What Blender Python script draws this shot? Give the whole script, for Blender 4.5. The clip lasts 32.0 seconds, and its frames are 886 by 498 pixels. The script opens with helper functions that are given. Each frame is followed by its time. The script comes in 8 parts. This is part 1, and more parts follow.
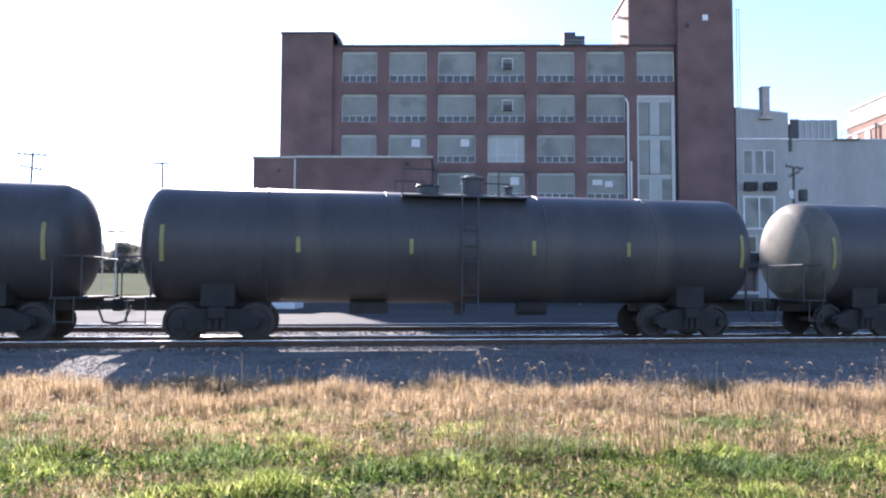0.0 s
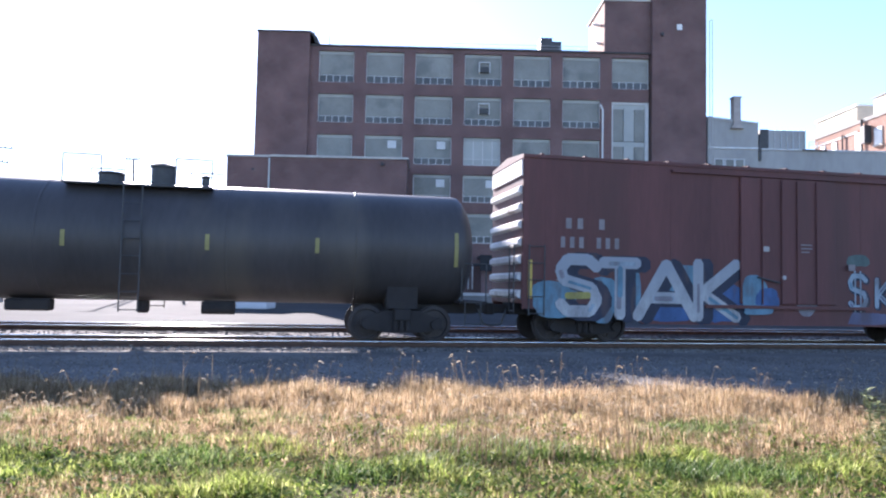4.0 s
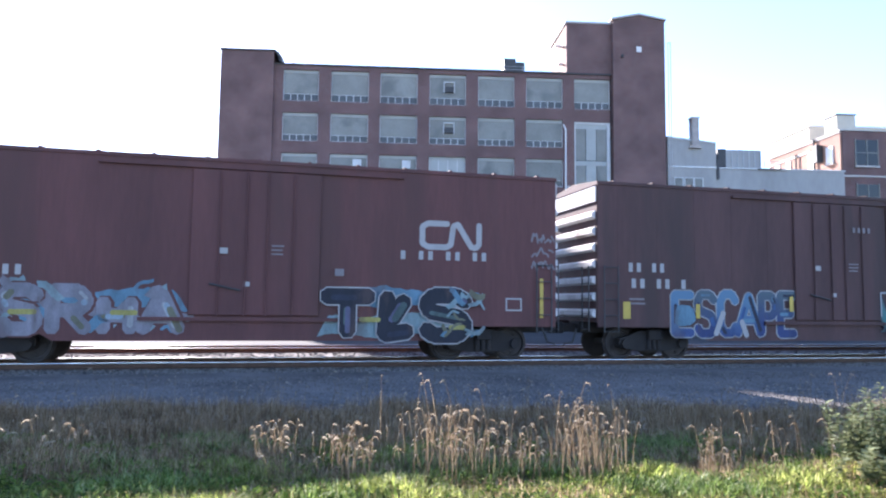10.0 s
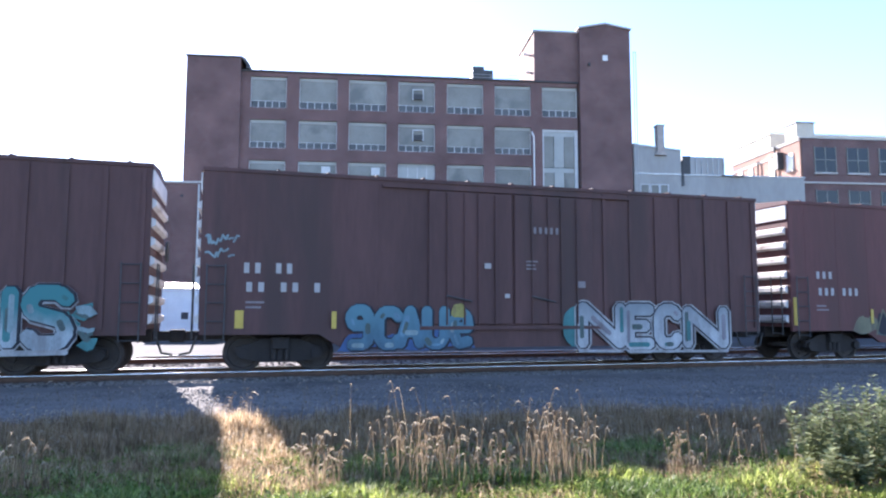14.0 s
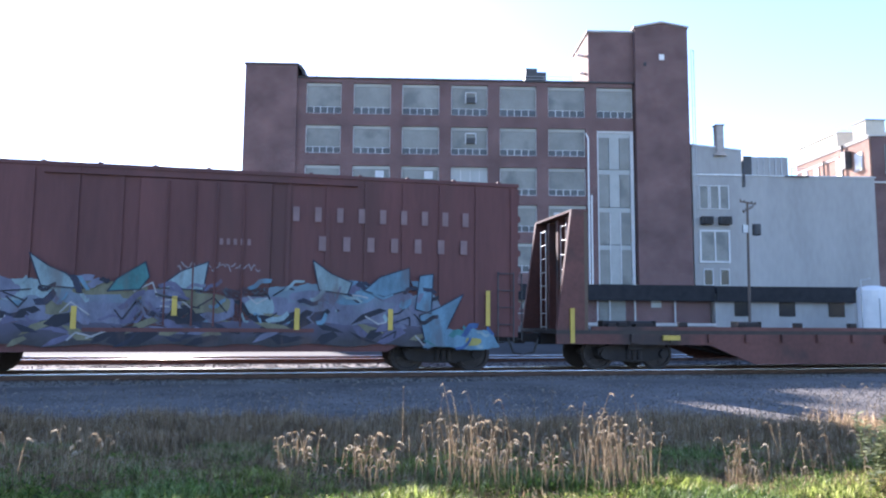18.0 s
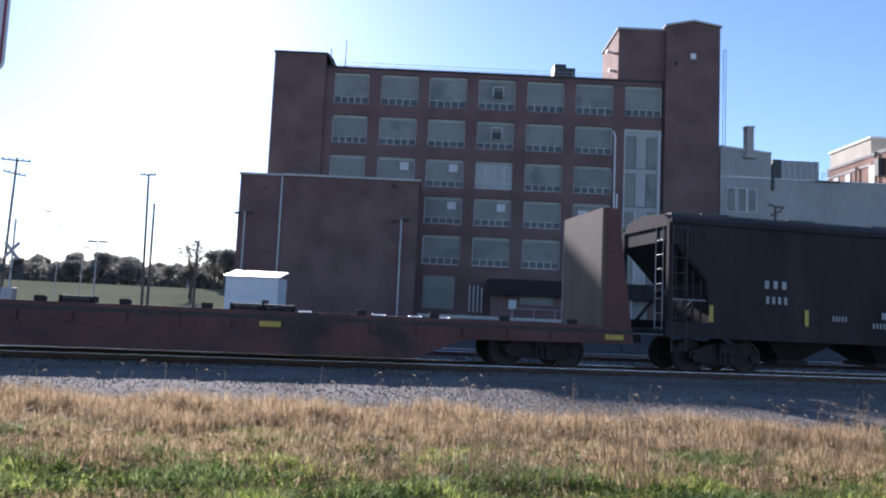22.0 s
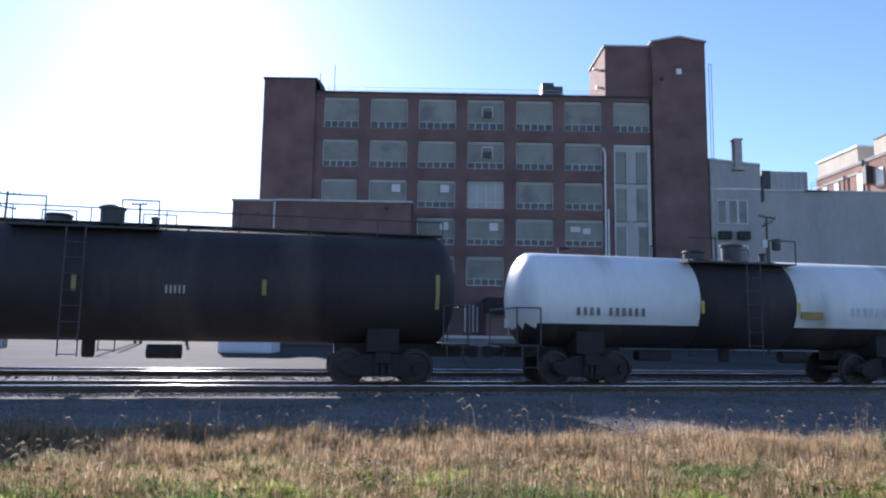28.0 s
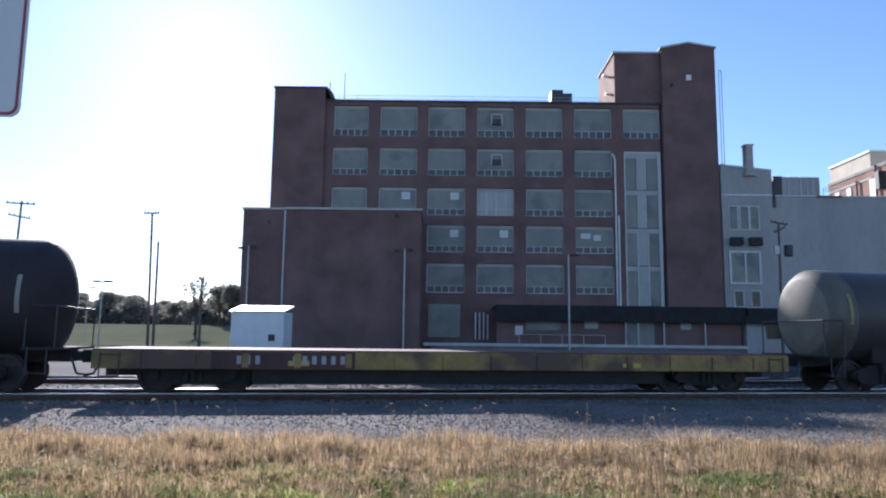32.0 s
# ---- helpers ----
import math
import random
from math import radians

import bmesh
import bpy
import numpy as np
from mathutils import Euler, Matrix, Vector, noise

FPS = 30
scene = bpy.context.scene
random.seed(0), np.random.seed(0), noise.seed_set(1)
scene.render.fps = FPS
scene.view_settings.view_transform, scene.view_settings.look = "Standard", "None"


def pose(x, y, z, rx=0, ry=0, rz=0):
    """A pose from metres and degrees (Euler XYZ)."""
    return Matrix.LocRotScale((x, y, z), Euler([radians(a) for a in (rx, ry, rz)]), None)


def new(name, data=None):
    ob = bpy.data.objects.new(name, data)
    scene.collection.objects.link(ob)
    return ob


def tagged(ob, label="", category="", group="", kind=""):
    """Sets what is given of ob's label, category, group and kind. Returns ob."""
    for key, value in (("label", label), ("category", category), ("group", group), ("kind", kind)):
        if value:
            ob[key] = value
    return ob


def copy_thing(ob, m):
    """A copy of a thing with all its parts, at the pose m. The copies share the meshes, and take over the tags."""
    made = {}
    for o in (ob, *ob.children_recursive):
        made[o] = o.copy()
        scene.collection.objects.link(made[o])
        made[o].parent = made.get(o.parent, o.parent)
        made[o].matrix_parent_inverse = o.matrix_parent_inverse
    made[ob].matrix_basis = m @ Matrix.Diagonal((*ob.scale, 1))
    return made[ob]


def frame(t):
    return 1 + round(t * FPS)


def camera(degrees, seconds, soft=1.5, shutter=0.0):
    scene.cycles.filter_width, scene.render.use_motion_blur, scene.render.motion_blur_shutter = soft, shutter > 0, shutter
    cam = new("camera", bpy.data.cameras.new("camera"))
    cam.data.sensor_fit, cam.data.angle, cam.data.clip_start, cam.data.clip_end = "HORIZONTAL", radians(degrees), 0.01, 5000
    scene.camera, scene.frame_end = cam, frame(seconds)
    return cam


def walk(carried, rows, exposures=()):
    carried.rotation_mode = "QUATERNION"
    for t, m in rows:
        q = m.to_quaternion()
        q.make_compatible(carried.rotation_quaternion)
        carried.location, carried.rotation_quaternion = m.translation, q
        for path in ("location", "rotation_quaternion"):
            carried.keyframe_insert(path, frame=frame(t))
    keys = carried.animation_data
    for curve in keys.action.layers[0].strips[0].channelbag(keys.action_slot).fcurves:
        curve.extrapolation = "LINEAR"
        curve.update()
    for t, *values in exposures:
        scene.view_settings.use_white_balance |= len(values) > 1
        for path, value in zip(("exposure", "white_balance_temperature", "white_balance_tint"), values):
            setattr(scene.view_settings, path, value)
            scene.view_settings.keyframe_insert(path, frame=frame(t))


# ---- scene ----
cam = camera(65.3, 32.0, soft=2.15)
EYE = (0.0, 0.0, 1.65)
# seconds, pitch above level, roll, yaw of the hand-held camera
TURNS = [
    (0.0, 2.89, -0.28, -0.75),    (0.5, 2.76, -0.37, 0.10),    (1.0, 2.62, -0.43, 0.79),
    (1.5, 2.64, -0.91, 1.18),    (2.0, 2.80, -1.14, 0.08),    (2.5, 3.02, -1.18, -3.30),
    (4.5, 3.10, -1.28, -2.69),    (5.0, 3.15, -2.08, -1.91),    (5.5, 3.36, -1.79, -1.82),
    (6.0, 3.37, -1.70, -2.14),    (6.5, 3.41, -1.57, -2.66),    (7.0, 3.57, -1.33, -3.13),
    (7.5, 3.72, -1.33, -3.64),    (8.0, 3.94, -1.03, -3.92),    (8.5, 4.12, -0.88, -4.20),
    (9.0, 4.34, -0.80, -4.33),    (9.5, 4.50, -0.67, -4.68),    (10.0, 4.67, -0.60, -5.77),
    (10.5, 4.75, -0.35, -6.44),    (11.0, 4.83, -0.21, -6.54),    (11.5, 4.97, -0.57, -6.54),
    (12.0, 5.15, -0.63, -6.75),    (12.5, 5.20, -0.38, -7.24),    (13.0, 5.23, 0.01, -7.83),
    (13.5, 5.22, -0.08, -8.29),    (15.5, 5.82, 0.37, -7.09),    (16.0, 6.06, 0.22, -6.32),
    (16.5, 6.12, 0.14, -5.85),    (17.0, 6.07, -0.22, -5.39),    (17.5, 5.95, -0.66, -4.75),
    (18.0, 5.51, -0.39, -3.85),    (18.5, 4.93, -0.56, -1.76),    (19.0, 4.46, -0.55, 1.88),
    (19.5, 4.39, -0.30, 4.13),    (20.0, 4.55, -0.57, 4.99),    (20.5, 4.85, -1.10, 2.71),
    (21.0, 5.00, -2.06, -0.21),    (21.5, 4.94, -2.59, -1.59),    (22.0, 4.92, -2.57, -2.28),
    (22.5, 5.11, -1.84, -2.81),    (23.0, 5.42, -1.81, -3.15),    (23.5, 5.77, -1.59, -3.26),
    (24.0, 5.92, -1.97, -3.72),    (24.5, 6.04, -1.94, -4.86),    (25.0, 6.04, -1.43, -5.38),
    (25.5, 6.07, -0.83, -4.33),    (26.0, 6.19, -0.48, -3.44),    (26.5, 6.30, -0.45, -3.10),
    (28.5, 6.84, -0.83, -2.55),    (29.0, 7.13, -0.60, -4.96),    (29.5, 7.35, -0.35, -6.27),
    (30.0, 7.51, 0.10, -6.90),    (30.5, 7.59, 0.10, -6.08),    (31.0, 7.51, -0.11, -3.28),
    (31.5, 7.34, -0.37, -2.17),    (32.0, 7.23, -0.64, -1.80),
]
# the hand sways a little sideways as the camera pans
SWAY = [(0, 0.05), (1.5, 0.062), (2.5, 0.08), (5.0, 0.0), (18.5, 0.03), (19.0, 0.08), (19.5, 0.065), (20.0, 0.0), (20.5, -0.02), (21.0, -0.03), (22.0, -0.045), (23.5, -0.045), (27.0, -0.02), (30.0, -0.02), (30.5, -0.05), (31.0, -0.09), (31.5, -0.11), (32.0, -0.10)]
def sway(t):
    return float(np.interp(t, [a for a, _ in SWAY], [b for _, b in SWAY]))
walk(cam, [(t, pose(EYE[0] + sway(t), EYE[1], EYE[2], 90 + p, r, y)) for t, p, r, y in TURNS],
     exposures=[(0.0, 1.85, 6000, 22), (2.0, 1.75, 5900, 22), (5.0, 2.08, 5950, 22), (6.0, 2.22, 6000, 23), (13.0, 2.28, 5850, 22), (17.0, 2.15, 5850, 22), (18.0, 2.15, 5850, 22), (19.2, 1.65, 5850, 21), (20.0, 0.55, 5750, 20),
                (21.0, 0.72, 5750, 20), (22.0, 0.88, 5750, 20), (23.0, 1.0, 5700, 21), (24.0, 1.4, 5850, 22), (25.0, 1.35, 5850, 22), (26.0, 1.2, 5700, 21), (29.0, 0.95, 5750, 20), (30.0, 1.15, 5750, 20), (32.0, 0.85, 5650, 18)])

# ---- light ----
SUN_AZ, SUN_EL = radians(-18.0), radians(24.4)
world = bpy.data.worlds.new("sky")
scene.world = world
world.use_nodes = True
wn = world.node_tree
sky = wn.nodes.new("ShaderNodeTexSky")
sky.sky_type = "NISHITA"
sky.sun_disc = False
sky.sun_elevation = SUN_EL
sky.sun_rotation = SUN_AZ
sky.air_density, sky.dust_density, sky.ozone_density = 1.0, 0.2, 3.1
wn.links.new(sky.outputs[0], wn.nodes["Background"].inputs[0])
wn.nodes["Background"].inputs[1].default_value = 0.10
sun = new("sun", bpy.data.lights.new("sun", "SUN"))
sun.data.energy, sun.data.angle, sun.data.color = 5.0, radians(0.6), (1.0, 0.92, 0.80)
toward = Vector((math.sin(SUN_AZ) * math.cos(SUN_EL), math.cos(SUN_AZ) * math.cos(SUN_EL), math.sin(SUN_EL)))
sun.rotation_euler = toward.to_track_quat("Z", "Y").to_euler()

# ---- materials ----
def mat(name, colour, rough=0.7, metal=0.0, vary=0.25, scale=3.0, bump=0.0, bump_scale=40.0, stain=None, stain_at=0.6,
        stretch=(1, 1, 1), jitter=0.0, spec=0.5):
    m = bpy.data.materials.new(name)
    m.use_nodes = True
    nt, nd = m.node_tree, m.node_tree.nodes
    b = nd["Principled BSDF"]
    b.inputs["Roughness"].default_value, b.inputs["Metallic"].default_value, b.inputs["Specular IOR Level"].default_value = rough, metal, spec
    tc = nd.new("ShaderNodeTexCoord")
    mp = nd.new("ShaderNodeMapping")
    mp.inputs["Scale"].default_value = stretch
    nt.links.new(tc.outputs["Object"], mp.inputs["Vector"])
    def noise_node(s, detail=4.0):
        n = nd.new("ShaderNodeTexNoise")
        n.inputs["Scale"].default_value, n.inputs["Detail"].default_value = s, detail
        nt.links.new(mp.outputs[0], n.inputs["Vector"])
        return n
    big, small = noise_node(scale), noise_node(scale * 11.0)
    add = nd.new("ShaderNodeMath"); add.operation = "MULTIPLY_ADD"
    nt.links.new(small.outputs[0], add.inputs[0]); add.inputs[1].default_value = 0.5
    nt.links.new(big.outputs[0], add.inputs[2])
    val = add.outputs[0]
    if jitter:
        info = nd.new("ShaderNodeObjectInfo")
        j = nd.new("ShaderNodeMath"); j.operation = "MULTIPLY_ADD"
        nt.links.new(info.outputs["Random"], j.inputs[0]); j.inputs[1].default_value = jitter
        nt.links.new(val, j.inputs[2]); val = j.outputs[0]
    ramp = nd.new("ShaderNodeMapRange")
    ramp.inputs["From Min"].default_value, ramp.inputs["From Max"].default_value = 0.45, 1.05 + jitter
    ramp.inputs["To Min"].default_value, ramp.inputs["To Max"].default_value = 1 - vary, 1 + vary
    nt.links.new(val, ramp.inputs["Value"])
    mul = nd.new("ShaderNodeVectorMath"); mul.operation = "SCALE"
    mul.inputs[0].default_value = colour[:3]
    nt.links.new(ramp.outputs[0], mul.inputs["Scale"])
    col = mul.outputs[0]
    if stain:
        sn = noise_node(scale * 0.7, 6.0)
        sr = nd.new("ShaderNodeMapRange")
        sr.inputs["From Min"].default_value, sr.inputs["From Max"].default_value = stain_at, stain_at + 0.12
        nt.links.new(sn.outputs[0], sr.inputs["Value"])
        mx = nd.new("ShaderNodeMix"); mx.data_type = "RGBA"
        nt.links.new(sr.outputs[0], mx.inputs["Factor"])
        nt.links.new(col, mx.inputs["A"]); mx.inputs["B"].default_value = (*stain, 1)
        col = mx.outputs["Result"]
    nt.links.new(col, b.inputs["Base Color"])
    if bump:
        bn = noise_node(bump_scale)
        bp = nd.new("ShaderNodeBump")
        bp.inputs["Strength"].default_value, bp.inputs["Distance"].default_value = bump, 0.02
        nt.links.new(bn.outputs[0], bp.inputs["Height"])
        nt.links.new(bp.outputs[0], b.inputs["Normal"])
    return m

# ---- mesh helpers ----
def part(name, bm, material, parent=None, label="", smooth=False):
    me = bpy.data.meshes.new(name)
    bm.to_mesh(me)
    bm.free()
    if material:
        me.materials.append(material)
    if smooth:
        for p in me.polygons:
            p.use_smooth = True
    ob = new(name, me)
    ob.parent = parent
    if label:
        ob["label"] = label
    return ob


def box(bm, x0, x1, y0, y1, z0, z1):
    v = [bm.verts.new(p) for p in ((x0, y0, z0), (x1, y0, z0), (x1, y1, z0), (x0, y1, z0), (x0, y0, z1), (x1, y0, z1), (x1, y1, z1), (x0, y1, z1))]
    for f in ((3, 2, 1, 0), (4, 5, 6, 7), (0, 1, 5, 4), (1, 2, 6, 5), (2, 3, 7, 6), (3, 0, 4, 7)):
        bm.faces.new([v[i] for i in f])
    return v


def boxes(*bs):
    bm = bmesh.new()
    for b in bs:
        box(bm, *b)
    return bm


def rod(bm, a, b, r, n=8, r2=None):
    a, b = Vector(a), Vector(b)
    d = (b - a).normalized()
    s = d.orthogonal().normalized()
    c = d.cross(s)
    r2 = r if r2 is None else r2
    ra, rb = [], []
    for i in range(n):
        w = 2 * math.pi * i / n
        o = s * math.cos(w) + c * math.sin(w)
        ra.append(bm.verts.new(a + o * r))
        rb.append(bm.verts.new(b + o * r2))
    for i in range(n):
        j = (i + 1) % n
        bm.faces.new((ra[i], ra[j], rb[j], rb[i]))
    bm.faces.new(ra[::-1])
    bm.faces.new(rb)


def rods(*rs, r=0.02, n=6):
    bm = bmesh.new()
    for a, b in rs:
        rod(bm, a, b, r, n)
    return bm


def lathe(bm, prof, axis="x", n=32, centre=(0, 0, 0)):
    """Rings of (along, radius) round an axis."""
    cx, cy, cz = centre
    rings = []
    for u, r in prof:
        ring = []
        for i in range(n):
            w = 2 * math.pi * i / n
            p, q = r * math.cos(w), r * math.sin(w)
            co = {"x": (cx + u, cy + p, cz + q), "y": (cx + p, cy + u, cz + q), "z": (cx + p, cy + q, cz + u)}[axis]
            ring.append(bm.verts.new(co))
        rings.append(ring)
    for a, b in zip(rings, rings[1:]):
        for i in range(n):
            j = (i + 1) % n
            bm.faces.new((a[i], a[j], b[j], b[i]) if axis != "y" else (a[j], a[i], b[i], b[j]))
    bm.faces.new(rings[0][::-1] if axis != "y" else rings[0])
    bm.faces.new(rings[-1] if axis != "y" else rings[-1][::-1])


def prism(bm, pts, y0, y1):
    """A flat outline of (x, z) pushed from y0 to y1."""
    a = [bm.verts.new((x, y0, z)) for x, z in pts]
    b = [bm.verts.new((x, y1, z)) for x, z in pts]
    n = len(pts)
    bm.faces.new(a)
    bm.faces.new(b[::-1])
    for i in range(n):
        j = (i + 1) % n
        bm.faces.new((a[j], a[i], b[i], b[j]))


def bevelled(bm, w=0.01, seg=1):
    bmesh.ops.bevel(bm, geom=list(bm.edges), offset=w, segments=seg, affect="EDGES", profile=0.5, clamp_overlap=True)
    return bm


def thing(name, m, label, category, group="", kind=""):
    ob = new(name)
    ob.empty_display_size = 0.3
    ob.matrix_basis = m
    return tagged(ob, label, category, group, kind)


# ---- the line of the track ----
TRACK_Y, SLOPE, GRADE, RAIL_Z, SPEED = 19.02, 0.145, -0.002, 0.20, 10.8
TRACK_YAW = math.degrees(math.atan(SLOPE))
TRACK_LEN = math.sqrt(1 + SLOPE * SLOPE)


def on_track(q, off=0.0, up=0.0):
    """The pose at q metres along the track, off metres beyond its middle, up metres over the rails."""
    x = q / TRACK_LEN
    p = Vector((x, TRACK_Y + SLOPE * x, RAIL_Z + GRADE * x)) + off * Vector((-SLOPE, 1, 0)) / TRACK_LEN + Vector((0, 0, up))
    return pose(p.x, p.y, p.z, 0, -math.degrees(math.atan(GRADE / TRACK_LEN)), TRACK_YAW)

# ---- ground ----
soil = mat("soil", (0.13, 0.105, 0.06), 0.95, vary=0.4, scale=0.6, bump=0.6, bump_scale=9, stain=(0.07, 0.10, 0.03), stain_at=0.52, spec=0.05)
gravel = mat("gravel", (0.168, 0.153, 0.138), 0.95, vary=0.45, scale=0.5, bump=1.0, bump_scale=26, spec=0.1)
ballast_m = mat("ballast", (0.075, 0.07, 0.066), 0.95, vary=0.5, scale=1.2, bump=1.0, bump_scale=14, spec=0.05)
concrete = mat("yard_concrete", (0.20, 0.19, 0.18), 0.9, vary=0.25, scale=0.15, bump=0.3, bump_scale=12, stain=(0.13, 0.125, 0.12), stain_at=0.58, spec=0.1)
asphalt = mat("yard_asphalt", (0.062, 0.059, 0.056), 0.95, vary=0.3, scale=0.12, bump=0.3, bump_scale=12, stain=(0.045, 0.043, 0.042), stain_at=0.55, spec=0.1)
steel_bright = mat("rail_steel", (0.75, 0.73, 0.70), 0.17, 1.0, vary=0.15, scale=2)
rust = mat("rusty_steel", (0.11, 0.065, 0.045), 0.8, 0.3, vary=0.35, scale=4, bump=0.4)
tie_wood = mat("tie_wood", (0.06, 0.05, 0.042), 0.9, vary=0.4, scale=3, bump=0.6, stretch=(1, 6, 1), jitter=0.4)


def land(x):
    return GRADE * max(-420.0, min(420.0, x))


def sheet(name, xs, ys, z, material, label, category="ground", dip=None):
    bm = bmesh.new()
    rows = []
    for y in ys:
        rows.append([bm.verts.new((x, y + (dip(x) if dip else 0), land(x) + z + 0.02 * noise.noise(Vector((x * 0.3, y * 0.3, 0))))) for x in xs])
    for a, b in zip(rows, rows[1:]):
        for i in range(len(xs) - 1):
            bm.faces.new((a[i], a[i + 1], b[i + 1], b[i]))
    return tagged(part(name, bm, material), label, category, kind="structure")


far_x = [-3000, -1500, -800, -420, -200, -100, -60, -40] + [x * 2.0 for x in range(-15, 16)] + [40, 60, 100, 200, 420, 800, 1500, 3000]
sheet("ground", far_x, [-600, -100, -30, -10] + [i * 1.0 for i in range(-5, 30)] + [40, 60, 100, 200, 400, 900, 2500], 0.0, soil, "rough grass and soil beside the railway")
wide_x = [x * 4.0 for x in range(-100, 101)]
along = lambda x: SLOPE * x
tagged(sheet("service_strip", wide_x, [10.2, 12.0, 14.5, 16.0, 20.0, 26.5], 0.03, gravel, "grey crushed-stone strip beside the railway"), category="gravel")
sheet("yard_pavement", [x * 5.0 for x in range(-40, 31)], [27.5 + 3 * i for i in range(18)], 0.05, asphalt, "worn grey asphalt yard in front of the factory", "pavement", dip=lambda x: 0.10 * x if abs(x) < 60 else 6.0 * (1 if x > 0 else -1))


def track(name, off, label):
    t = thing(name, on_track(0, off), label, "railway track", kind="structure")
    bm = bmesh.new()
    for x0 in range(-400, 400, 10):
        v = []
        for x in (x0, x0 + 10):
            v.append([bm.verts.new((x, y, z)) for y, z in ((-3.0, -0.24), (-1.75, -0.17), (1.75, -0.17), (3.0, -0.24))])
        for i in range(3):
            bm.faces.new((v[0][i], v[1][i], v[1][i + 1], v[0][i + 1]))
    part("ballast_bed", bm, ballast_m, t)
    for side in (-0.753, 0.753):
        bm = bmesh.new()
        prof = [(-0.07, -0.17), (0.07, -0.17), (0.07, -0.155), (0.012, -0.13), (0.012, -0.045), (0.036, -0.03), (0.036, -0.006), (0.030, -0.0022), (0.022, -0.0006), (0.0, 0.0), (-0.022, -0.0006),
                (-0.030, -0.0022), (-0.036, -0.006), (-0.036, -0.03), (-0.012, -0.045), (-0.012, -0.13), (-0.07, -0.155)]
        a = [bm.verts.new((-400, side + y, z)) for y, z in prof]
        b = [bm.verts.new((400, side + y, z)) for y, z in prof]
        for i in range(len(prof)):
            j = (i + 1) % len(prof)
            bm.faces.new((a[i], b[i], b[j], a[j]))
        bm.faces.new(a[::-1])
        bm.faces.new(b)
        rail = part("rail", bm, rust, t)
        rail.data.materials.append(steel_bright)
        for p in rail.data.polygons:
            if p.center.z > -0.02:
                p.material_index = 1
                p.use_smooth = True
    return t


near_track = track("railway_track", 0.0, "main railway track with worn shiny rails on ballast")
far_track = track("railway_track", 5.7, "second railway track behind the passing train")

# ---- the factory ----
def brick_mat(name, a, b, mortar):
    m = bpy.data.materials.new(name)
    m.use_nodes = True
    nt, nd = m.node_tree, m.node_tree.nodes
    bs = nd["Principled BSDF"]
    bs.inputs["Roughness"].default_value = 0.9
    tc, sep, comb = nd.new("ShaderNodeTexCoord"), nd.new("ShaderNodeSeparateXYZ"), nd.new("ShaderNodeCombineXYZ")
    nt.links.new(tc.outputs["Object"], sep.inputs[0])
    ad = nd.new("ShaderNodeMath"); ad.operation = "ADD"
    nt.links.new(sep.outputs[0], ad.inputs[0]); nt.links.new(sep.outputs[1], ad.inputs[1])
    nt.links.new(ad.outputs[0], comb.inputs[0]); nt.links.new(sep.outputs[2], comb.inputs[1])
    br = nd.new("ShaderNodeTexBrick")
    br.inputs["Color1"].default_value, br.inputs["Color2"].default_value, br.inputs["Mortar"].default_value = (*a, 1), (*b, 1), (*mortar, 1)
    br.inputs["Scale"].default_value = 1.0
    br.inputs["Mortar Size"].default_value = 0.006
    br.inputs["Brick Width"].default_value, br.inputs["Row Height"].default_value = 0.22, 0.075
    nt.links.new(comb.outputs[0], br.inputs["Vector"])
    n = nd.new("ShaderNodeTexNoise"); n.inputs["Scale"].default_value, n.inputs["Detail"].default_value = 0.35, 8.0
    nt.links.new(tc.outputs["Object"], n.inputs["Vector"])
    mr = nd.new("ShaderNodeMapRange")
    mr.inputs["From Min"].default_value, mr.inputs["From Max"].default_value = 0.3, 0.7
    mr.inputs["To Min"].default_value, mr.inputs["To Max"].default_value = 0.72, 1.2
    nt.links.new(n.outputs[0], mr.inputs["Value"])
    sc = nd.new("ShaderNodeVectorMath"); sc.operation = "SCALE"
    nt.links.new(br.outputs["Color"], sc.inputs[0]); nt.links.new(mr.outputs[0], sc.inputs["Scale"])
    nt.links.new(sc.outputs[0], bs.inputs["Base Color"])
    bp = nd.new("ShaderNodeBump"); bp.inputs["Strength"].default_value, bp.inputs["Distance"].default_value = 0.5, 0.01
    nt.links.new(br.outputs["Fac"], bp.inputs["Height"]); bp.invert = True
    nt.links.new(bp.outputs[0], bs.inputs["Normal"])
    return m


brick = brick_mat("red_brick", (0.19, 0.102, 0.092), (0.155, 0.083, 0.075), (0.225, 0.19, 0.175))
# brighter, warmer copy of the red brick: sunlight put into the colour of left-facing walls
brick_sunlit = brick_mat("sunlit_brick", (0.37, 0.20, 0.14), (0.31, 0.165, 0.115), (0.36, 0.30, 0.25))
stone = mat("pale_coping", (0.5, 0.47, 0.43), 0.85, vary=0.2, scale=1, bump=0.2)
roof_tar = mat("roof_tar", (0.06, 0.06, 0.06), 0.9, vary=0.3, scale=0.4)
panel_grey = mat("window_panel", (0.25, 0.25, 0.22), 0.5, vary=0.3, scale=0.5, jitter=0.3, stain=(0.17, 0.175, 0.16), stain_at=0.55, spec=0.3)
panel_pale = mat("pale_panel", (0.40, 0.41, 0.38), 0.5, vary=0.18, scale=0.6, jitter=0.2, spec=0.3)
frame_white = mat("white_frame", (0.6, 0.6, 0.58), 0.5, vary=0.1, scale=2)
pane_grey = mat("dusty_pane", (0.085, 0.09, 0.088), 0.35, vary=0.35, scale=0.5, jitter=0.6, spec=0.4)
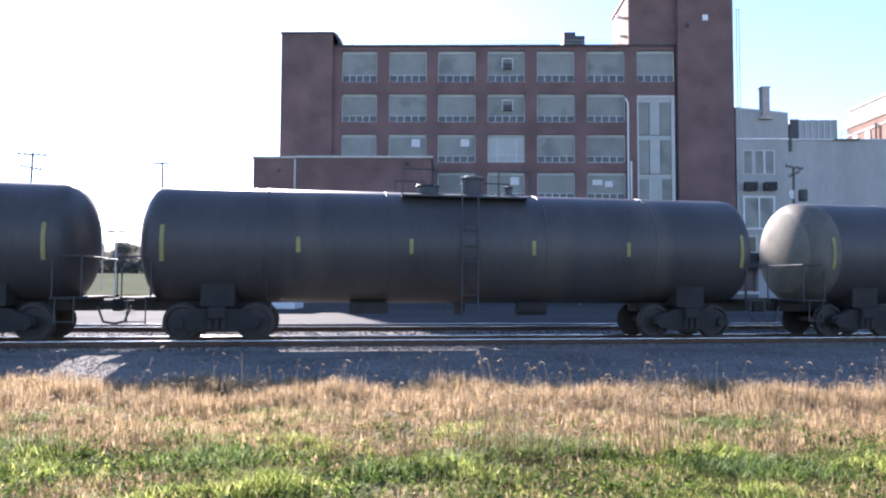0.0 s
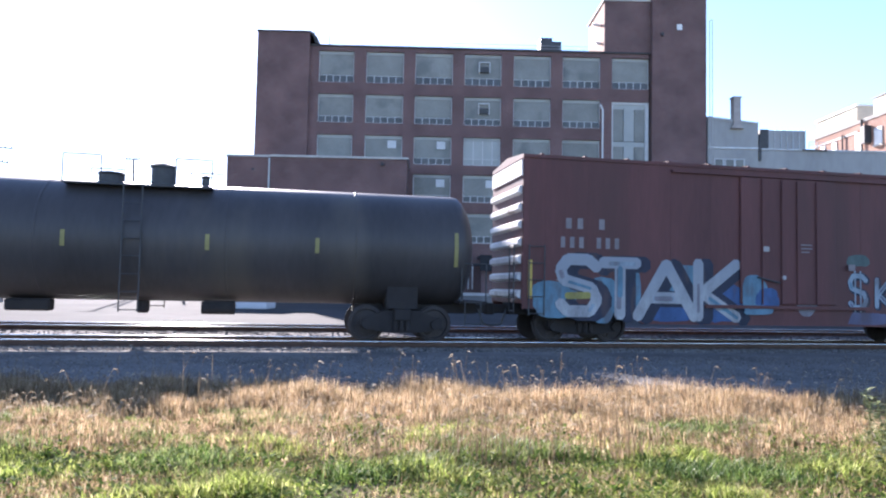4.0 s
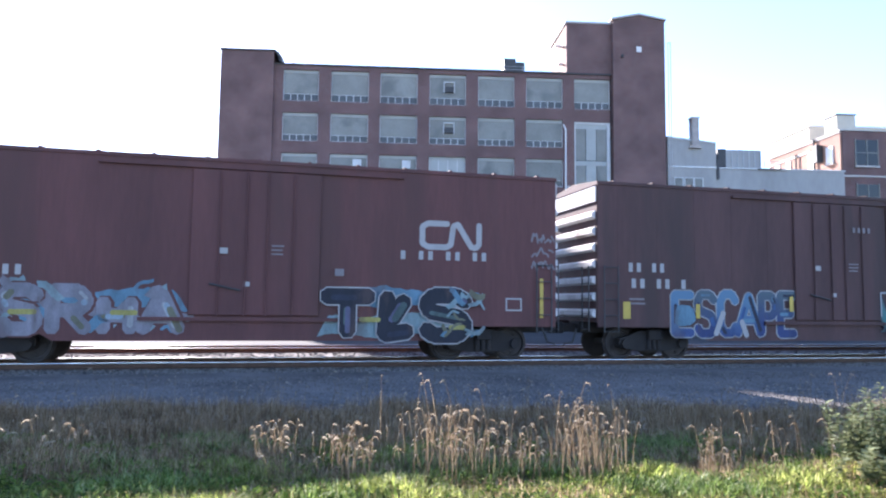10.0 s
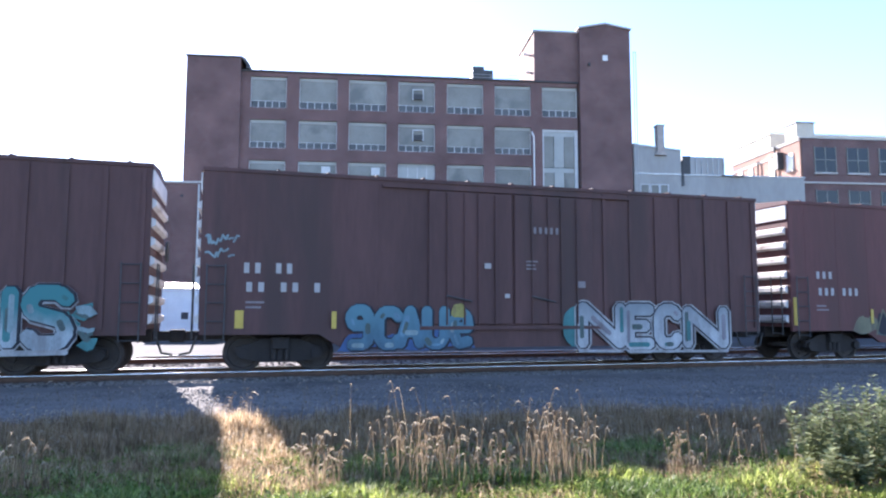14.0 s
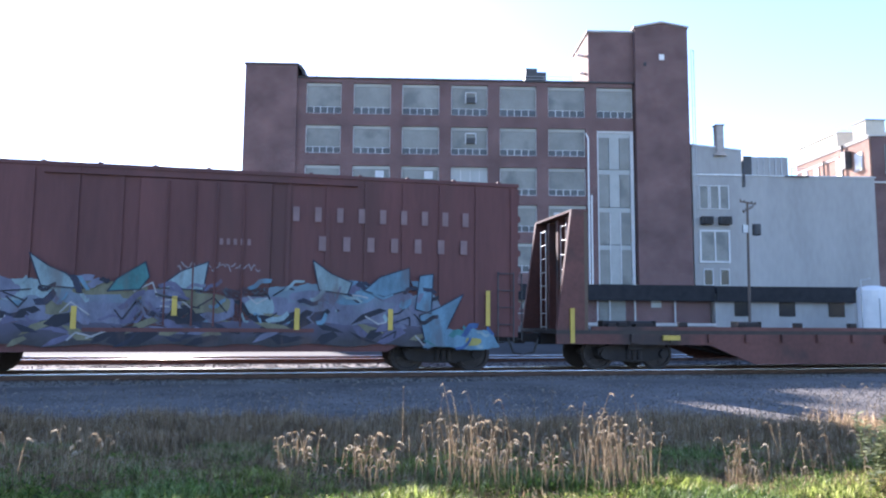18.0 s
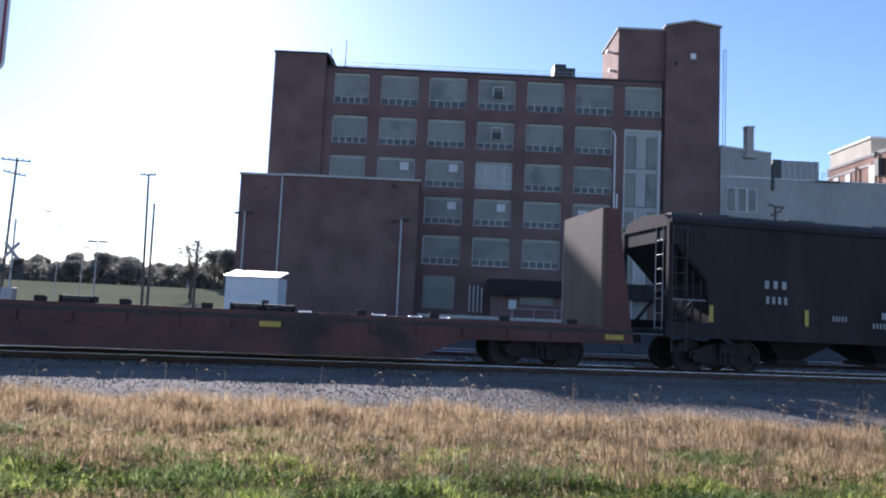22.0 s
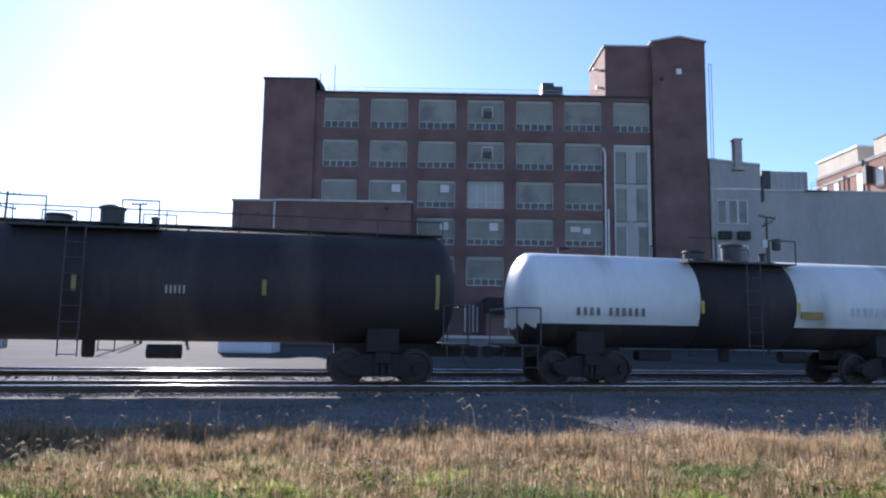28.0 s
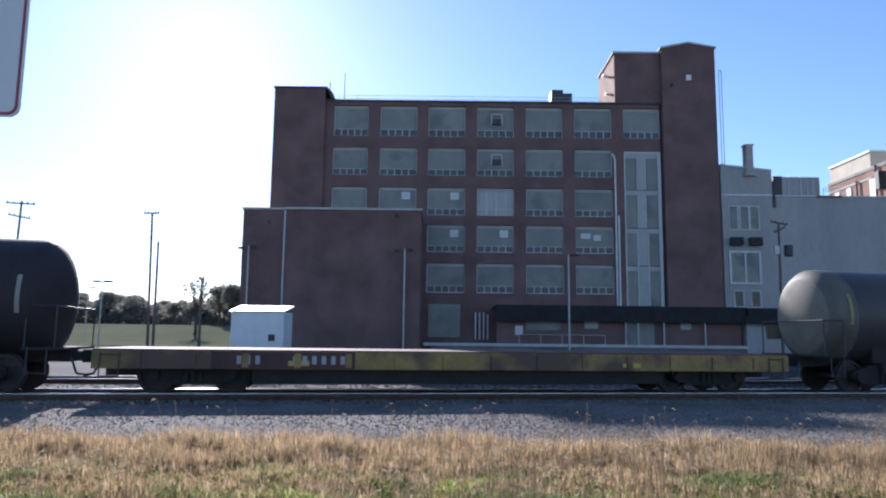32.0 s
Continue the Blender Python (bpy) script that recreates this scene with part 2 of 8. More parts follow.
glass_dark = mat("dark_glass", (0.03, 0.033, 0.035), 0.12, vary=0.3, scale=0.5, jitter=0.6, spec=0.3)
grey_paint = mat("grey_render", (0.38, 0.37, 0.345), 0.9, vary=0.16, scale=0.22, bump=0.15, bump_scale=8, stain=(0.33, 0.32, 0.30), stain_at=0.55, stretch=(1, 1, 0.35), spec=0.2)
chimney_brick = mat("chimney_brick", (0.42, 0.37, 0.33), 0.9, vary=0.25, scale=1.5, bump=0.3)
cream = mat("cream_render", (0.62, 0.55, 0.43), 0.85, vary=0.15, scale=0.6, bump=0.1)
metal_grey = mat("galvanised", (0.45, 0.45, 0.44), 0.5, 0.6, vary=0.2, scale=2)
dark_metal = mat("dark_metal", (0.07, 0.07, 0.07), 0.6, 0.4, vary=0.3, scale=3)
# near-black that holds the deep shade round the canopies, also used for louvres
shade_black = mat("canopy_shade_black", (0.03, 0.03, 0.032), 0.8, vary=0.3, scale=1.5, spec=0.2)
white_metal = mat("white_enamel", (0.78, 0.77, 0.74), 0.45, vary=0.08, scale=1.5)

FACTORY = pose(0, 72.0, 0, 0, 0, math.degrees(math.atan(-0.031)))
COLS = [(-9.8, -6.1), (-4.8, -0.85), (0.37, 4.32), (5.6, 9.5), (10.8, 14.75), (16.0, 20.0), (21.25, 25.2)]
ROWS = [(22.93, 26.28), (18.66, 21.68), (14.39, 17.37), (10.48, 13.36), (6.21, 9.29)]


def window(parent, x0, x1, z0, z1, y=0.0, material=None, panes=5, label=""):
    """A steel window infilled with panels over a strip of small panes."""
    h, w = z1 - z0, x1 - x0
    sill_h = 0.24 * h
    win = part("window", boxes((x0, x1, y + 0.28, y + 0.34, z0 + sill_h, z1 - 0.32)), material or panel_grey, parent, label)
    part("header", boxes((x0, x1, y + 0.22, y + 0.34, z1 - 0.32, z1)), panel_pale, win)
    part("window_frame", boxes((x0, x0 + 0.07, y + 0.2, y + 0.36, z0, z1 - 0.32), (x1 - 0.07, x1, y + 0.2, y + 0.36, z0, z1 - 0.32),
                               (x0 + 0.07, x1 - 0.07, y + 0.2, y + 0.36, z0, z0 + 0.08),
                               (x0 + 0.07, x1 - 0.07, y + 0.24, y + 0.3, z0 + sill_h - 0.04, z0 + sill_h)), frame_white, win)
    if panes:
        px0, px1 = x0 + 0.07, x1 - 0.07
        s = (px1 - px0) / panes
        for i in range(panes):
            part("pane", boxes((px0 + i * s + 0.04, px0 + (i + 1) * s - 0.04, y + 0.3, y + 0.32, z0 + 0.08, z0 + sill_h - 0.04)), pane_grey, win)
        for i in range(1, panes):
            part("mullion", boxes((px0 + i * s - 0.035, px0 + i * s + 0.035, y + 0.24, y + 0.33, z0 + 0.08, z0 + sill_h - 0.04)), frame_white, win)
    return win


def factory():
    f = thing("factory_building", FACTORY, "six-storey red brick factory with infilled steel windows and a stair tower", "building")
    # front wall built round the openings
    bs = [(-10.75, -9.8, 0, 0.5, 0, 26.72)]
    for (a, b), (c, d) in zip(COLS, COLS[1:]):
        bs.append((b, c, 0, 0.5, 0, 26.28))
    for k, (x0, x1) in enumerate(COLS):
        rows = ROWS if k not in (0, 1) else ROWS[:3]
        if k == 6:
            rows = ROWS[:1]
        top = 26.72
        for z0, z1 in rows:
            if z1 < 26.2:
                bs.append((x0, x1, 0, 0.5, z1, top))
            top = z0
        if k == 6:
            bs.append((x0, x1, 0, 0.5, 21.53, top))
            bs.append((x0, x1, 0, 0.5, 0, 5.0))
        else:
            bs.append((x0, x1, 0, 0.5, 0, top))
    bs.append((-9.8, 25.2, 0, 0.5, 26.28, 26.72))
    for bx in bs:
        part("wall_pier" if bx[5] - bx[4] > 20 else "wall_spandrel", boxes(bx), brick, f)
    part("side_wall", boxes((-10.75, -10.25, 0.5, 18, 0, 26.7), (30.6, 31.1, 0.5, 18, 0, 26.7), (-10.25, 30.6, 17.5, 18, 0, 26.7)), brick, f)
    part("floor_slab", boxes(*[(-10.2, 30.5, 0.6, 17.4, z, z + 0.2) for z in (5.2, 9.6, 13.6, 17.7, 22.0)]), roof_tar, f)
    part("roof", boxes((-10.2, 30.5, 0.5, 17.5, 26.3, 26.5)), roof_tar, f)
    part("parapet_coping", boxes((-10.75, 25.3, -0.12, 0.55, 26.72, 26.9)), roof_tar, f)
    for k, (x0, x1) in enumerate(COLS):
        rows = ROWS if k not in (0, 1) else ROWS[:3]
        if k == 6:
            rows = ROWS[:1]
        for r, (z0, z1) in enumerate(rows):
            if k == 3 and r == 2:
                w = window(f, x0, x1, z0, z1, material=panel_pale, panes=0, label="window filled with pale ribbed panels")
                part("lower_panel", boxes((x0, x1, 0.28, 0.34, z0 + 0.08, z0 + 0.24 * (z1 - z0) - 0.04)), panel_pale, w)
                part("panel_rib", boxes(*[(x0 + i * 1.0, x0 + i * 1.0 + 0.08, 0.2, 0.3, z0 + 0.1, z1 - 0.35) for i in (1, 2, 3)]), frame_white, w)
                continue
            w = window(f, x0, x1, z0, z1)
            if k == 3 and r < 2:
                zc = z0 + 0.5 * (z1 - z0)
                part("air_conditioner", boxes((x0 + 1.6, x0 + 2.6, 0.05, 0.3, zc - 0.25, zc + 0.35)), dark_metal, w)
                part("vent_frame", boxes((x0 + 1.5, x0 + 1.6, 0.1, 0.3, zc - 0.3, zc + 0.9), (x0 + 2.6, x0 + 2.7, 0.1, 0.3, zc - 0.3, zc + 0.9),
                                         (x0 + 1.6, x0 + 2.6, 0.1, 0.3, zc + 0.8, zc + 0.9)), frame_white, w)
            if (k, r) in ((1, 2), (2, 2), (2, 3), (3, 3)):
                part("vent_panel", boxes((x0 + 2.4, x0 + 3.3, 0.15, 0.3, z1 - 1.3, z1 - 0.5)), frame_white, w)
            if (k, r) == (5, 3):
                part("broken_pane", boxes((x0 + 0.6, x0 + 1.6, 0.2, 0.28, z1 - 1.3, z1 - 0.75), (x0 + 1.9, x0 + 2.7, 0.2, 0.28, z1 - 1.5, z1 - 0.9)), frame_white, w)
    # tall panelled strip of the stair
    x0, x1 = 21.4, 24.85
    part("stair_glazing_frame", boxes((21.25, 21.4, 0.1, 0.4, 5.0, 21.53), (24.85, 25.2, 0.1, 0.4, 5.0, 21.53), (21.4, 24.85, 0.1, 0.4, 21.3, 21.53)), frame_white, f)
    zs = [5.0, 9.2, 13.2, 17.3, 21.3]
    for z0, z1 in zip(zs, zs[1:]):
        for i in range(3):
            xa = x0 + i * 1.15
            part("stair_panel", boxes((xa + 0.03, xa + 1.12, 0.22, 0.3, z0 + 0.06, z1 - 0.5)), panel_pale if i == 1 else panel_grey, f)
        part("stair_spandrel", boxes((x0, x1, 0.2, 0.3, z1 - 0.5, z1)), panel_pale, f)
    part("stair_mullion", boxes(*[(x0 + i * 1.15 - 0.04, x0 + i * 1.15 + 0.04, 0.12, 0.24, 5.1, 12.7) for i in (1, 2)]), frame_white, f)
    # corner tower
    part("corner_tower", boxes((-16.2, -10.75, -0.4, 9, 0, 28.0)), brick, f)
    bm = bmesh.new()
    prism(bm, [(-16.3, 28.0), (-10.7, 28.0), (-10.2, 27.3), (-10.2, 26.92), (-9.95, 26.92), (-9.95, 27.5), (-10.6, 28.18), (-16.3, 28.18)], -0.5, 9.0)
    part("tower_coping", bm, roof_tar, f)
    # lower block in front
    part("front_block", boxes((-17.4, -13.2, -5.6, -0.5, 0, 13.75), (-13.2, -0.1, -5.9, -0.5, 0, 13.75)), brick, f)
    part("block_coping", boxes((-17.5, -13.2, -5.75, -0.45, 13.75, 13.95), (-13.2, 0.05, -6.05, -0.45, 13.75, 13.95)), stone, f)
    # stair tower and lift house
    bm = bmesh.new()
    prism(bm, [(25.4, 0), (31.15, 0), (31.15, 32.9), (28.3, 33.4), (25.4, 32.8)], -0.5, 6.5)
    part("stair_tower", bm, brick, f)
    bm = bmesh.new()
    prism(bm, [(25.25, 32.8), (28.3, 33.42), (31.3, 32.9), (31.3, 33.08), (28.3, 33.62), (25.25, 33.0)], -0.65, 6.65)
    part("tower_coping", bm, stone, f)
    # sides take the sun-brightened brick, a thin plain brick slab covers the front
    part("lift_house", boxes((20.45, 25.4, 0.3, 7.5, 26.9, 32.5)), brick_sunlit, f)
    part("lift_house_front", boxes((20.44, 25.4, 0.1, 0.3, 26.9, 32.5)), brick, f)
    part("lift_house_coping", boxes((20.3, 25.4, 0.0, 7.6, 32.5, 32.7)), stone, f)
    part("tower_sign", boxes((28.0, 28.55, -0.56, -0.5, 29.3, 29.9)), white_metal, f)
    part("wall_lamp", boxes((26.3, 26.55, -0.7, -0.5, 28.6, 28.95)), dark_metal, f)
    # roof things
    part("roof_vent", boxes((13.9, 15.2, 2, 4, 26.5, 29.0), (15.2, 16.2, 2, 4, 26.5, 28.6)), dark_metal, f)
    for i in range(15):
        x = -9.5 + i * 2.1
        part("railing_post", rods(((x, 0.4, 26.9), (x, 0.4, 27.55)), r=0.025), metal_grey, f)
    part("roof_railing", rods(((-9.5, 0.4, 27.53), (20.2, 0.4, 27.53)), ((-9.5, 0.4, 27.2), (20.2, 0.4, 27.2)), r=0.02), metal_grey, f)
    part("roof_mast", rods(((-9.0, 1.5, 26.5), (-9.0, 1.5, 30.4)), r=0.05), dark_metal, f)
    part("lightning_rod", rods(((-10.6, 1.5, 28.0), (-10.6, 1.5, 29.4)), r=0.06), dark_metal, f)
    part("downpipe", rods(((20.25, -0.15, 4.8), (20.25, -0.15, 20.6)), ((20.55, -0.15, 4.8), (20.55, -0.15, 14.5)), ((20.25, -0.15, 20.6), (20.05, 0.0, 21.2)), r=0.09), white_metal, f)
    part("ladder", rods(((31.35, -0.9, 12), (31.35, -0.9, 30.3)), ((31.62, -0.9, 12), (31.62, -0.9, 30.3)), ((31.35, -0.9, 30.3), (31.62, -0.9, 30.3)), r=0.04), metal_grey, f)
    part("flood_lamp", rods(((20.45, 2, 30.5), (19.6, 2, 30.7)), r=0.15), white_metal, f)
    part("flood_lamp", rods(((20.45, 2, 28.5), (19.9, 2, 28.6)), r=0.15), white_metal, f)
    # lower wall
    part("dock_canopy", boxes((7.2, 31.5, -4.6, -0.5, 4.5, 4.75)), roof_tar, f)
    # fascia coloured near-black for the shadow along the dock
    part("canopy_fascia", boxes((7.2, 31.5, -4.8, -4.6, 3.25, 4.8)), shade_black, f)
    part("dock_wall", boxes((7.4, 31.4, -3.9, -3.6, 1.0, 4.5)), brick, f)
    for x in (19.9, 21.1, 23.6, 27.6):
        part("canopy_post", rods(((x, -4.45, 0.95), (x, -4.45, 4.5)), r=0.09), metal_grey, f)
    part("dock_edge", boxes((1.0, 31.5, -4.7, 0.0, 0, 0.95)), concrete, f)
    part("dock_strip", boxes((0.3, 31.5, -4.85, -4.7, 0.8, 1.08)), stone, f)
    part("lower_window", boxes((0.6, 3.9, -0.12, 0.0, 1.6, 5.0)), panel_grey, f)
    for x0, x1, z0, z1, m, name in ((9.2, 9.95, 1.9, 2.8, frame_white, "notice_board"), (10.3, 13.6, 2.4, 3.7, panel_grey, "lower_window"), (16.0, 17.3, 2.6, 3.7, panel_pale, "lower_window"),
                                    (20.2, 22.8, 1.0, 3.9, panel_grey, "dock_door"), (25.4, 26.4, 2.6, 3.3, panel_pale, "notice_board")):
        part(name, boxes((x0, x1, -3.98, -3.9, z0, z1)), m, f)
    part("dock_rail", rods(((9.5, -4.75, 1.95), (17.8, -4.75, 1.95)), *[((9.5 + k * 2.075, -4.75, 1.0), (9.5 + k * 2.075, -4.75, 1.95)) for k in range(5)], r=0.04), metal_grey, f)
    part("vertical_pipes", rods(*[((5.5 + i * 0.42, -0.2, 1.4), (5.5 + i * 0.42, -0.2, 4.2 - 0.2 * (i == 3))) for i in range(4)], r=0.07), white_metal, f)
    part("wall_lamp", boxes((-14.9, -14.7, -6.1, -5.9, 12.4, 12.6)), dark_metal, f)
    part("wall_lamp", boxes((-2.6, -2.3, -6.2, -5.9, 13.1, 13.4)), dark_metal, f)
    part("downpipe", rods(((-13.25, -6.02, 0), (-13.25, -6.02, 13.6)), r=0.1), metal_grey, f)
    for px, tall in ((-16.6, 10.1), (-1.6, 10.0)):
        vp = part("vent_pipe", rods(((px, -6.1, 0), (px, -6.1, tall)), r=0.09), metal_grey, f)
        for s in (-1, 1):
            part("lamp_head", boxes((*sorted((px + s * 0.12, px + s * 0.75)), -6.25, -5.95, tall - 0.12, tall + 0.06)) if s > 0 else boxes((px - 1.0, px - 0.5, -6.2, -5.95, tall - 0.3, tall - 0.1)), dark_metal, vp)
    return f


factory()


def grey_building():
    g = thing("grey_building", FACTORY, "plain grey rendered industrial building with a brick chimney", "building")
    bm = bmesh.new()
    prism(bm, [(31.4, 0), (36.8, 0), (36.8, 19.45), (31.4, 20.0)], -0.2, 14)
    part("wall", bm, grey_paint, g)
    part("wall", boxes((36.8, 51.5, 0.1, 14, 0, 16.8)), grey_paint, g, "long blank grey wall")
    bm = bmesh.new()
    prism(bm, [(31.4, 20.0), (36.8, 19.45), (36.8, 19.65), (31.4, 20.2)], -0.3, 14)
    part("roof_edge", bm, metal_grey, g)
    part("roof_edge", boxes((36.9, 51.6, 0.0, 14, 16.8, 16.95)), metal_grey, g)
    part("roof_drain", boxes((36.82, 37.1, -0.3, 0.1, 15.6, 17.6)), dark_metal, g)
    part("roof_pipe", boxes((41.6, 44.2, -0.12, 0.0, 16.78, 16.9)), dark_metal, g)
    part("wall_band", boxes((31.4, 36.8, -0.28, -0.2, 16.75, 16.95)), metal_grey, g)
    bm = boxes((34.05, 34.8, -0.55, 0.3, 19.2, 22.15))
    box(bm, 33.95, 34.9, -0.62, 0.35, 22.15, 22.3)
    prism(bm, [(33.75, 18.9), (35.1, 18.9), (34.8, 19.35), (34.05, 19.35)], -0.58, -0.2)
    part("chimney", bm, chimney_brick, g)
    part("rooftop_unit", boxes((38.45, 42.65, 1.2, 6, 16.95, 19.2)), grey_paint, g)
    for k in range(7):
        part("unit_rib", boxes((38.55 + k * 0.66, 38.63 + k * 0.66, 1.12, 1.2, 16.95, 19.3)), metal_grey, g)
    part("rooftop_unit", boxes((37.5, 38.45, 0.9, 2.5, 16.95, 19.2)), dark_metal, g)
    part("roof_railing", rods(*[((43.0 + k * 0.9, 1.2, 16.95), (43.0 + k * 0.9, 1.2, 18.0)) for k in range(3)], ((43.0, 1.2, 18.0), (44.8, 1.2, 18.0)), ((43.0, 1.2, 17.7), (44.8, 1.2, 17.7)), r=0.03), metal_grey, g)
    for x in (32.15, 33.3, 34.35):
        w = part("window", boxes((x, x + 0.85, -0.24, -0.18, 13.2, 15.6)), panel_grey, g)
        part("window_frame", boxes((x - 0.08, x, -0.3, -0.2, 13.2, 15.6), (x + 0.85, x + 0.95, -0.3, -0.2, 13.2, 15.6), (x - 0.08, x + 0.95, -0.3, -0.2, 15.6, 15.68), (x - 0.08, x + 0.95, -0.3, -0.2, 13.12, 13.2)), frame_white, w)
    for x in (32.1, 34.07):
        ex = part("extractor", bevelled(boxes((x, x + 1.25, -0.85, -0.2, 11.45, 12.3)), 0.05), dark_metal, g)
        part("louvre", boxes(*[(x + 0.1, x + 1.15, -0.9, -0.85, 11.55 + k * 0.14, 11.62 + k * 0.14) for k in range(5)]), shade_black, ex)
    w = part("window", boxes((32.1, 35.1, -0.26, -0.2, 7.6, 10.7)), panel_grey, g)
    part("window_frame", boxes((31.95, 32.15, -0.34, -0.2, 7.4, 10.9), (35.05, 35.25, -0.34, -0.2, 7.4, 10.9), (33.55, 33.7, -0.34, -0.2, 7.6, 10.7),
                               (32.15, 35.05, -0.34, -0.2, 10.7, 10.9), (32.15, 35.05, -0.34, -0.2, 7.4, 7.6)), frame_white, w)
    for x in (32.4, 34.15):
        w = part("window", boxes((x, x + 0.85, -0.26, -0.2, 5.1, 6.6)), glass_dark, g)
        part("window_frame", boxes((x - 0.07, x, -0.3, -0.2, 5.1, 6.7), (x + 0.85, x + 0.95, -0.3, -0.2, 5.1, 6.7), (x - 0.07, x + 0.95, -0.3, -0.2, 6.7, 6.78), (x - 0.07, x + 0.95, -0.3, -0.2, 5.02, 5.1)), frame_white, w)
    part("lean_to", boxes((31.6, 45.6, -4.5, -0.3, 0, 4.0)), grey_paint, g, "low pale-blue lean-to")
    part("lean_to_roof", boxes((31.55, 46.0, -4.95, -0.3, 4.05, 4.7), (31.55, 46.0, -5.1, -4.95, 3.2, 4.72)), shade_black, g)
    for x in (33.5, 38.0, 43.0):
        part("lower_window", boxes((x, x + 1.6, -4.58, -4.5, 1.8, 3.4)), glass_dark, g)
    return g


grey_building()


def brick_block():
    b = thing("brick_building", FACTORY, "brick building with pale parapet beyond the grey wall", "building")
    part("wall", boxes((51.6, 80, 0.4, 15, 0, 16.3)), brick, b)
    part("upper_wall", boxes((51.6, 80, 0.4, 15, 16.5, 21.5)), brick, b)
    # left face coloured brighter for the sun that falls on it
    part("side_wall", boxes((51.4, 51.6, 0.5, 15, 0, 21.3)), brick_sunlit, b)
    part("string_course", boxes((51.3, 80, 0.25, 15.1, 16.3, 16.5)), stone, b)
    part("parapet", boxes((51.25, 80, 0.25, 15.2, 21.5, 21.62)), stone, b)
    part("side_band", boxes((51.3, 51.6, 0.5, 15, 21.3, 21.5)), stone, b)
    part("side_string_course", boxes((51.32, 51.4, 6.0, 15, 20.25, 20.5)), stone, b)
    part("roof_house", boxes((51.5, 70, 6.3, 14.6, 21.6, 23.5)), cream, b, "cream-painted set-back top storey")
    part("roof_house_coping", boxes((51.35, 70.1, 6.15, 14.75, 23.5, 23.72)), white_metal, b)
    part("water_box", boxes((51.7, 53.9, 1.4, 3.6, 21.6, 23.6)), cream, b)
    part("water_box_lid", boxes((51.6, 54.0, 1.3, 3.7, 23.6, 23.7)), dark_metal, b)
    part("wall_duct", boxes((50.6, 51.38, 3.6, 4.3, 18.6, 20.6)), dark_metal, b)
    part("wall_pipe", rods(((51.2, 5.0, 12), (51.2, 5.0, 21.6)), r=0.12), dark_metal, b)
    part("wall_pipe", rods(((51.2, 8.7, 12), (51.2, 8.7, 20.6)), r=0.1), dark_metal, b)
    for y, w, z0, z1 in ((1.7, 1.3, 18.2, 20.1), (5.4, 1.0, 18.0, 20.2), (10.1, 0.9, 18.8, 20.1), (12.6, 0.9, 19.2, 20.1)):
        sw = part("side_window", boxes((51.3, 51.45, y, y + w, z0, z1)), white_metal, b)
        part("side_sill", boxes((51.2, 51.45, y - 0.1, y + w + 0.1, z0 - 0.2, z0)), stone, sw)
    for z in (17.6, 12.6, 8.4, 4.2):
        for x in (53.1, 57.1, 61.1, 65.1):
            w = part("window", boxes((x, x + 2.5, 0.32, 0.42, z, z + 2.9)), glass_dark, b)
            part("window_frame", boxes((x - 0.1, x, 0.28, 0.42, z, z + 3.0), (x + 2.5, x + 2.6, 0.28, 0.42, z, z + 3.0), (x, x + 2.5, 0.28, 0.42, z + 1.4, z + 1.5), (x + 1.2, x + 1.3, 0.28, 0.42, z, z + 1.4), (x + 1.2, x + 1.3, 0.28, 0.42, z + 1.5, z + 2.9)), panel_grey, w)
            part("window_sill", boxes((x - 0.15, x + 2.65, 0.2, 0.42, z - 0.2, z)), stone, w)
    return b


brick_block()

# ---- the train ----
tank_dark = mat("dark_tank_paint", (0.056, 0.049, 0.047), 0.48, vary=0.3, scale=0.9, bump=0.15, bump_scale=5, stain=(0.085, 0.072, 0.06), stain_at=0.57, stretch=(1, 0.4, 0.25), spec=0.4)
tank_black = mat("black_tank_paint", (0.032, 0.026, 0.026), 0.66, vary=0.35, scale=0.9, bump=0.1, bump_scale=5, stain=(0.06, 0.048, 0.04), stain_at=0.56, stretch=(1, 0.4, 0.25), spec=0.35)
hopper_black = mat("hopper_black", (0.034, 0.028, 0.028), 0.8, vary=0.35, scale=0.9, bump=0.1, bump_scale=5, stain=(0.055, 0.045, 0.04), stain_at=0.56, stretch=(1, 0.4, 0.25), spec=0.25)
dull_yellow = mat("dull_yellow", (0.27, 0.235, 0.08), 0.6, vary=0.25, scale=5)
tank_white = mat("white_tank_paint", (0.72, 0.72, 0.70), 0.45, vary=0.1, scale=0.9, stain=(0.50, 0.47, 0.43), stain_at=0.62, stretch=(1, 0.4, 0.25), spec=0.3)
box_red = mat("boxcar_red", (0.112, 0.040, 0.036), 0.7, vary=0.24, scale=1.1, bump=0.2, bump_scale=8, stain=(0.088, 0.036, 0.031), stain_at=0.54, stretch=(1, 1, 0.16))
box_brown = mat("boxcar_brown", (0.088, 0.042, 0.038), 0.75, vary=0.26, scale=1.1, bump=0.2, bump_scale=8, stain=(0.062, 0.035, 0.031), stain_at=0.54, stretch=(1, 1, 0.16))
beam_red = mat("centerbeam_red", (0.20, 0.043, 0.048), 0.65, vary=0.3, scale=0.9, stain=(0.11, 0.05, 0.045), stain_at=0.54)
end_pale = mat("pale_end_ridges", (0.66, 0.63, 0.60), 0.7, vary=0.2, scale=1.5, stain=(0.25, 0.18, 0.15), stain_at=0.62)
truck_metal = mat("truck_steel", (0.030, 0.025, 0.023), 0.85, 0.1, vary=0.35, scale=3, bump=0.4)
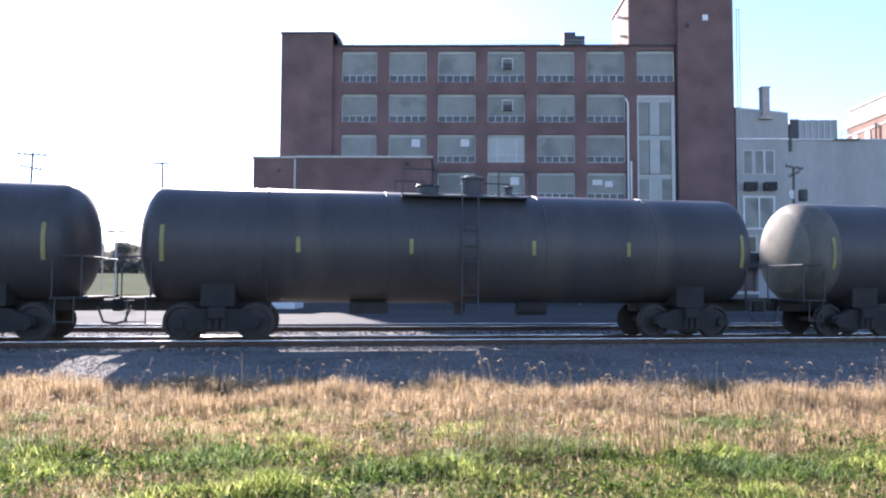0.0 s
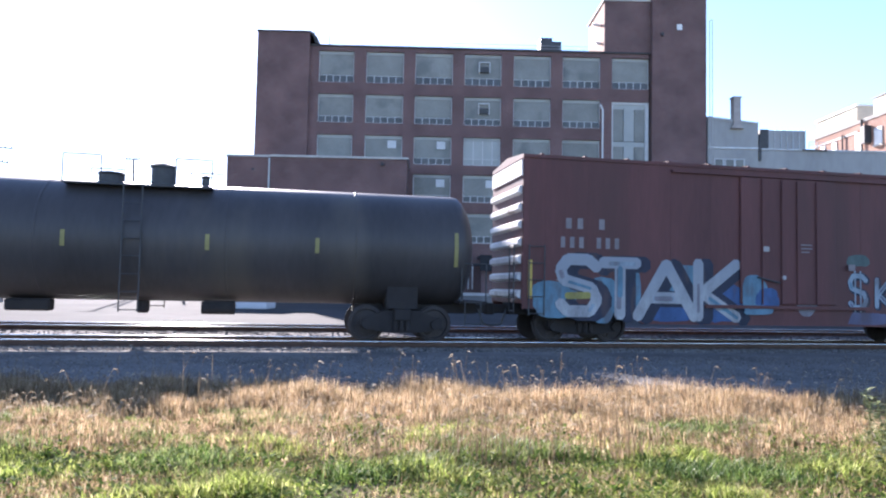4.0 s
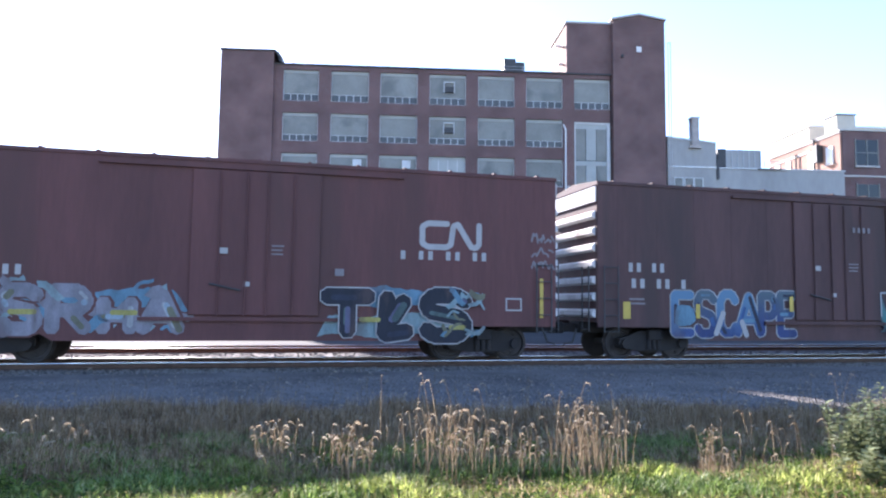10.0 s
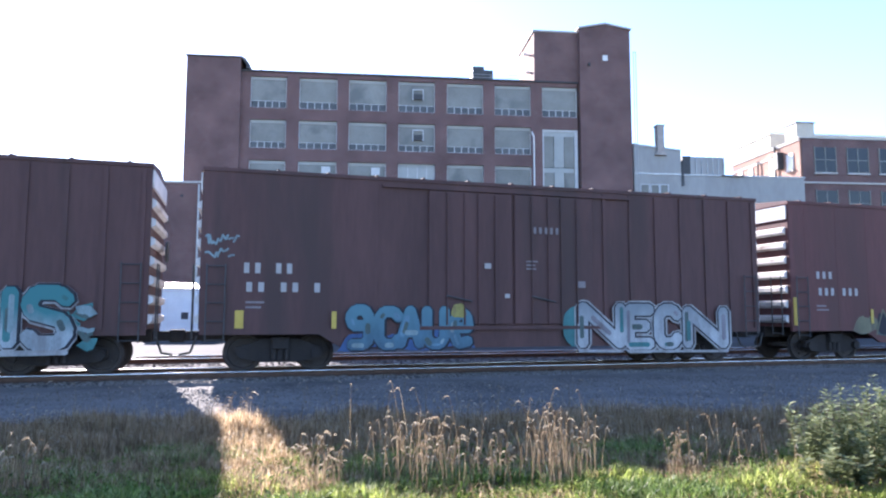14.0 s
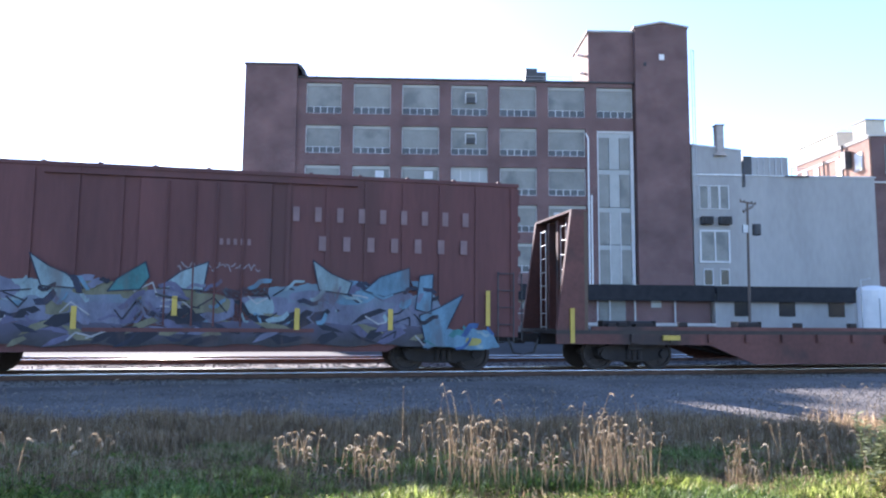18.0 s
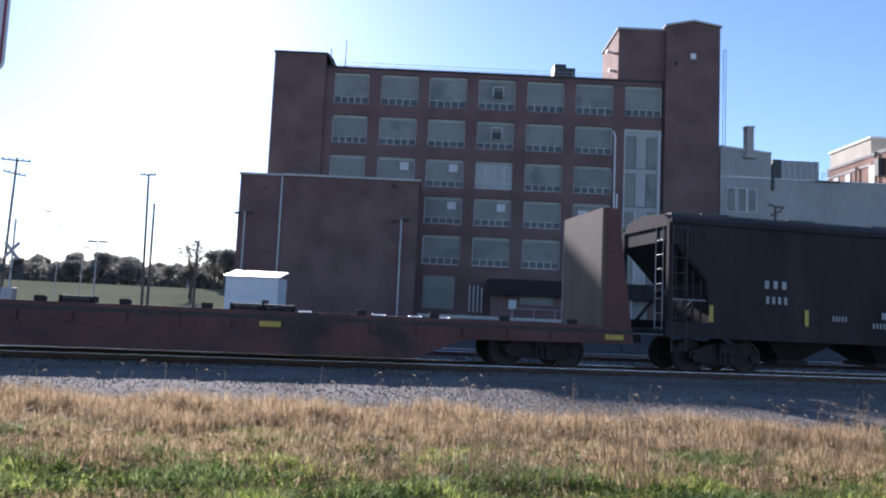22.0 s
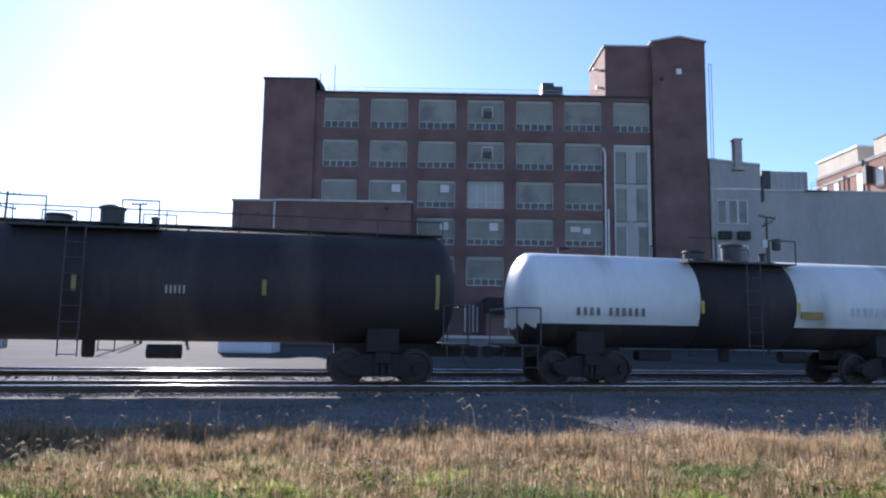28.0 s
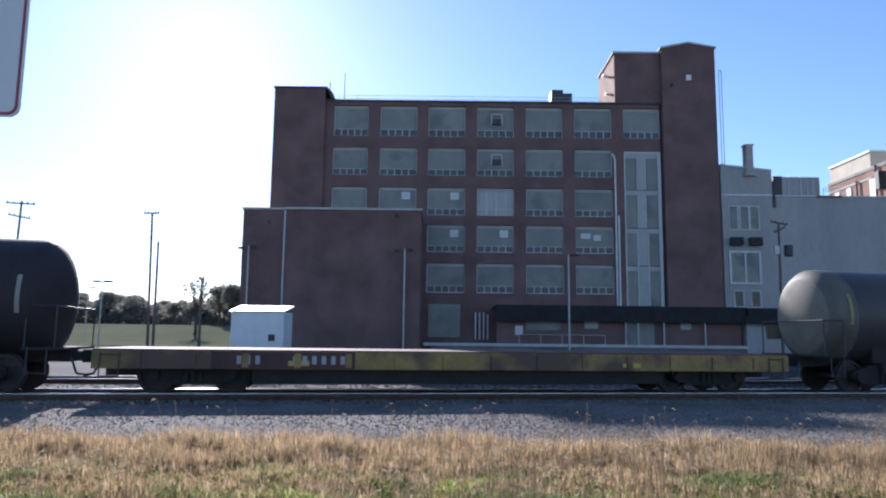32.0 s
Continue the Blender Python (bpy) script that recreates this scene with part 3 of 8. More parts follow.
wheel_metal = mat("wheel_steel", (0.045, 0.037, 0.034), 0.65, 0.3, vary=0.3, scale=5)
yellow = mat("reflective_yellow", (0.48, 0.34, 0.05), 0.4, vary=0.12, scale=4)
worn_stripe = mat("worn_stripe", (0.30, 0.27, 0.24), 0.6, vary=0.3, scale=6)
flat_yellow = mat("flatcar_yellow", (0.30, 0.20, 0.065), 0.75, vary=0.35, scale=0.9, stain=(0.12, 0.075, 0.05), stain_at=0.49)
flat_brown = mat("flatcar_brown", (0.12, 0.05, 0.04), 0.8, vary=0.35, scale=0.8, stain=(0.05, 0.035, 0.03), stain_at=0.55)
plywood = mat("weathered_plywood", (0.115, 0.082, 0.055), 0.8, vary=0.25, scale=1.2, stretch=(1, 1, 0.2))
dusty = mat("dusty_head", (0.19, 0.17, 0.13), 0.8, vary=0.3, scale=1.2, stain=(0.13, 0.115, 0.09), stain_at=0.55)
half_dust = mat("thin_dust", (0.12, 0.107, 0.085), 0.65, vary=0.35, scale=1.2, stain=(0.07, 0.062, 0.052), stain_at=0.52)
letter_white = mat("letter_white", (0.36, 0.34, 0.325), 0.6, vary=0.12, scale=3)

CARS = []


def wheel_set(parent, x):
    bm = bmesh.new()
    for s in (-1, 1):
        y = s * 0.72
        prof = [(-0.07 * s, 0.42), (-0.05 * s, 0.49), (-0.03 * s, 0.49), (-0.02 * s, 0.455), (0.07 * s, 0.45), (0.075 * s, 0.38), (0.02 * s, 0.36), (0.02 * s, 0.16), (0.09 * s, 0.13), (0.09 * s, 0.05)]
        if s < 0:
            prof = prof[::-1]
        lathe(bm, prof, "y", 20, (0, y, 0))
        for k in range(5):
            w = k * 2 * math.pi / 5
            rod(bm, (0.26 * math.cos(w), y + s * 0.02, 0.26 * math.sin(w)), (0.26 * math.cos(w), y + s * 0.06, 0.26 * math.sin(w)), 0.035, 6)
    rod(bm, (0, -0.85, 0), (0, 0.85, 0), 0.085, 10)
    ob = part("wheel_set", bm, wheel_metal, parent)
    ob.location = (x, 0, 0.455)
    return ob


def truck(parent, x):
    """A two-axle truck with cast side frames; returns its wheel sets."""
    frame_ob = part("truck", bevelled(boxes((-0.22, 0.22, -1.25, 1.25, 0.55, 0.85)), 0.03), truck_metal, parent)
    frame_ob.location = (x, 0, 0)
    for s in (-1, 1):
        bm = bmesh.new()
        y0, y1 = sorted((s * 0.92, s * 1.10))
        prism(bm, [(-1.05, 0.42), (-0.85, 0.30), (-0.35, 0.24), (0.35, 0.24), (0.85, 0.30), (1.05, 0.42), (1.05, 0.60), (0.80, 0.66), (0.45, 0.80), (-0.45, 0.80), (-0.80, 0.66), (-1.05, 0.60)], y0, y1)
        for xa in (-0.885, 0.885):
            rod(bm, (xa, s * 1.08, 0.455), (xa, s * 1.2, 0.455), 0.13, 10)
        for k in (-0.16, 0.0, 0.16):
            rod(bm, (k, s * 1.13, 0.3), (k, s * 1.13, 0.58), 0.07, 8)
        part("side_frame", bm, truck_metal, frame_ob)
        part("brake_beam", boxes((s * 0.47 - 0.05, s * 0.47 + 0.05, -0.75, 0.75, 0.35, 0.47)), truck_metal, frame_ob)
    return [wheel_set(frame_ob, -0.885), wheel_set(frame_ob, 0.885)]


def coupler(parent, x, s):
    bm = boxes((min(x, x + s * 0.45), max(x, x + s * 0.45), -0.1, 0.1, 0.74, 0.98), (min(x + s * 0.4, x + s * 0.62), max(x + s * 0.4, x + s * 0.62), -0.16, 0.16, 0.70, 1.02))
    part("coupler", bevelled(bm, 0.03), truck_metal, parent)
    part("air_hose", rods(((x + s * 0.1, -0.35, 0.85), (x + s * 0.25, -0.38, 0.45)), ((x + s * 0.25, -0.38, 0.45), (x + s * 0.5, -0.3, 0.4)), r=0.03), dark_metal, parent)


def start_car(name, c0, c1, label, category, truck_in=1.9, group=""):
    """The root of a car whose ends lie at c0 and c1 along the train at 0 s."""
    mid, half = (c0 + c1) / 2, (c1 - c0) / 2
    car = thing(name, on_track(mid), label, category, group)
    sets = truck(car, -half + truck_in) + truck(car, half - truck_in)
    CARS.append((car, mid, sets))
    return car, half


def stripes(car, xs, y, z0, z1, w=0.11, material=None):
    for x in xs:
        part("reflective_stripe", boxes((x - w / 2, x + w / 2, y - 0.006, y, z0, z1)), material or yellow, car)


def ladder(car, x, y, z0, z1, w=0.42, along_x=True, material=None):
    bm = bmesh.new()
    a = (x - w / 2, y) if along_x else (x, y - w / 2)
    b = (x + w / 2, y) if along_x else (x, y + w / 2)
    for p in (a, b):
        rod(bm, (*p, z0), (*p, z1), 0.018, 6)
    n = int((z1 - z0) / 0.38)
    for i in range(n + 1):
        z = z0 + 0.05 + i * (z1 - z0 - 0.1) / max(1, n)
        rod(bm, (*a, z), (*b, z), 0.014, 6)
    part("ladder", bm, material or dark_metal, car)


def boxcar(c0, c1, paint, label, top=4.95, doors=1, ribs=True, low=0.55):
    car, h = start_car("boxcar", c0, c1, label, "boxcar", group="boxcars of the freight train")
    w = 1.52
    part("body", boxes((-h, h, -w, w, 1.05, top - 0.15)), paint, car)
    bm = bmesh.new()
    prism_pts = [(-w - 0.03, top - 0.15), (w + 0.03, top - 0.15), (w + 0.03, top - 0.06), (0, top + 0.08), (-w - 0.03, top - 0.06)]
    a = [bm.verts.new((-h - 0.03, y, z)) for y, z in prism_pts]
    b = [bm.verts.new((h + 0.03, y, z)) for y, z in prism_pts]
    bm.faces.new(a[::-1]); bm.faces.new(b)
    for i in range(5):
        j = (i + 1) % 5
        bm.faces.new((a[i], a[j], b[j], b[i]))
    part("roof", bm, paint, car)
    for i in range(13):
        x = -h + 0.5 + i * (2 * h - 1.0) / 12
        bm = bmesh.new()
        v = []
        for xx in (x - 0.035, x + 0.035):
            v.append([bm.verts.new((xx, y, z)) for y, z in ((-w, top - 0.055), (0, top + 0.085), (w, top - 0.055), (w, top - 0.02), (0, top + 0.12), (-w, top - 0.02))])
        for k in range(6):
            l = (k + 1) % 6
            bm.faces.new((v[0][k], v[0][l], v[1][l], v[1][k]))
        for q in v:
            bm.faces.new((q[0], q[1], q[4], q[5])); bm.faces.new((q[1], q[2], q[3], q[4]))
        part("roof_seam", bm, paint, car)
    # fish-belly side sills
    for s in (-1, 1):
        bm = bmesh.new()
        prism(bm, [(-h, 1.05), (-h, 0.92), (-h + 2.8, 0.92), (-h + 3.4, low), (h - 3.4, low), (h - 2.8, 0.92), (h, 0.92), (h, 1.05)], *sorted((s * w, s * (w - 0.1))))
        part("side_sill", bm, paint, car)
    part("underframe", boxes((-h, h, -0.35, 0.35, 0.72, 1.05), (-0.3, 0.3, -1.4, 1.4, 0.8, 1.05)), truck_metal, car)
    # doors
    dw = 1.55
    spans = [(-dw, dw)] if doors == 1 else [(-2.4, 0.0), (0.0, 2.4)]
    for x0, x1 in spans:
        d = part("door", bevelled(boxes((x0 + 0.03, x1 - 0.03, -w - 0.07, -w - 0.004, 1.15, top - 0.35)), 0.02), paint, car)
        part("lock_rod", rods(*[((x0 + f * (x1 - x0), -w - 0.1, 1.15), (x0 + f * (x1 - x0), -w - 0.1, top - 0.4)) for f in (0.22, 0.42, 0.58, 0.78)], r=0.022), paint, d)
        part("door_handle", rods(((x0 + 0.5, -w - 0.13, 1.9), (x0 + 1.2, -w - 0.13, 1.75)), r=0.025), dark_metal, d)
    part("door_track", boxes((-2.6, 2.6, -w - 0.1, -w - 0.004, 1.02, 1.11)), paint, car)
    part("door_header", boxes((-3.6, 3.6, -w - 0.08, -w - 0.004, top - 0.33, top - 0.26)), paint, car)
    # side posts
    edge = dw + 0.12 if doors == 1 else 2.52
    if ribs is not True:
        for i in range(13):
            x = -h + 0.6 + i * (2 * h - 1.2) / 12
            if abs(x) > edge and (x < 0 or not ribs):
                part("panel_seam", boxes((x - 0.012, x + 0.012, -w - 0.004, -w + 0.01, 1.06, top - 0.2)), paint, car)
    if ribs:
        n = 7
        for s in ((-1, 1) if ribs is True else (1,)):
            for i in range(n):
                x = s * (edge + 0.25 + i * (h - edge - 0.4) / (n - 1))
                part("side_post", boxes((x - 0.05, x + 0.05, -w - 0.04, -w - 0.003, 1.05, top - 0.2)), paint, car)
    # ridges and top strip paler than the end panel, except on fully ribbed cars
    ridge_colour = paint if ribs is True else end_pale
    for s in (-1, 1):
        x = s * h
        lo, hi = sorted((x + s * 0.003, x + s * 0.02))
        e = part("end_panel", boxes((lo, hi, -w + 0.02, w - 0.02, 1.06, top - 0.2)), paint, car)
        for k in range(7):
            z = 1.3 + k * (top - 2.0) / 6.6
            bm = bmesh.new()
            a0, a1 = x + s * 0.02, x + s * 0.12
            vs = [(a0, z - 0.13), (a1, z - 0.07), (a1, z + 0.05), (a0, z + 0.11)]
            if s < 0:
                vs = vs[::-1]
            prism(bm, vs, -w + 0.12, w - 0.12)
            part("end_ridge", bm, ridge_colour, e)
        part("end_top", boxes((*sorted((x + s * 0.02, x + s * 0.06)), -w + 0.05, w - 0.05, top - 0.62, top - 0.2)), ridge_colour, e)
        ladder(car, x - s * 0.35, -w - 0.09, 0.75, 2.6)
        ladder(car, x + s * 0.18, -1.1, 0.8, 2.6, along_x=False)
        coupler(car, x, s)
    part("brake_wheel", rods(((h + 0.2, 0.3, 3.0), (h + 0.26, 0.3, 3.0)), r=0.28, n=16), dark_metal, car)
    return car, h, w


def tank(c0, c1, paint, label, r=1.5, zc=2.5, bands=None, heads=None, low=False):
    car, h = start_car("tank_car", c0, c1, label, "tank car", truck_in=2.0, group="tank cars of the freight train")
    if bands is None:
        pieces = [(-h, h, paint)]
    else:
        pieces = bands
    hl = 0.62
    def rad(x):
        d = abs(x) - (h - hl)
        return r if d <= 0 else r * math.sqrt(max(0.0, 1 - (d / hl) ** 2)) + 0.02
    for x0, x1, m in pieces:
        xs = [x0] + [x for x in ([-h + hl * (1 - math.cos(k * math.pi / 14)) for k in range(8)] + [h - hl * (1 - math.cos(k * math.pi / 14)) for k in range(7, -1, -1)] + ([-h + hl + 0.35] if heads else [])) if x0 < x < x1] + [x1]
        xs.sort()
        bm = bmesh.new()
        lathe(bm, [(x, rad(x)) for x in xs], "x", 48, (0, 0, zc))
        shell = part("tank_shell", bm, m, car, smooth=True)
        if heads:
            shell.data.materials.append(heads)
            shell.data.materials.append(half_dust)
            for p in shell.data.polygons:
                if p.center.x < -h + hl * 0.45:
                    p.material_index = 1
                elif p.center.x < -h + hl + 0.3:
                    p.material_index = 2
        if low:
            shell.data.materials.append(tank_black)
            for p in shell.data.polygons:
                if p.center.z < zc - 0.55 * r:
                    p.material_index = 1
    for x in (-h * 0.62, -h * 0.25, h * 0.25, h * 0.62) if not low else ():
        bm = bmesh.new()
        lathe(bm, [(x - 0.03, r + 0.006), (x - 0.02, r + 0.012), (x + 0.02, r + 0.012), (x + 0.03, r + 0.006)], "x", 48, (0, 0, zc))
        part("weld_band", bm, paint if bands is None else (tank_white if abs(x) > 2.2 else tank_black), car, smooth=True)
    # sills, saddles and platforms
    for s in (-1, 1):
        x = s * h
        part("stub_sill", boxes((*sorted((x + s * 0.15, x - s * 3.2)), -0.3, 0.3, 0.72, 1.06)), truck_metal, car)
        part("saddle", boxes((*sorted((x - s * 1.6, x - s * 2.4)), -1.1, 1.1, 0.86, 1.45)), truck_metal, car)
        part("end_platform", boxes((*sorted((x + s * 0.2, x - s * 0.55)), -1.4, 1.4, 1.02, 1.08)), truck_metal, car)
        part("end_railing", rods(((x + s * 0.15, -1.38, 1.08), (x + s * 0.15, -1.38, 2.05)), ((x - s * 0.5, -1.38, 1.08), (x - s * 0.5, -1.38, 2.05)), ((x + s * 0.15, -1.38, 2.05), (x - s * 0.5, -1.38, 2.05)),
                                 ((x + s * 0.15, 1.38, 1.08), (x + s * 0.15, 1.38, 2.05)), ((x + s * 0.15, -1.38, 2.05), (x + s * 0.15, 1.38, 2.05)), r=0.02), dark_metal, car)
        ladder(car, x - s * 0.2, -1.42, 0.45, 1.1)
        coupler(car, x + s * 0.1, s)
    top = zc + r
    # manway, valve housing and walk
    bm = bmesh.new(); lathe(bm, [(top - 0.06, 0.29), (top + 0.40, 0.29), (top + 0.41, 0.33), (top + 0.47, 0.33), (top + 0.52, 0.22)], "z", 20, (0.35, 0, 0))
    part("valve_housing", bm, dark_metal, car)
    bm = bmesh.new(); lathe(bm, [(top - 0.06, 0.3), (top + 0.16, 0.3), (top + 0.2, 0.34), (top + 0.24, 0.3)], "z", 16, (-0.9, 0, 0))
    part("manway_lid", bm, dark_metal, car)
    bm = bmesh.new(); lathe(bm, [(top - 0.06, 0.1), (top + 0.18, 0.1), (top + 0.24, 0.14), (top + 0.28, 0.05)], "z", 12, (1.4, 0, 0))
    part("relief_valve", bm, dark_metal, car)
    for s in (-1, 1):
        part("top_platform", boxes((-1.7, 1.7, *sorted((s * 0.62, s * 1.1)), top - 0.2, top - 0.16)), dark_metal, car)
        for u in (-1, 1):
            rail = part("top_railing", rods(((u * 0.85, s * 1.1, top + 0.5), (u * 1.7, s * 1.1, top + 0.5)), r=0.02), dark_metal, car)
            for x in (u * 0.85, u * 1.7):
                part("railing_post", rods(((x, s * 1.1, top - 0.2), (x, s * 1.1, top + 0.5)), r=0.02), dark_metal, rail)
        ladder(car, 0.0, s * 1.56, 0.7, top - 0.2)
    bm = bmesh.new(); lathe(bm, [(0.62, 0.12), (0.7, 0.16), (1.05, 0.16)], "z", 12, (0, 0, 0))
    part("bottom_outlet", bm, truck_metal, car)
    part("brake_rigging", bevelled(boxes((-3.0, -2.0, -0.6, -0.2, 0.66, 0.95)), 0.04), truck_metal, car)
    part("air_reservoir", rods(((1.5, -0.5, 0.8), (2.3, -0.5, 0.8)), r=0.18, n=12), truck_metal, car)
    return car, h, r, zc


def tank_stripes(car, h, r, zc, inner=(-4.3, -1.5, 1.7, 4.3), z0=2.2, z1=2.58, fresh=None):
    xs = [-h + 0.75, *inner, h - 0.68]
    n = len(xs)
    for i, x in enumerate(xs):
        a = (z1 + 0.25) if i in (0, n - 1) else z1
        b = (z0 - 0.25) if i in (0, n - 1) else z0
        # follows the curve of the shell
        bm = bmesh.new()
        k = 6
        prev = None
        for j in range(k + 1):
            z = b + (a - b) * j / k
            rr = r + 0.014
            y = -math.sqrt(max(0.01, rr * rr - (z - zc) ** 2))
            cur = (bm.verts.new((x - 0.05, y, z)), bm.verts.new((x + 0.05, y, z)))
            if prev:
                bm.faces.new((prev[0], prev[1], cur[1], cur[0]))
            prev = cur
        part("reflective_stripe", bm, dull_yellow if fresh is None else yellow if i in fresh else worn_stripe, car)


GREY_TANK = "dark grey railway tank car with yellow reflective stripes"
for c0, c1, hd in ((-25.4, -8.7, None), (-7.5, 9.0, None), (10.38, 26.7, dusty), (27.95, 44.95, dusty)):
    car, h, r, zc = tank(c0, c1, tank_dark, GREY_TANK, r=1.5, zc=2.43, heads=hd)
    tank_stripes(car, h, r, zc)

BOX = {}
for key, c0, c1, paint, label in (
        ("a", 46.05, 61.68, box_red, "red-brown boxcar with large blue and white painted letters along its side"),
        ("b", 63.18, 78.82, box_brown, "dark brown boxcar with yellow-green spray paint low on its side"),
        ("c", 80.36, 95.92, box_red, "red-brown boxcar with white logo and pale blue spray paint"),
        ("d", 97.15, 112.70, box_red, "red-brown boxcar with white logo and blue outlined spray paint"),
        ("e", 113.96, 129.62, box_brown, "dark brown boxcar with bright blue and green block letters sprayed low"),
        ("f", 130.85, 146.46, box_brown, "dark brown boxcar with pale blue and teal spray-painted letters"),
        ("g", 147.62, 163.5, box_brown, "dark brown boxcar with blue bubble letters sprayed low"),
        ("h", 164.72, 180.4, box_red, "red-brown boxcar with a pale blue painted panel"),
        ("i", 181.75, 197.4, box_red, "red-brown boxcar covered low with spiky blue and violet spray paint")):
    BOX[key] = boxcar(c0, c1, paint, label, top=5.05 if key == "a" else 5.0, doors=2 if key in "bfg" else 1, ribs=True if key == "i" else "right" if key in "befg" else False)


def bulkhead_flat(c0, c1, striped, markers):
    car, h = start_car("bulkhead_flatcar", c0, c1, "rusty bulkhead flatcar with timber-faced end walls", "flatcar", truck_in=2.4, group="bulkhead flatcars of the freight train")
    part("deck", boxes((-h, h, -1.5, 1.5, 1.0, 1.1)), tie_wood, car)
    for s in (-1, 1):
        bm = bmesh.new()
        prism(bm, [(-h, 1.0), (-h, 0.74), (-h + 4.5, 0.70), (-h + 5.9, 0.17), (h - 5.9, 0.17), (h - 4.5, 0.70), (h, 0.74), (h, 1.0)], *sorted((s * 1.5, s * 1.42)))
        part("side_sill", bm, flat_brown, car)
    bm = bmesh.new()
    prism(bm, [(-h, 1.0), (-h, 0.68), (-h + 4.5, 0.68), (-h + 5.9, 0.34), (h - 5.9, 0.34), (h - 4.5, 0.68), (h, 0.68), (h, 1.0)], -0.3, 0.3)
    part("centre_sill", bm, truck_metal, car)
    top = 4.3
    for s in (-1, 1):
        x = s * h
        xi = x - s * 0.92
        part("bulkhead_face", boxes((*sorted((xi, xi + s * 0.1)), -1.45, 1.45, 1.1, top)), plywood, car)
        for y in (-1.4, 1.4):
            bm = bmesh.new()
            pts = [(xi + s * 0.1, 1.1), (x - s * 0.02, 1.1), (xi + s * 0.46, top), (xi + s * 0.1, top)]
            prism(bm, pts if s > 0 else pts[::-1], y - 0.06, y + 0.06)
            part("bulkhead_side", bm, flat_brown, car)
        part("bulkhead_post", boxes(*[(*sorted((xi + s * 0.1, xi + s * 0.3)), y - 0.08, y + 0.08, 1.1, top - 0.05) for y in (-0.7, 0.0, 0.7)]), flat_brown, car)
        part("bulkhead_cap", boxes((*sorted((xi, xi + s * 0.45)), -1.46, 1.46, top, top + 0.06)), flat_brown, car)
        ladder(car, xi + s * 0.5, -1.0, 1.1, top - 0.3, along_x=False, material=metal_grey)
        ladder(car, xi + s * 0.5, 0.6, 1.1, top - 0.3, along_x=False, material=metal_grey)
        coupler(car, x, s)
        if striped:
            xs = x - s * (0.45 if s < 0 else 0.72)
            part("reflective_stripe", boxes((xs - 0.06, xs + 0.06, -1.512, -1.458, 0.76, 1.68)), yellow, car)
    for i in range(16):
        x = -h + 2.2 + i * (2 * h - 4.4) / 15
        part("stake_pocket", boxes((x - 0.1, x + 0.1, -1.58, -1.5, 0.78, 1.0)), flat_brown, car)
    for x, z in markers:
        part("reflective_stripe", boxes((x - 0.25, x + 0.25, -1.59, -1.5, z, z + 0.13)), yellow, car)
    return car, h


FLAT_BRIGHT, FLAT_DARK = (-9.0, -8.1, -7.2, 2.4, 4.26, 5.18, 5.92), (1.0, 1.77, -2.85)
FLAT = [bulkhead_flat(198.48, 220.27, True, ((-7.6, 0.84), (1.8, 0.82), (6.9, 0.82))), bulkhead_flat(221.2, 243.22, False, ((-9.8, 1.0), (1.6, 0.82), (10.45, 0.84)))]
def winch(car, x, material, w=0.17, tall=0.13):
    """A ratchet winch on the deck: cheeks, drum and a folded strap."""
    wn_ = part("load_winch", bevelled(boxes((x - w, x + w, -1.3, -1.0, 1.1, 1.1 + tall * 0.3)), 0.01), material, car)
    for s in (-1, 1):
        part("cheek", bevelled(boxes((*sorted((x + s * w, x + s * (w - 0.05))), -1.3, -1.0, 1.1 + tall * 0.3, 1.1 + tall)), 0.01), material, wn_)
    part("winch_drum", rods(((x - w + 0.05, -1.15, 1.1 + tall * 0.65), (x + w - 0.05, -1.15, 1.1 + tall * 0.65)), r=tall * 0.34, n=10), material, wn_)
    part("strap", boxes((x - w * 0.7, x + w * 0.7, -1.42, -1.28, 1.1, 1.1 + tall * 0.7)), material, wn_)


for (car, h), x1 in zip(FLAT, (FLAT[0][1] - 1.0, FLAT[1][1] - 1.0)):
    part("side_rail", boxes((-h + 1.0, x1, -1.5, -1.44, 1.1, 1.2)), flat_brown, car)
    for k in range(11):
        xk = -h + 1.9 + k * (x1 + h - 2.6) / 10
        part("stake", bevelled(boxes((xk - 0.13, xk + 0.13, -1.5, -1.36, 1.2, 1.33)), 0.02), truck_metal, car)
for car, bright, dark in ((FLAT[0][0], (5.98, 6.92, 7.75), (1.89, 2.81, -5.0, 4.2, -9.1, -8.3)), (FLAT[1][0], FLAT_BRIGHT, FLAT_DARK)):
    for x in bright:
        winch(car, x, white_metal, *((0.3, 0.19) if car is FLAT[0][0] else ()))
    for x in dark:
        winch(car, x, truck_metal, 0.4, 0.26)


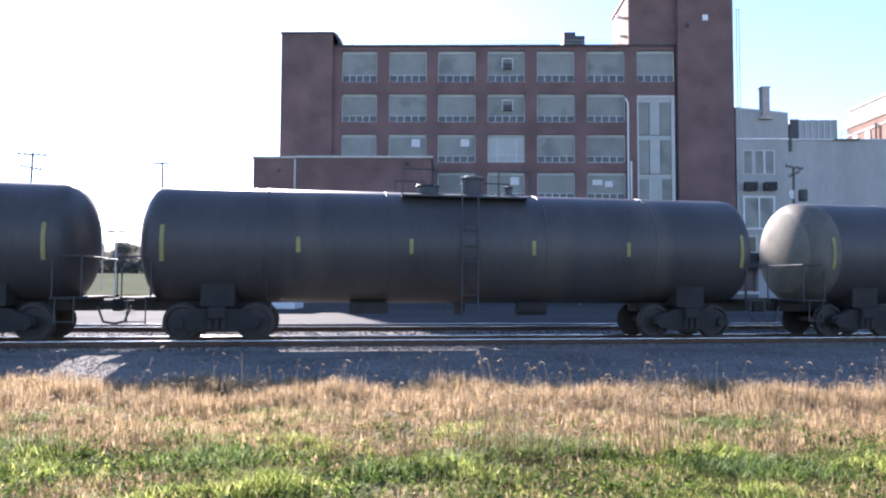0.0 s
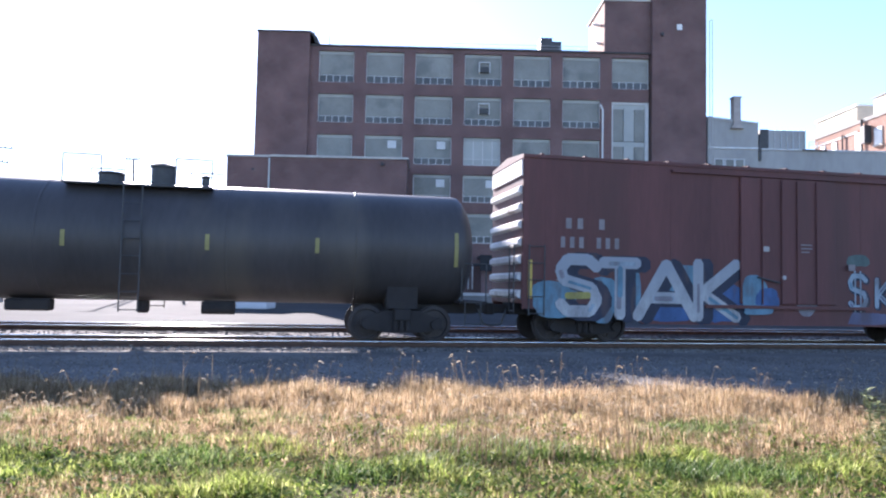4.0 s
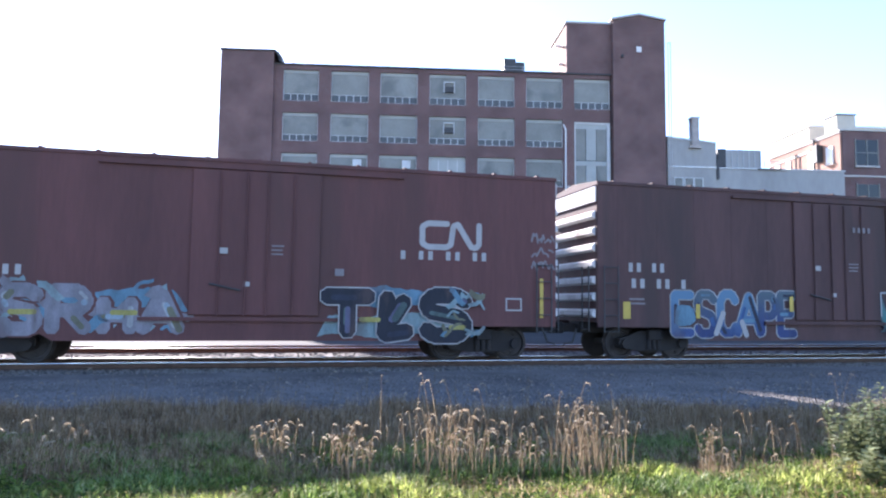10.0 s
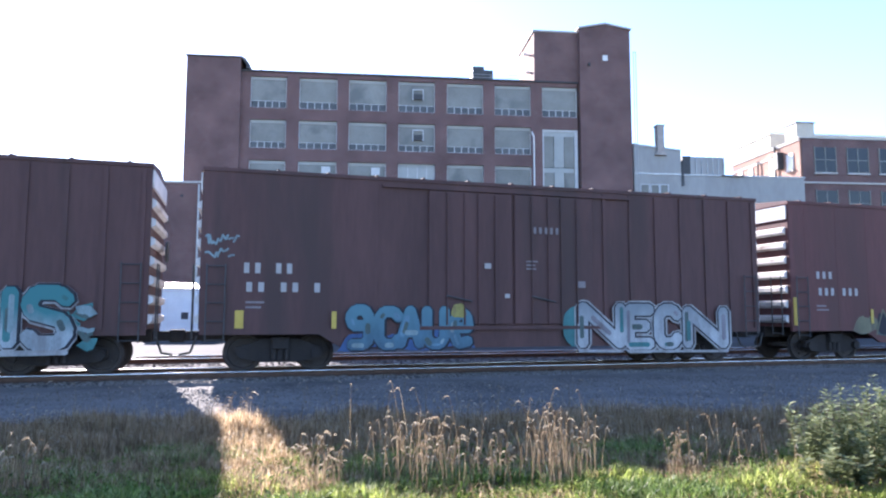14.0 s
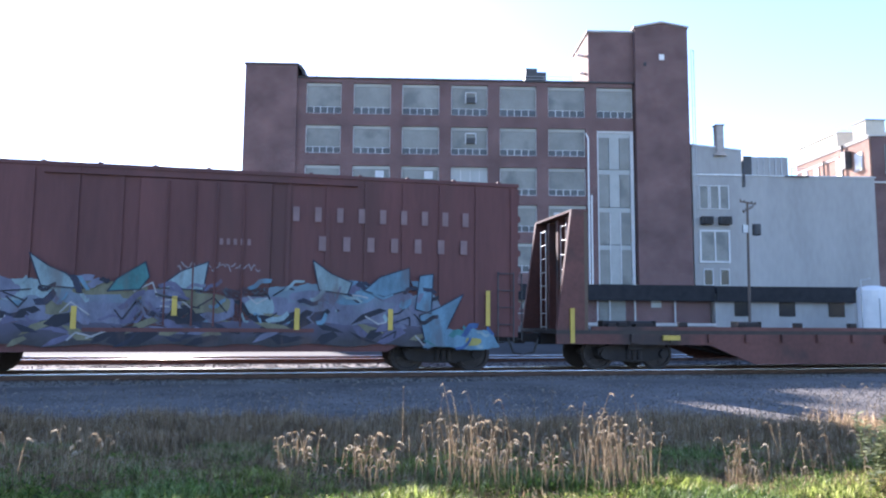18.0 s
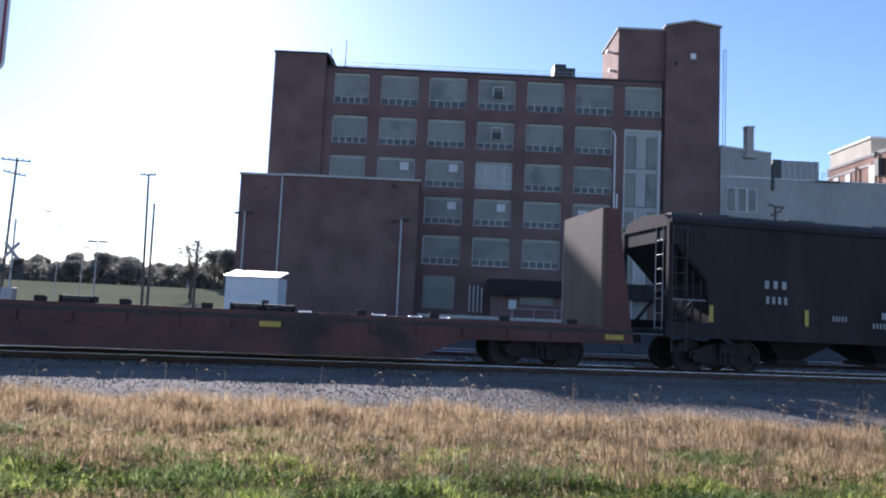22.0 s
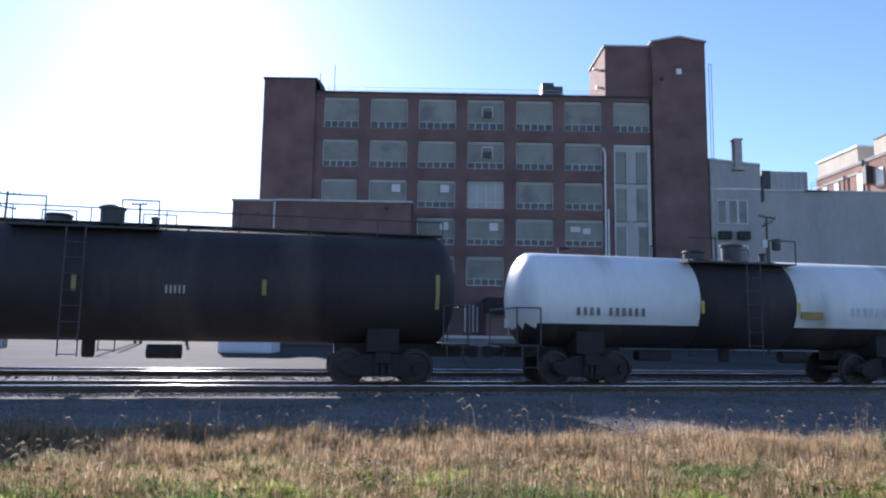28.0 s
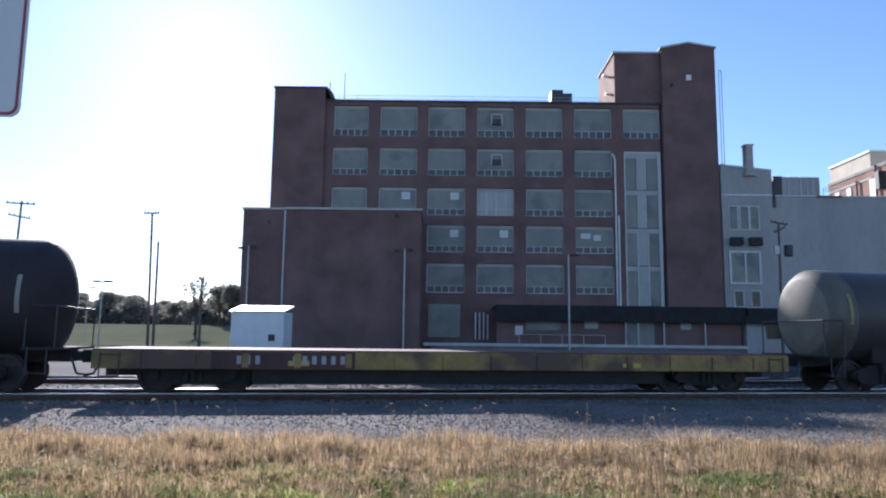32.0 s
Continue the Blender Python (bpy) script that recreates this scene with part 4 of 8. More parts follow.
def hopper(c0, c1):
    car, h = start_car("hopper_car", c0, c1, "black covered hopper car with sloping bays below", "hopper car", truck_in=2.0)
    w, top, z0 = 1.5, 4.47, 1.35
    bm = bmesh.new()
    def ring(x, base):
        return [bm.verts.new((x, y, z)) for y, z in ((-w, base), (-w - 0.05, max(2.6, base + 0.1)), (-w, 4.12), (-w * 0.7, top - 0.1), (0, top), (w * 0.7, top - 0.1), (w, 4.12), (w + 0.05, max(2.6, base + 0.1)), (w, base))]
    rs = [ring(-h + 0.12, 3.6), ring(-h + 1.2, 2.5), ring(-h + 1.3, z0), ring(h - 1.3, z0), ring(h - 1.2, 2.5), ring(h - 0.12, 3.6)]
    for a, b in zip(rs, rs[1:]):
        for i in range(9):
            j = (i + 1) % 9
            bm.faces.new((a[i], a[j], b[j], b[i]))
    bm.faces.new(rs[0]); bm.faces.new(rs[-1][::-1])
    bmesh.ops.recalc_face_normals(bm, faces=bm.faces)
    part("body", bm, hopper_black, car)
    for i in range(3):
        xc = -3.45 + i * 3.3
        bm = bmesh.new()
        a = [bm.verts.new(p) for p in ((xc - 1.6, -1.45, z0), (xc + 1.6, -1.45, z0), (xc + 1.6, 1.45, z0), (xc - 1.6, 1.45, z0))]
        b = [bm.verts.new(p) for p in ((xc - 0.35, -0.55, 0.42), (xc + 0.35, -0.55, 0.42), (xc + 0.35, 0.55, 0.42), (xc - 0.35, 0.55, 0.42))]
        for k in range(4):
            l = (k + 1) % 4
            bm.faces.new((a[l], a[k], b[k], b[l]))
        bm.faces.new(b)
        bm.faces.new(a[::-1])
        bmesh.ops.recalc_face_normals(bm, faces=bm.faces)
        bay = part("discharge_bay", bm, hopper_black, car)
        part("gate", boxes((xc - 0.5, xc + 0.5, -0.65, 0.65, 0.3, 0.42)), truck_metal, bay)
    part("side_sill", boxes((-h, h, -w - 0.06, -w + 0.1, 0.98, 1.4), (-h, h, w - 0.1, w + 0.06, 0.98, 1.4)), hopper_black, car)
    part("top_chord", boxes((-h + 0.1, h - 0.1, -w - 0.06, -w + 0.02, 4.08, 4.22), (-h + 0.1, h - 0.1, w - 0.02, w + 0.06, 4.08, 4.22)), hopper_black, car)
    part("roof_walk", boxes((-h + 0.5, h - 0.5, -0.8, -0.4, top - 0.05, top + 0.02)), dark_metal, car)
    for i in range(5):
        x = -h + 2.2 + i * (2 * h - 4.4) / 4
        part("roof_hatch", boxes((x - 0.45, x + 0.45, -0.3, 0.3, top - 0.02, top + 0.14)), dark_metal, car)
    for s in (-1, 1):
        x = s * h
        part("end_platform", boxes((*sorted((x, x - s * 1.9)), -1.45, 1.45, 1.05, 1.15)), truck_metal, car)
        part("end_post", boxes(*[(*sorted((x - s * 0.08, x - s * 0.2)), y - 0.07, y + 0.07, 1.15, 4.12) for y in (-1.4, 1.4)], (*sorted((x - s * 0.08, x - s * 0.2)), -1.4, 1.4, 4.02, 4.12)), hopper_black, car)
        ladder(car, x - s * 0.1, -0.9, 1.15, 4.1, along_x=False, material=metal_grey)
        ladder(car, x - s * 0.35, -1.58, 0.6, 4.0, material=dark_metal)
        for y in (-1.2, 1.2):
            part("end_brace", rods(((x - s * 0.3, y, 1.15), (x - s * 1.3, y, 2.4)), r=0.05), hopper_black, car)
        for u, zt in ((0.32, 3.35), (0.58, 3.1), (0.84, 2.82), (1.08, 2.58)):
            part("end_strut", rods(((x - s * u, -1.4, 1.15), (x - s * u, -1.4, zt)), r=0.035), hopper_black, car)
        part("end_rail", rods(((x - s * 0.1, -1.45, 2.0), (x - s * 1.2, -1.45, 2.0)), r=0.02), metal_grey, car)
        coupler(car, x, s)
    part("brake_cylinder", rods(((-h + 0.9, -0.4, 1.4), (-h + 1.4, -0.4, 1.4)), r=0.18, n=12), truck_metal, car)
    stripes(car, [-6.62, -3.7, -0.12, 1.68, 5.2], -w - 0.07, 1.43, 1.88, 0.12)
    return car, h, w


HOPPER = hopper(244.15, 260.0)


def centerbeam(c0, c1):
    car, h = start_car("centerbeam_flatcar", c0, c1, "empty red centerbeam flatcar with open truss and solid ends", "flatcar", truck_in=2.3)
    top, w = 4.62, 1.45
    part("deck", boxes((-h, h, -w, w, 1.0, 1.1)), beam_red, car)
    for s in (-1, 1):
        bm = bmesh.new()
        prism(bm, [(-h, 1.0), (-h, 0.8), (-h + 3.4, 0.75), (-h + 4.4, 0.5), (h - 4.4, 0.5), (h - 3.4, 0.75), (h, 0.8), (h, 1.0)], *sorted((s * w, s * (w - 0.08))))
        part("side_sill", bm, beam_red, car)
    part("centre_sill", boxes((-h, h, -0.25, 0.25, 0.55, 1.0)), truck_metal, car)
    part("top_chord", boxes((-h + 0.6, h - 0.6, -0.28, 0.28, top - 0.25, top)), beam_red, car)
    n = 18
    xs = [-10.45 + i * 1.225 for i in range(n)]
    for i, x in enumerate(xs):
        bm = boxes((x - 0.07, x + 0.07, -0.13, 0.13, 1.5, top - 0.25))
        box(bm, x - 0.2, x + 0.2, -0.5, 0.5, 1.1, 1.22)
        part("post", bm, beam_red, car)
        bm = bmesh.new()
        prism(bm, [(x - 0.2, 1.22), (x + 0.2, 1.22), (x + 0.09, 1.9), (x - 0.09, 1.9)], -0.14, 0.14)
        part("gusset", bm, beam_red, car)
        bm = bmesh.new()
        prism(bm, [(x - 0.07, top - 0.6), (x + 0.07, top - 0.6), (x + 0.2, top - 0.25), (x - 0.2, top - 0.25)], -0.135, 0.135)
        part("gusset", bm, beam_red, car)
    lo, hi = 1.35, top - 0.45
    for i in range(0, 6, 2):
        part("diagonal", rods(((xs[1 + i], 0, lo), (xs[3 + i], 0, hi)), r=0.05), beam_red, car)
        part("diagonal", rods(((xs[16 - i], 0, lo), (xs[14 - i], 0, hi)), r=0.05), beam_red, car)
    part("diagonal", rods(((xs[7], 0.03, lo), (xs[9], 0.03, hi)), r=0.05), beam_red, car)
    part("diagonal", rods(((xs[10], -0.03, lo), (xs[8], -0.03, hi)), r=0.05), beam_red, car)
    for s in (-1, 1):
        x = s * h
        part("end_wall", boxes((*sorted((x - s * 0.5, x - s * 0.62)), -w, w, 1.1, top - 0.1)), beam_red, car)
        for y in (-w + 0.05, w - 0.05):
            bm = bmesh.new()
            pts = [(x - s * 0.5, 1.1), (x - s * 0.5, top - 0.1), (x - s * 0.62, top - 0.1), (x - s * 0.98, top - 0.35), (x - s * 0.92, 1.1)]
            prism(bm, pts if s < 0 else pts[::-1], y - 0.05, y + 0.05)
            part("end_cheek", bm, beam_red, car)
        part("end_post", boxes(*[(*sorted((x - s * 0.5, x - s * 0.36)), y - 0.06, y + 0.06, 1.1, top - 0.1) for y in (-1.3, -0.45, 0.45, 1.3)]), beam_red, car)
        ladder(car, x - s * 0.3, -0.9, 1.1, top - 0.2, along_x=False, material=metal_grey)
        ladder(car, x - s * 0.3, 0.9, 1.1, top - 0.2, along_x=False, material=metal_grey)
        coupler(car, x, s)
        stripes(car, [x - s * 0.72], -w - 0.003, 1.45, 2.3, 0.12)
    for i in range(12):
        x = -h + 2.6 + i * (2 * h - 5.2) / 11
        part("strap_winch", bevelled(boxes((x - 0.16, x + 0.16, -w - 0.14, -w - 0.003, 0.78, 0.98)), 0.02), flat_brown, car)
    for x in (-7.5, -2.5, 2.5, 7.5):
        part("reflective_stripe", boxes((x - 0.3, x + 0.3, -w - 0.012, -w - 0.004, 0.84, 0.95)), yellow, car)
    return car, h


centerbeam(260.9, 283.8)

car, h, r, zc = tank(284.95, 303.5, tank_black, "black railway tank car with white lettering bars", r=1.46, zc=2.5)
tank_stripes(car, h, r, zc, (-4.5, 0.0, 4.3))
TANK_E = (car, h, r, zc)
for i in range(11):
    x = -h + 0.4 + i * (2 * h - 0.8) / 10
    part("walkway_post", rods(((x, -0.55, zc + r - 0.15), (x, -0.55, zc + r + 0.36)), r=0.018), dark_metal, car)
part("walkway_rail", rods(((-h + 0.4, -0.55, zc + r + 0.36), (h - 0.4, -0.55, zc + r + 0.36)), r=0.018), dark_metal, car)
part("walkway", boxes((-h + 0.4, h - 0.4, -0.5, -0.1, zc + r + 0.0, zc + r + 0.03)), dark_metal, car)
hw = (318.4 - 305.1) / 2
car, h, r, zc = tank(305.1, 318.4, tank_black, "white tank car with a black middle band and black underside", r=1.33, zc=2.32, low=True,
                     bands=[(-hw, -1.5, tank_white), (-1.5, 1.5, tank_black), (1.5, hw, tank_white)])
TANK_W = (car, h, r, zc)
car, h, r, zc = tank(319.95, 336.6, tank_black, "black railway tank car with worn and yellow reflective stripes", r=1.5, zc=2.24)
tank_stripes(car, h, r, zc, (-4.55, -1.5, 2.1, 4.35), 2.12, 2.5, (3,))
TANK_F = (car, h, r, zc)


def plain_flat(c0, c1):
    car, h = start_car("flatcar", c0, c1, "empty yellow-brown flatcar with a low steel deck", "flatcar", truck_in=2.2)
    part("deck", boxes((-h, h, -1.45, 1.45, 1.0, 1.08)), flat_brown, car)
    for s in (-1, 1):
        part("side_sill", boxes((-h, h, *sorted((s * 1.5, s * 1.4)), 0.62, 1.05)), flat_yellow, car)
    part("centre_sill", boxes((-h + 3.6, h - 3.6, -1.3, -1.2, 0.28, 0.62), (-h, h, -0.3, 0.3, 0.4, 1.0)), truck_metal, car)
    for s in (-1, 1):
        part("end_sill", boxes((*sorted((s * h, s * (h - 0.25))), -1.4, 1.4, 0.7, 1.0)), flat_yellow, car)
        coupler(car, s * h, s)
        ladder(car, s * (h - 0.4), -1.54, 0.4, 1.0, material=dark_metal)
    part("dark_panel", boxes((-6.3, -2.9, -1.507, -1.502, 0.63, 1.04)), box_brown, car)
    for x in (-h + 4.7, h - 4.6):
        part("reflective_stripe", boxes((x - 0.25, x + 0.25, -1.515, -1.509, 0.70, 0.82)), yellow, car)
    for i in range(14):
        x = -h + 1.0 + i * (2 * h - 2.0) / 13
        part("stake_pocket", boxes((x - 0.08, x + 0.08, -1.56, -1.51, 0.66, 1.0)), flat_yellow, car)
    return car, h


FLAT_G = plain_flat(337.6, 355.5)
car, h, r, zc = tank(356.9, 373.5, tank_dark, "dark grey railway tank car with a dusty rounded end", r=1.42, zc=2.2, heads=dusty)
tank_stripes(car, h, r, zc)



# ---- sleepers, stones and plants ----
tie_mesh = bpy.data.meshes.new("tie")
_bm = bevelled(boxes((-0.115, 0.115, -1.28, 1.28, -0.34, -0.165)), 0.012)
_bm.to_mesh(tie_mesh)
_bm.free()
tie_mesh.materials.append(tie_wood)
rng = random.Random(5)
for line in (near_track, far_track):
    for i in range(-70, 71):
        ob = new("tie", tie_mesh)
        ob.parent = line
        ob.matrix_basis = pose(i * 0.53 + rng.uniform(-0.03, 0.03), rng.uniform(-0.04, 0.04), rng.uniform(-0.005, 0.008), 0, 0, rng.uniform(-1.5, 1.5))


def island_mat(name, cols, rough=0.8, glow=0.0, clump=0.0):
    """Colour picked at random for each loose piece; glow: the share of light let through; clump: how far tufts differ."""
    m = bpy.data.materials.new(name)
    m.use_nodes = True
    nt, nd = m.node_tree, m.node_tree.nodes
    b = nd["Principled BSDF"]
    b.inputs["Roughness"].default_value = rough
    b.inputs["Specular IOR Level"].default_value = 0.15
    g = nd.new("ShaderNodeNewGeometry")
    r = nd.new("ShaderNodeValToRGB")
    r.color_ramp.interpolation = "LINEAR"
    el = r.color_ramp.elements
    for i, c in enumerate(cols):
        e = el[i] if i < 2 else el.new(0.5)
        e.color = (*c, 1)
    ps = [i / (len(cols) - 1) for i in range(len(cols))]
    for i, c in enumerate(cols):
        el[i].position, el[i].color = ps[i], (*c, 1)
    nt.links.new(g.outputs["Random Per Island"], r.inputs[0])
    colour = r.outputs[0]
    if clump:
        tc, mp, nz, mr, sc = [nd.new("ShaderNode" + k) for k in ("TexCoord", "Mapping", "TexNoise", "MapRange", "VectorMath")]
        mp.inputs["Scale"].default_value = (1, 0.45, 0.22)
        nz.inputs["Scale"].default_value, nz.inputs["Detail"].default_value, nz.inputs["Roughness"].default_value = 15.0, 3.0, 0.65
        mr.inputs["From Min"].default_value, mr.inputs["From Max"].default_value = 0.36, 0.64
        mr.inputs["To Min"].default_value, mr.inputs["To Max"].default_value = 1 - clump, 1 + clump
        sc.operation = "SCALE"
        nt.links.new(tc.outputs["Object"], mp.inputs[0]); nt.links.new(mp.outputs[0], nz.inputs["Vector"])
        nt.links.new(nz.outputs[0], mr.inputs["Value"])
        nt.links.new(colour, sc.inputs[0]); nt.links.new(mr.outputs[0], sc.inputs["Scale"])
        colour = sc.outputs[0]
    nt.links.new(colour, b.inputs["Base Color"])
    if glow:
        tr = nd.new("ShaderNodeBsdfTranslucent")
        nt.links.new(colour, tr.inputs["Color"])
        mx = nd.new("ShaderNodeMixShader")
        mx.inputs[0].default_value = glow
        nt.links.new(b.outputs[0], mx.inputs[1])
        nt.links.new(tr.outputs[0], mx.inputs[2])
        nt.links.new(mx.outputs[0], nd["Material Output"].inputs["Surface"])
    return m


def mesh_of(name, verts, faces, material, label, category, kind="stuff", parent=None):
    me = bpy.data.meshes.new(name)
    me.from_pydata(verts.tolist() if hasattr(verts, "tolist") else verts, [], faces.tolist() if hasattr(faces, "tolist") else faces)
    me.materials.append(material)
    ob = new(name, me)
    ob.parent = parent
    return tagged(ob, label, category, kind=kind)


npr = np.random.RandomState(11)


def blades(n, place, height, width, lean, seg=2):
    """Verts and faces of n bent, tapering blades; place gives their feet."""
    x, y = place(n)
    h = height(n, x, y)
    a = npr.uniform(0, 2 * np.pi, n)
    l = npr.uniform(0.1, 1.0, n) * lean * h
    dx, dy = np.cos(a), np.sin(a)
    wx, wy = -dy * width, dx * width
    z = GRADE * x - 0.01
    rows = []
    for k in range(seg):
        f = k / seg
        w = (1 - 0.55 * f) * 0.5
        cx, cy, cz = x + dx * l * f * f, y + dy * l * f * f, z + h * f
        rows.append((cx - wx * w, cy - wy * w, cz))
        rows.append((cx + wx * w, cy + wy * w, cz))
    rows.append((x + dx * l, y + dy * l, z + h * (1 - 0.15 * lean)))
    v = np.stack([np.stack(r, 1) for r in rows], 1).reshape(-1, 3)
    m = 2 * seg + 1
    base = (np.arange(n) * m)[:, None]
    faces = []
    for k in range(seg - 1):
        o = 2 * k
        faces += [(o, o + 1, o + 3), (o, o + 3, o + 2)]
    o = 2 * (seg - 1)
    faces.append((o, o + 1, o + 2))
    f = (base[:, None, :] + np.array(faces)[None]).reshape(-1, 3)
    return v, f


def patch(y0, y1, power=1.0, thin=None):
    def place(n):
        y = y0 + (y1 - y0) * npr.uniform(0, 1, n * 2) ** power
        x = npr.uniform(-1, 1, n * 2) * 10.5
        if thin is not None:
            keep = npr.uniform(0, 1, n * 2) < thin(x, y)
            x, y = x[keep], y[keep]
        while len(x) < n:
            x, y = np.concatenate([x, x]), np.concatenate([y, y])
        return x[:n] + npr.uniform(-0.02, 0.02, n), y[:n] + npr.uniform(-0.02, 0.02, n)
    return place


def tufted(place, each, spread):
    """Feet gathered in tufts of a few blades."""
    def put(n):
        x, y = place(n // each + 1)
        return np.repeat(x, each)[:n] + npr.normal(0, spread, n), np.repeat(y, each)[:n] + npr.normal(0, spread, n)
    return put


def lumps(x, y, s, k=0.0):
    return 0.5 + 0.25 * np.sin(x * s + 1.3 * np.sin(y * s * 1.7 + k)) + 0.25 * np.sin(y * s * 1.3 + 2.0 * np.sin(x * s * 0.6 + k + 1))


green = island_mat("green_blades", [(0.10, 0.128, 0.03), (0.25, 0.312, 0.062), (0.40, 0.455, 0.11), (0.57, 0.555, 0.26)], 0.55, 0.75, 0.5)
straw = island_mat("straw_blades", [(0.155, 0.10, 0.05), (0.34, 0.245, 0.14), (0.58, 0.465, 0.305), (0.28, 0.17, 0.10), (0.24, 0.20, 0.088)], 0.55, 0.8, 0.55)
tuft = island_mat("tuft_blades", [(0.05, 0.09, 0.02), (0.12, 0.19, 0.04), (0.23, 0.32, 0.08), (0.40, 0.42, 0.20)], 0.45, 0.5, 0.45)
stalk = island_mat("dry_stalks", [(0.10, 0.068, 0.042), (0.19, 0.135, 0.08), (0.33, 0.25, 0.155)], 0.65, 0.35)
seed = island_mat("seed_heads", [(0.26, 0.19, 0.12), (0.38, 0.30, 0.21), (0.52, 0.45, 0.35)], 0.7, 0.45)
leafy = island_mat("weed_leaves", [(0.12, 0.15, 0.07), (0.24, 0.27, 0.13), (0.38, 0.40, 0.24)], 0.5, 0.55)


def edge(x):
    """Where the lawn gives way to dry grass, wandering a little."""
    return 7.25 + 0.35 * np.sin(x * 0.9 + 1.0) + 0.25 * np.sin(x * 2.3)


v, f = blades(200000, tufted(patch(4.3, 9.0, 0.9, lambda x, y: np.clip(1.1 - np.clip(y - edge(x) + 0.9, 0, 9) * 0.75, 0.05, 1) * (0.2 + 1.2 * lumps(x, y, 4.3))), 16, 0.04),
              lambda n, x, y: npr.uniform(0.03, 0.13, n) * (0.25 + 1.5 * lumps(x, y, 3.1) ** 2 + 0.35 * lumps(x, y, 9.0, 3.0)), 0.011, 1.2)
mesh_of("lawn_grass", v, f, green, "short bright green grass beside the railway", "grass")
v, f = blades(34000, patch(5.8, 8.7, 1.0, lambda x, y: np.clip(lumps(x, y, 2.4, 2.0) * 2.6 - 1.4, 0, 1)),
              lambda n, x, y: npr.uniform(0.08, 0.19, n), 0.013, 1.0)
mesh_of("tall_green_grass", v, f, tuft, "taller green tufts among the dry stalks", "grass")
v, f = blades(95000, patch(4.3, 8.6, 1.0, lambda x, y: np.clip(lumps(x, y, 2.2, 7.0) * 1.6 - 0.4, 0, 1)),
              lambda n, x, y: npr.uniform(0.04, 0.15, n), 0.006, 1.0)
v2, f2 = blades(40000, patch(-5.0, 4.4), lambda n, x, y: npr.uniform(0.03, 0.12, n), 0.014, 1.2)
mesh_of("lawn_grass", v2, f2, green, "thin short grass on the verge", "grass")
mesh_of("dead_blades", v, f, straw, "dead pale blades scattered through the lawn", "dry grass")
v, f = blades(230000, tufted(patch(6.6, 12.0, 0.9, lambda x, y: np.clip(0.10 + (y - edge(x) + 0.9) * 0.55, 0.06, 1) * np.clip((10.72 - 0.03 * x + 0.25 * np.sin(x * 1.7) - y) * 1.5, 0, 1) * (0.4 + 0.8 * lumps(x, y, 2.6, 4.0))), 14, 0.035),
              lambda n, x, y: npr.uniform(0.10, 0.28, n) * (0.45 + 0.6 * lumps(x, y, 3.3) + 0.45 * lumps(x, y, 17.0, 5.0)) * np.clip(0.65 + (y - 8.2) * 0.38, 0.6, 1.2), 0.007, 0.42, 2)
mesh_of("dry_grass", v, f, straw, "dense dry straw-coloured grass along the gravel", "dry grass")


def low_weeds(count):
    """Rosettes of broad leaves scattered through the lawn."""
    r = random.Random(61)
    lv, lf = [], []
    for _ in range(count):
        y = r.uniform(4.8, 8.6)
        x = r.uniform(-1, 1) * (0.75 * y + 0.6)
        size = r.uniform(0.03, 0.075)
        for _k in range(r.randint(8, 20)):
            a, up = r.uniform(0, 6.28), r.uniform(0.2, 1.3)
            q = r.uniform(0.0, 1.6) * size
            px, py, pz = x + math.cos(a) * q, y + math.sin(a) * q, GRADE * x + r.uniform(0.01, 0.07)
            ln, wd = size * r.uniform(0.6, 1.2), size * r.uniform(0.18, 0.34)
            ca, sa = math.cos(a + r.uniform(-0.6, 0.6)), math.sin(a + r.uniform(-0.6, 0.6))
            b = len(lv)
            lv += [(px, py, pz), (px + ca * ln * 0.5 - sa * wd, py + sa * ln * 0.5 + ca * wd, pz + up * ln * 0.45), (px + ca * ln, py + sa * ln, pz + up * ln * 0.6), (px + ca * ln * 0.5 + sa * wd, py + sa * ln * 0.5 - ca * wd, pz + up * ln * 0.45)]
            lf.append((b, b + 1, b + 2, b + 3))
    mesh_of("low_weeds", lv, lf, broad, "broad-leaved green weeds low in the lawn", "weeds")


broad = island_mat("broad_leaves", [(0.04, 0.075, 0.015), (0.10, 0.16, 0.03), (0.20, 0.27, 0.05), (0.30, 0.33, 0.10)], 0.75, 0.5)
low_weeds(1500)


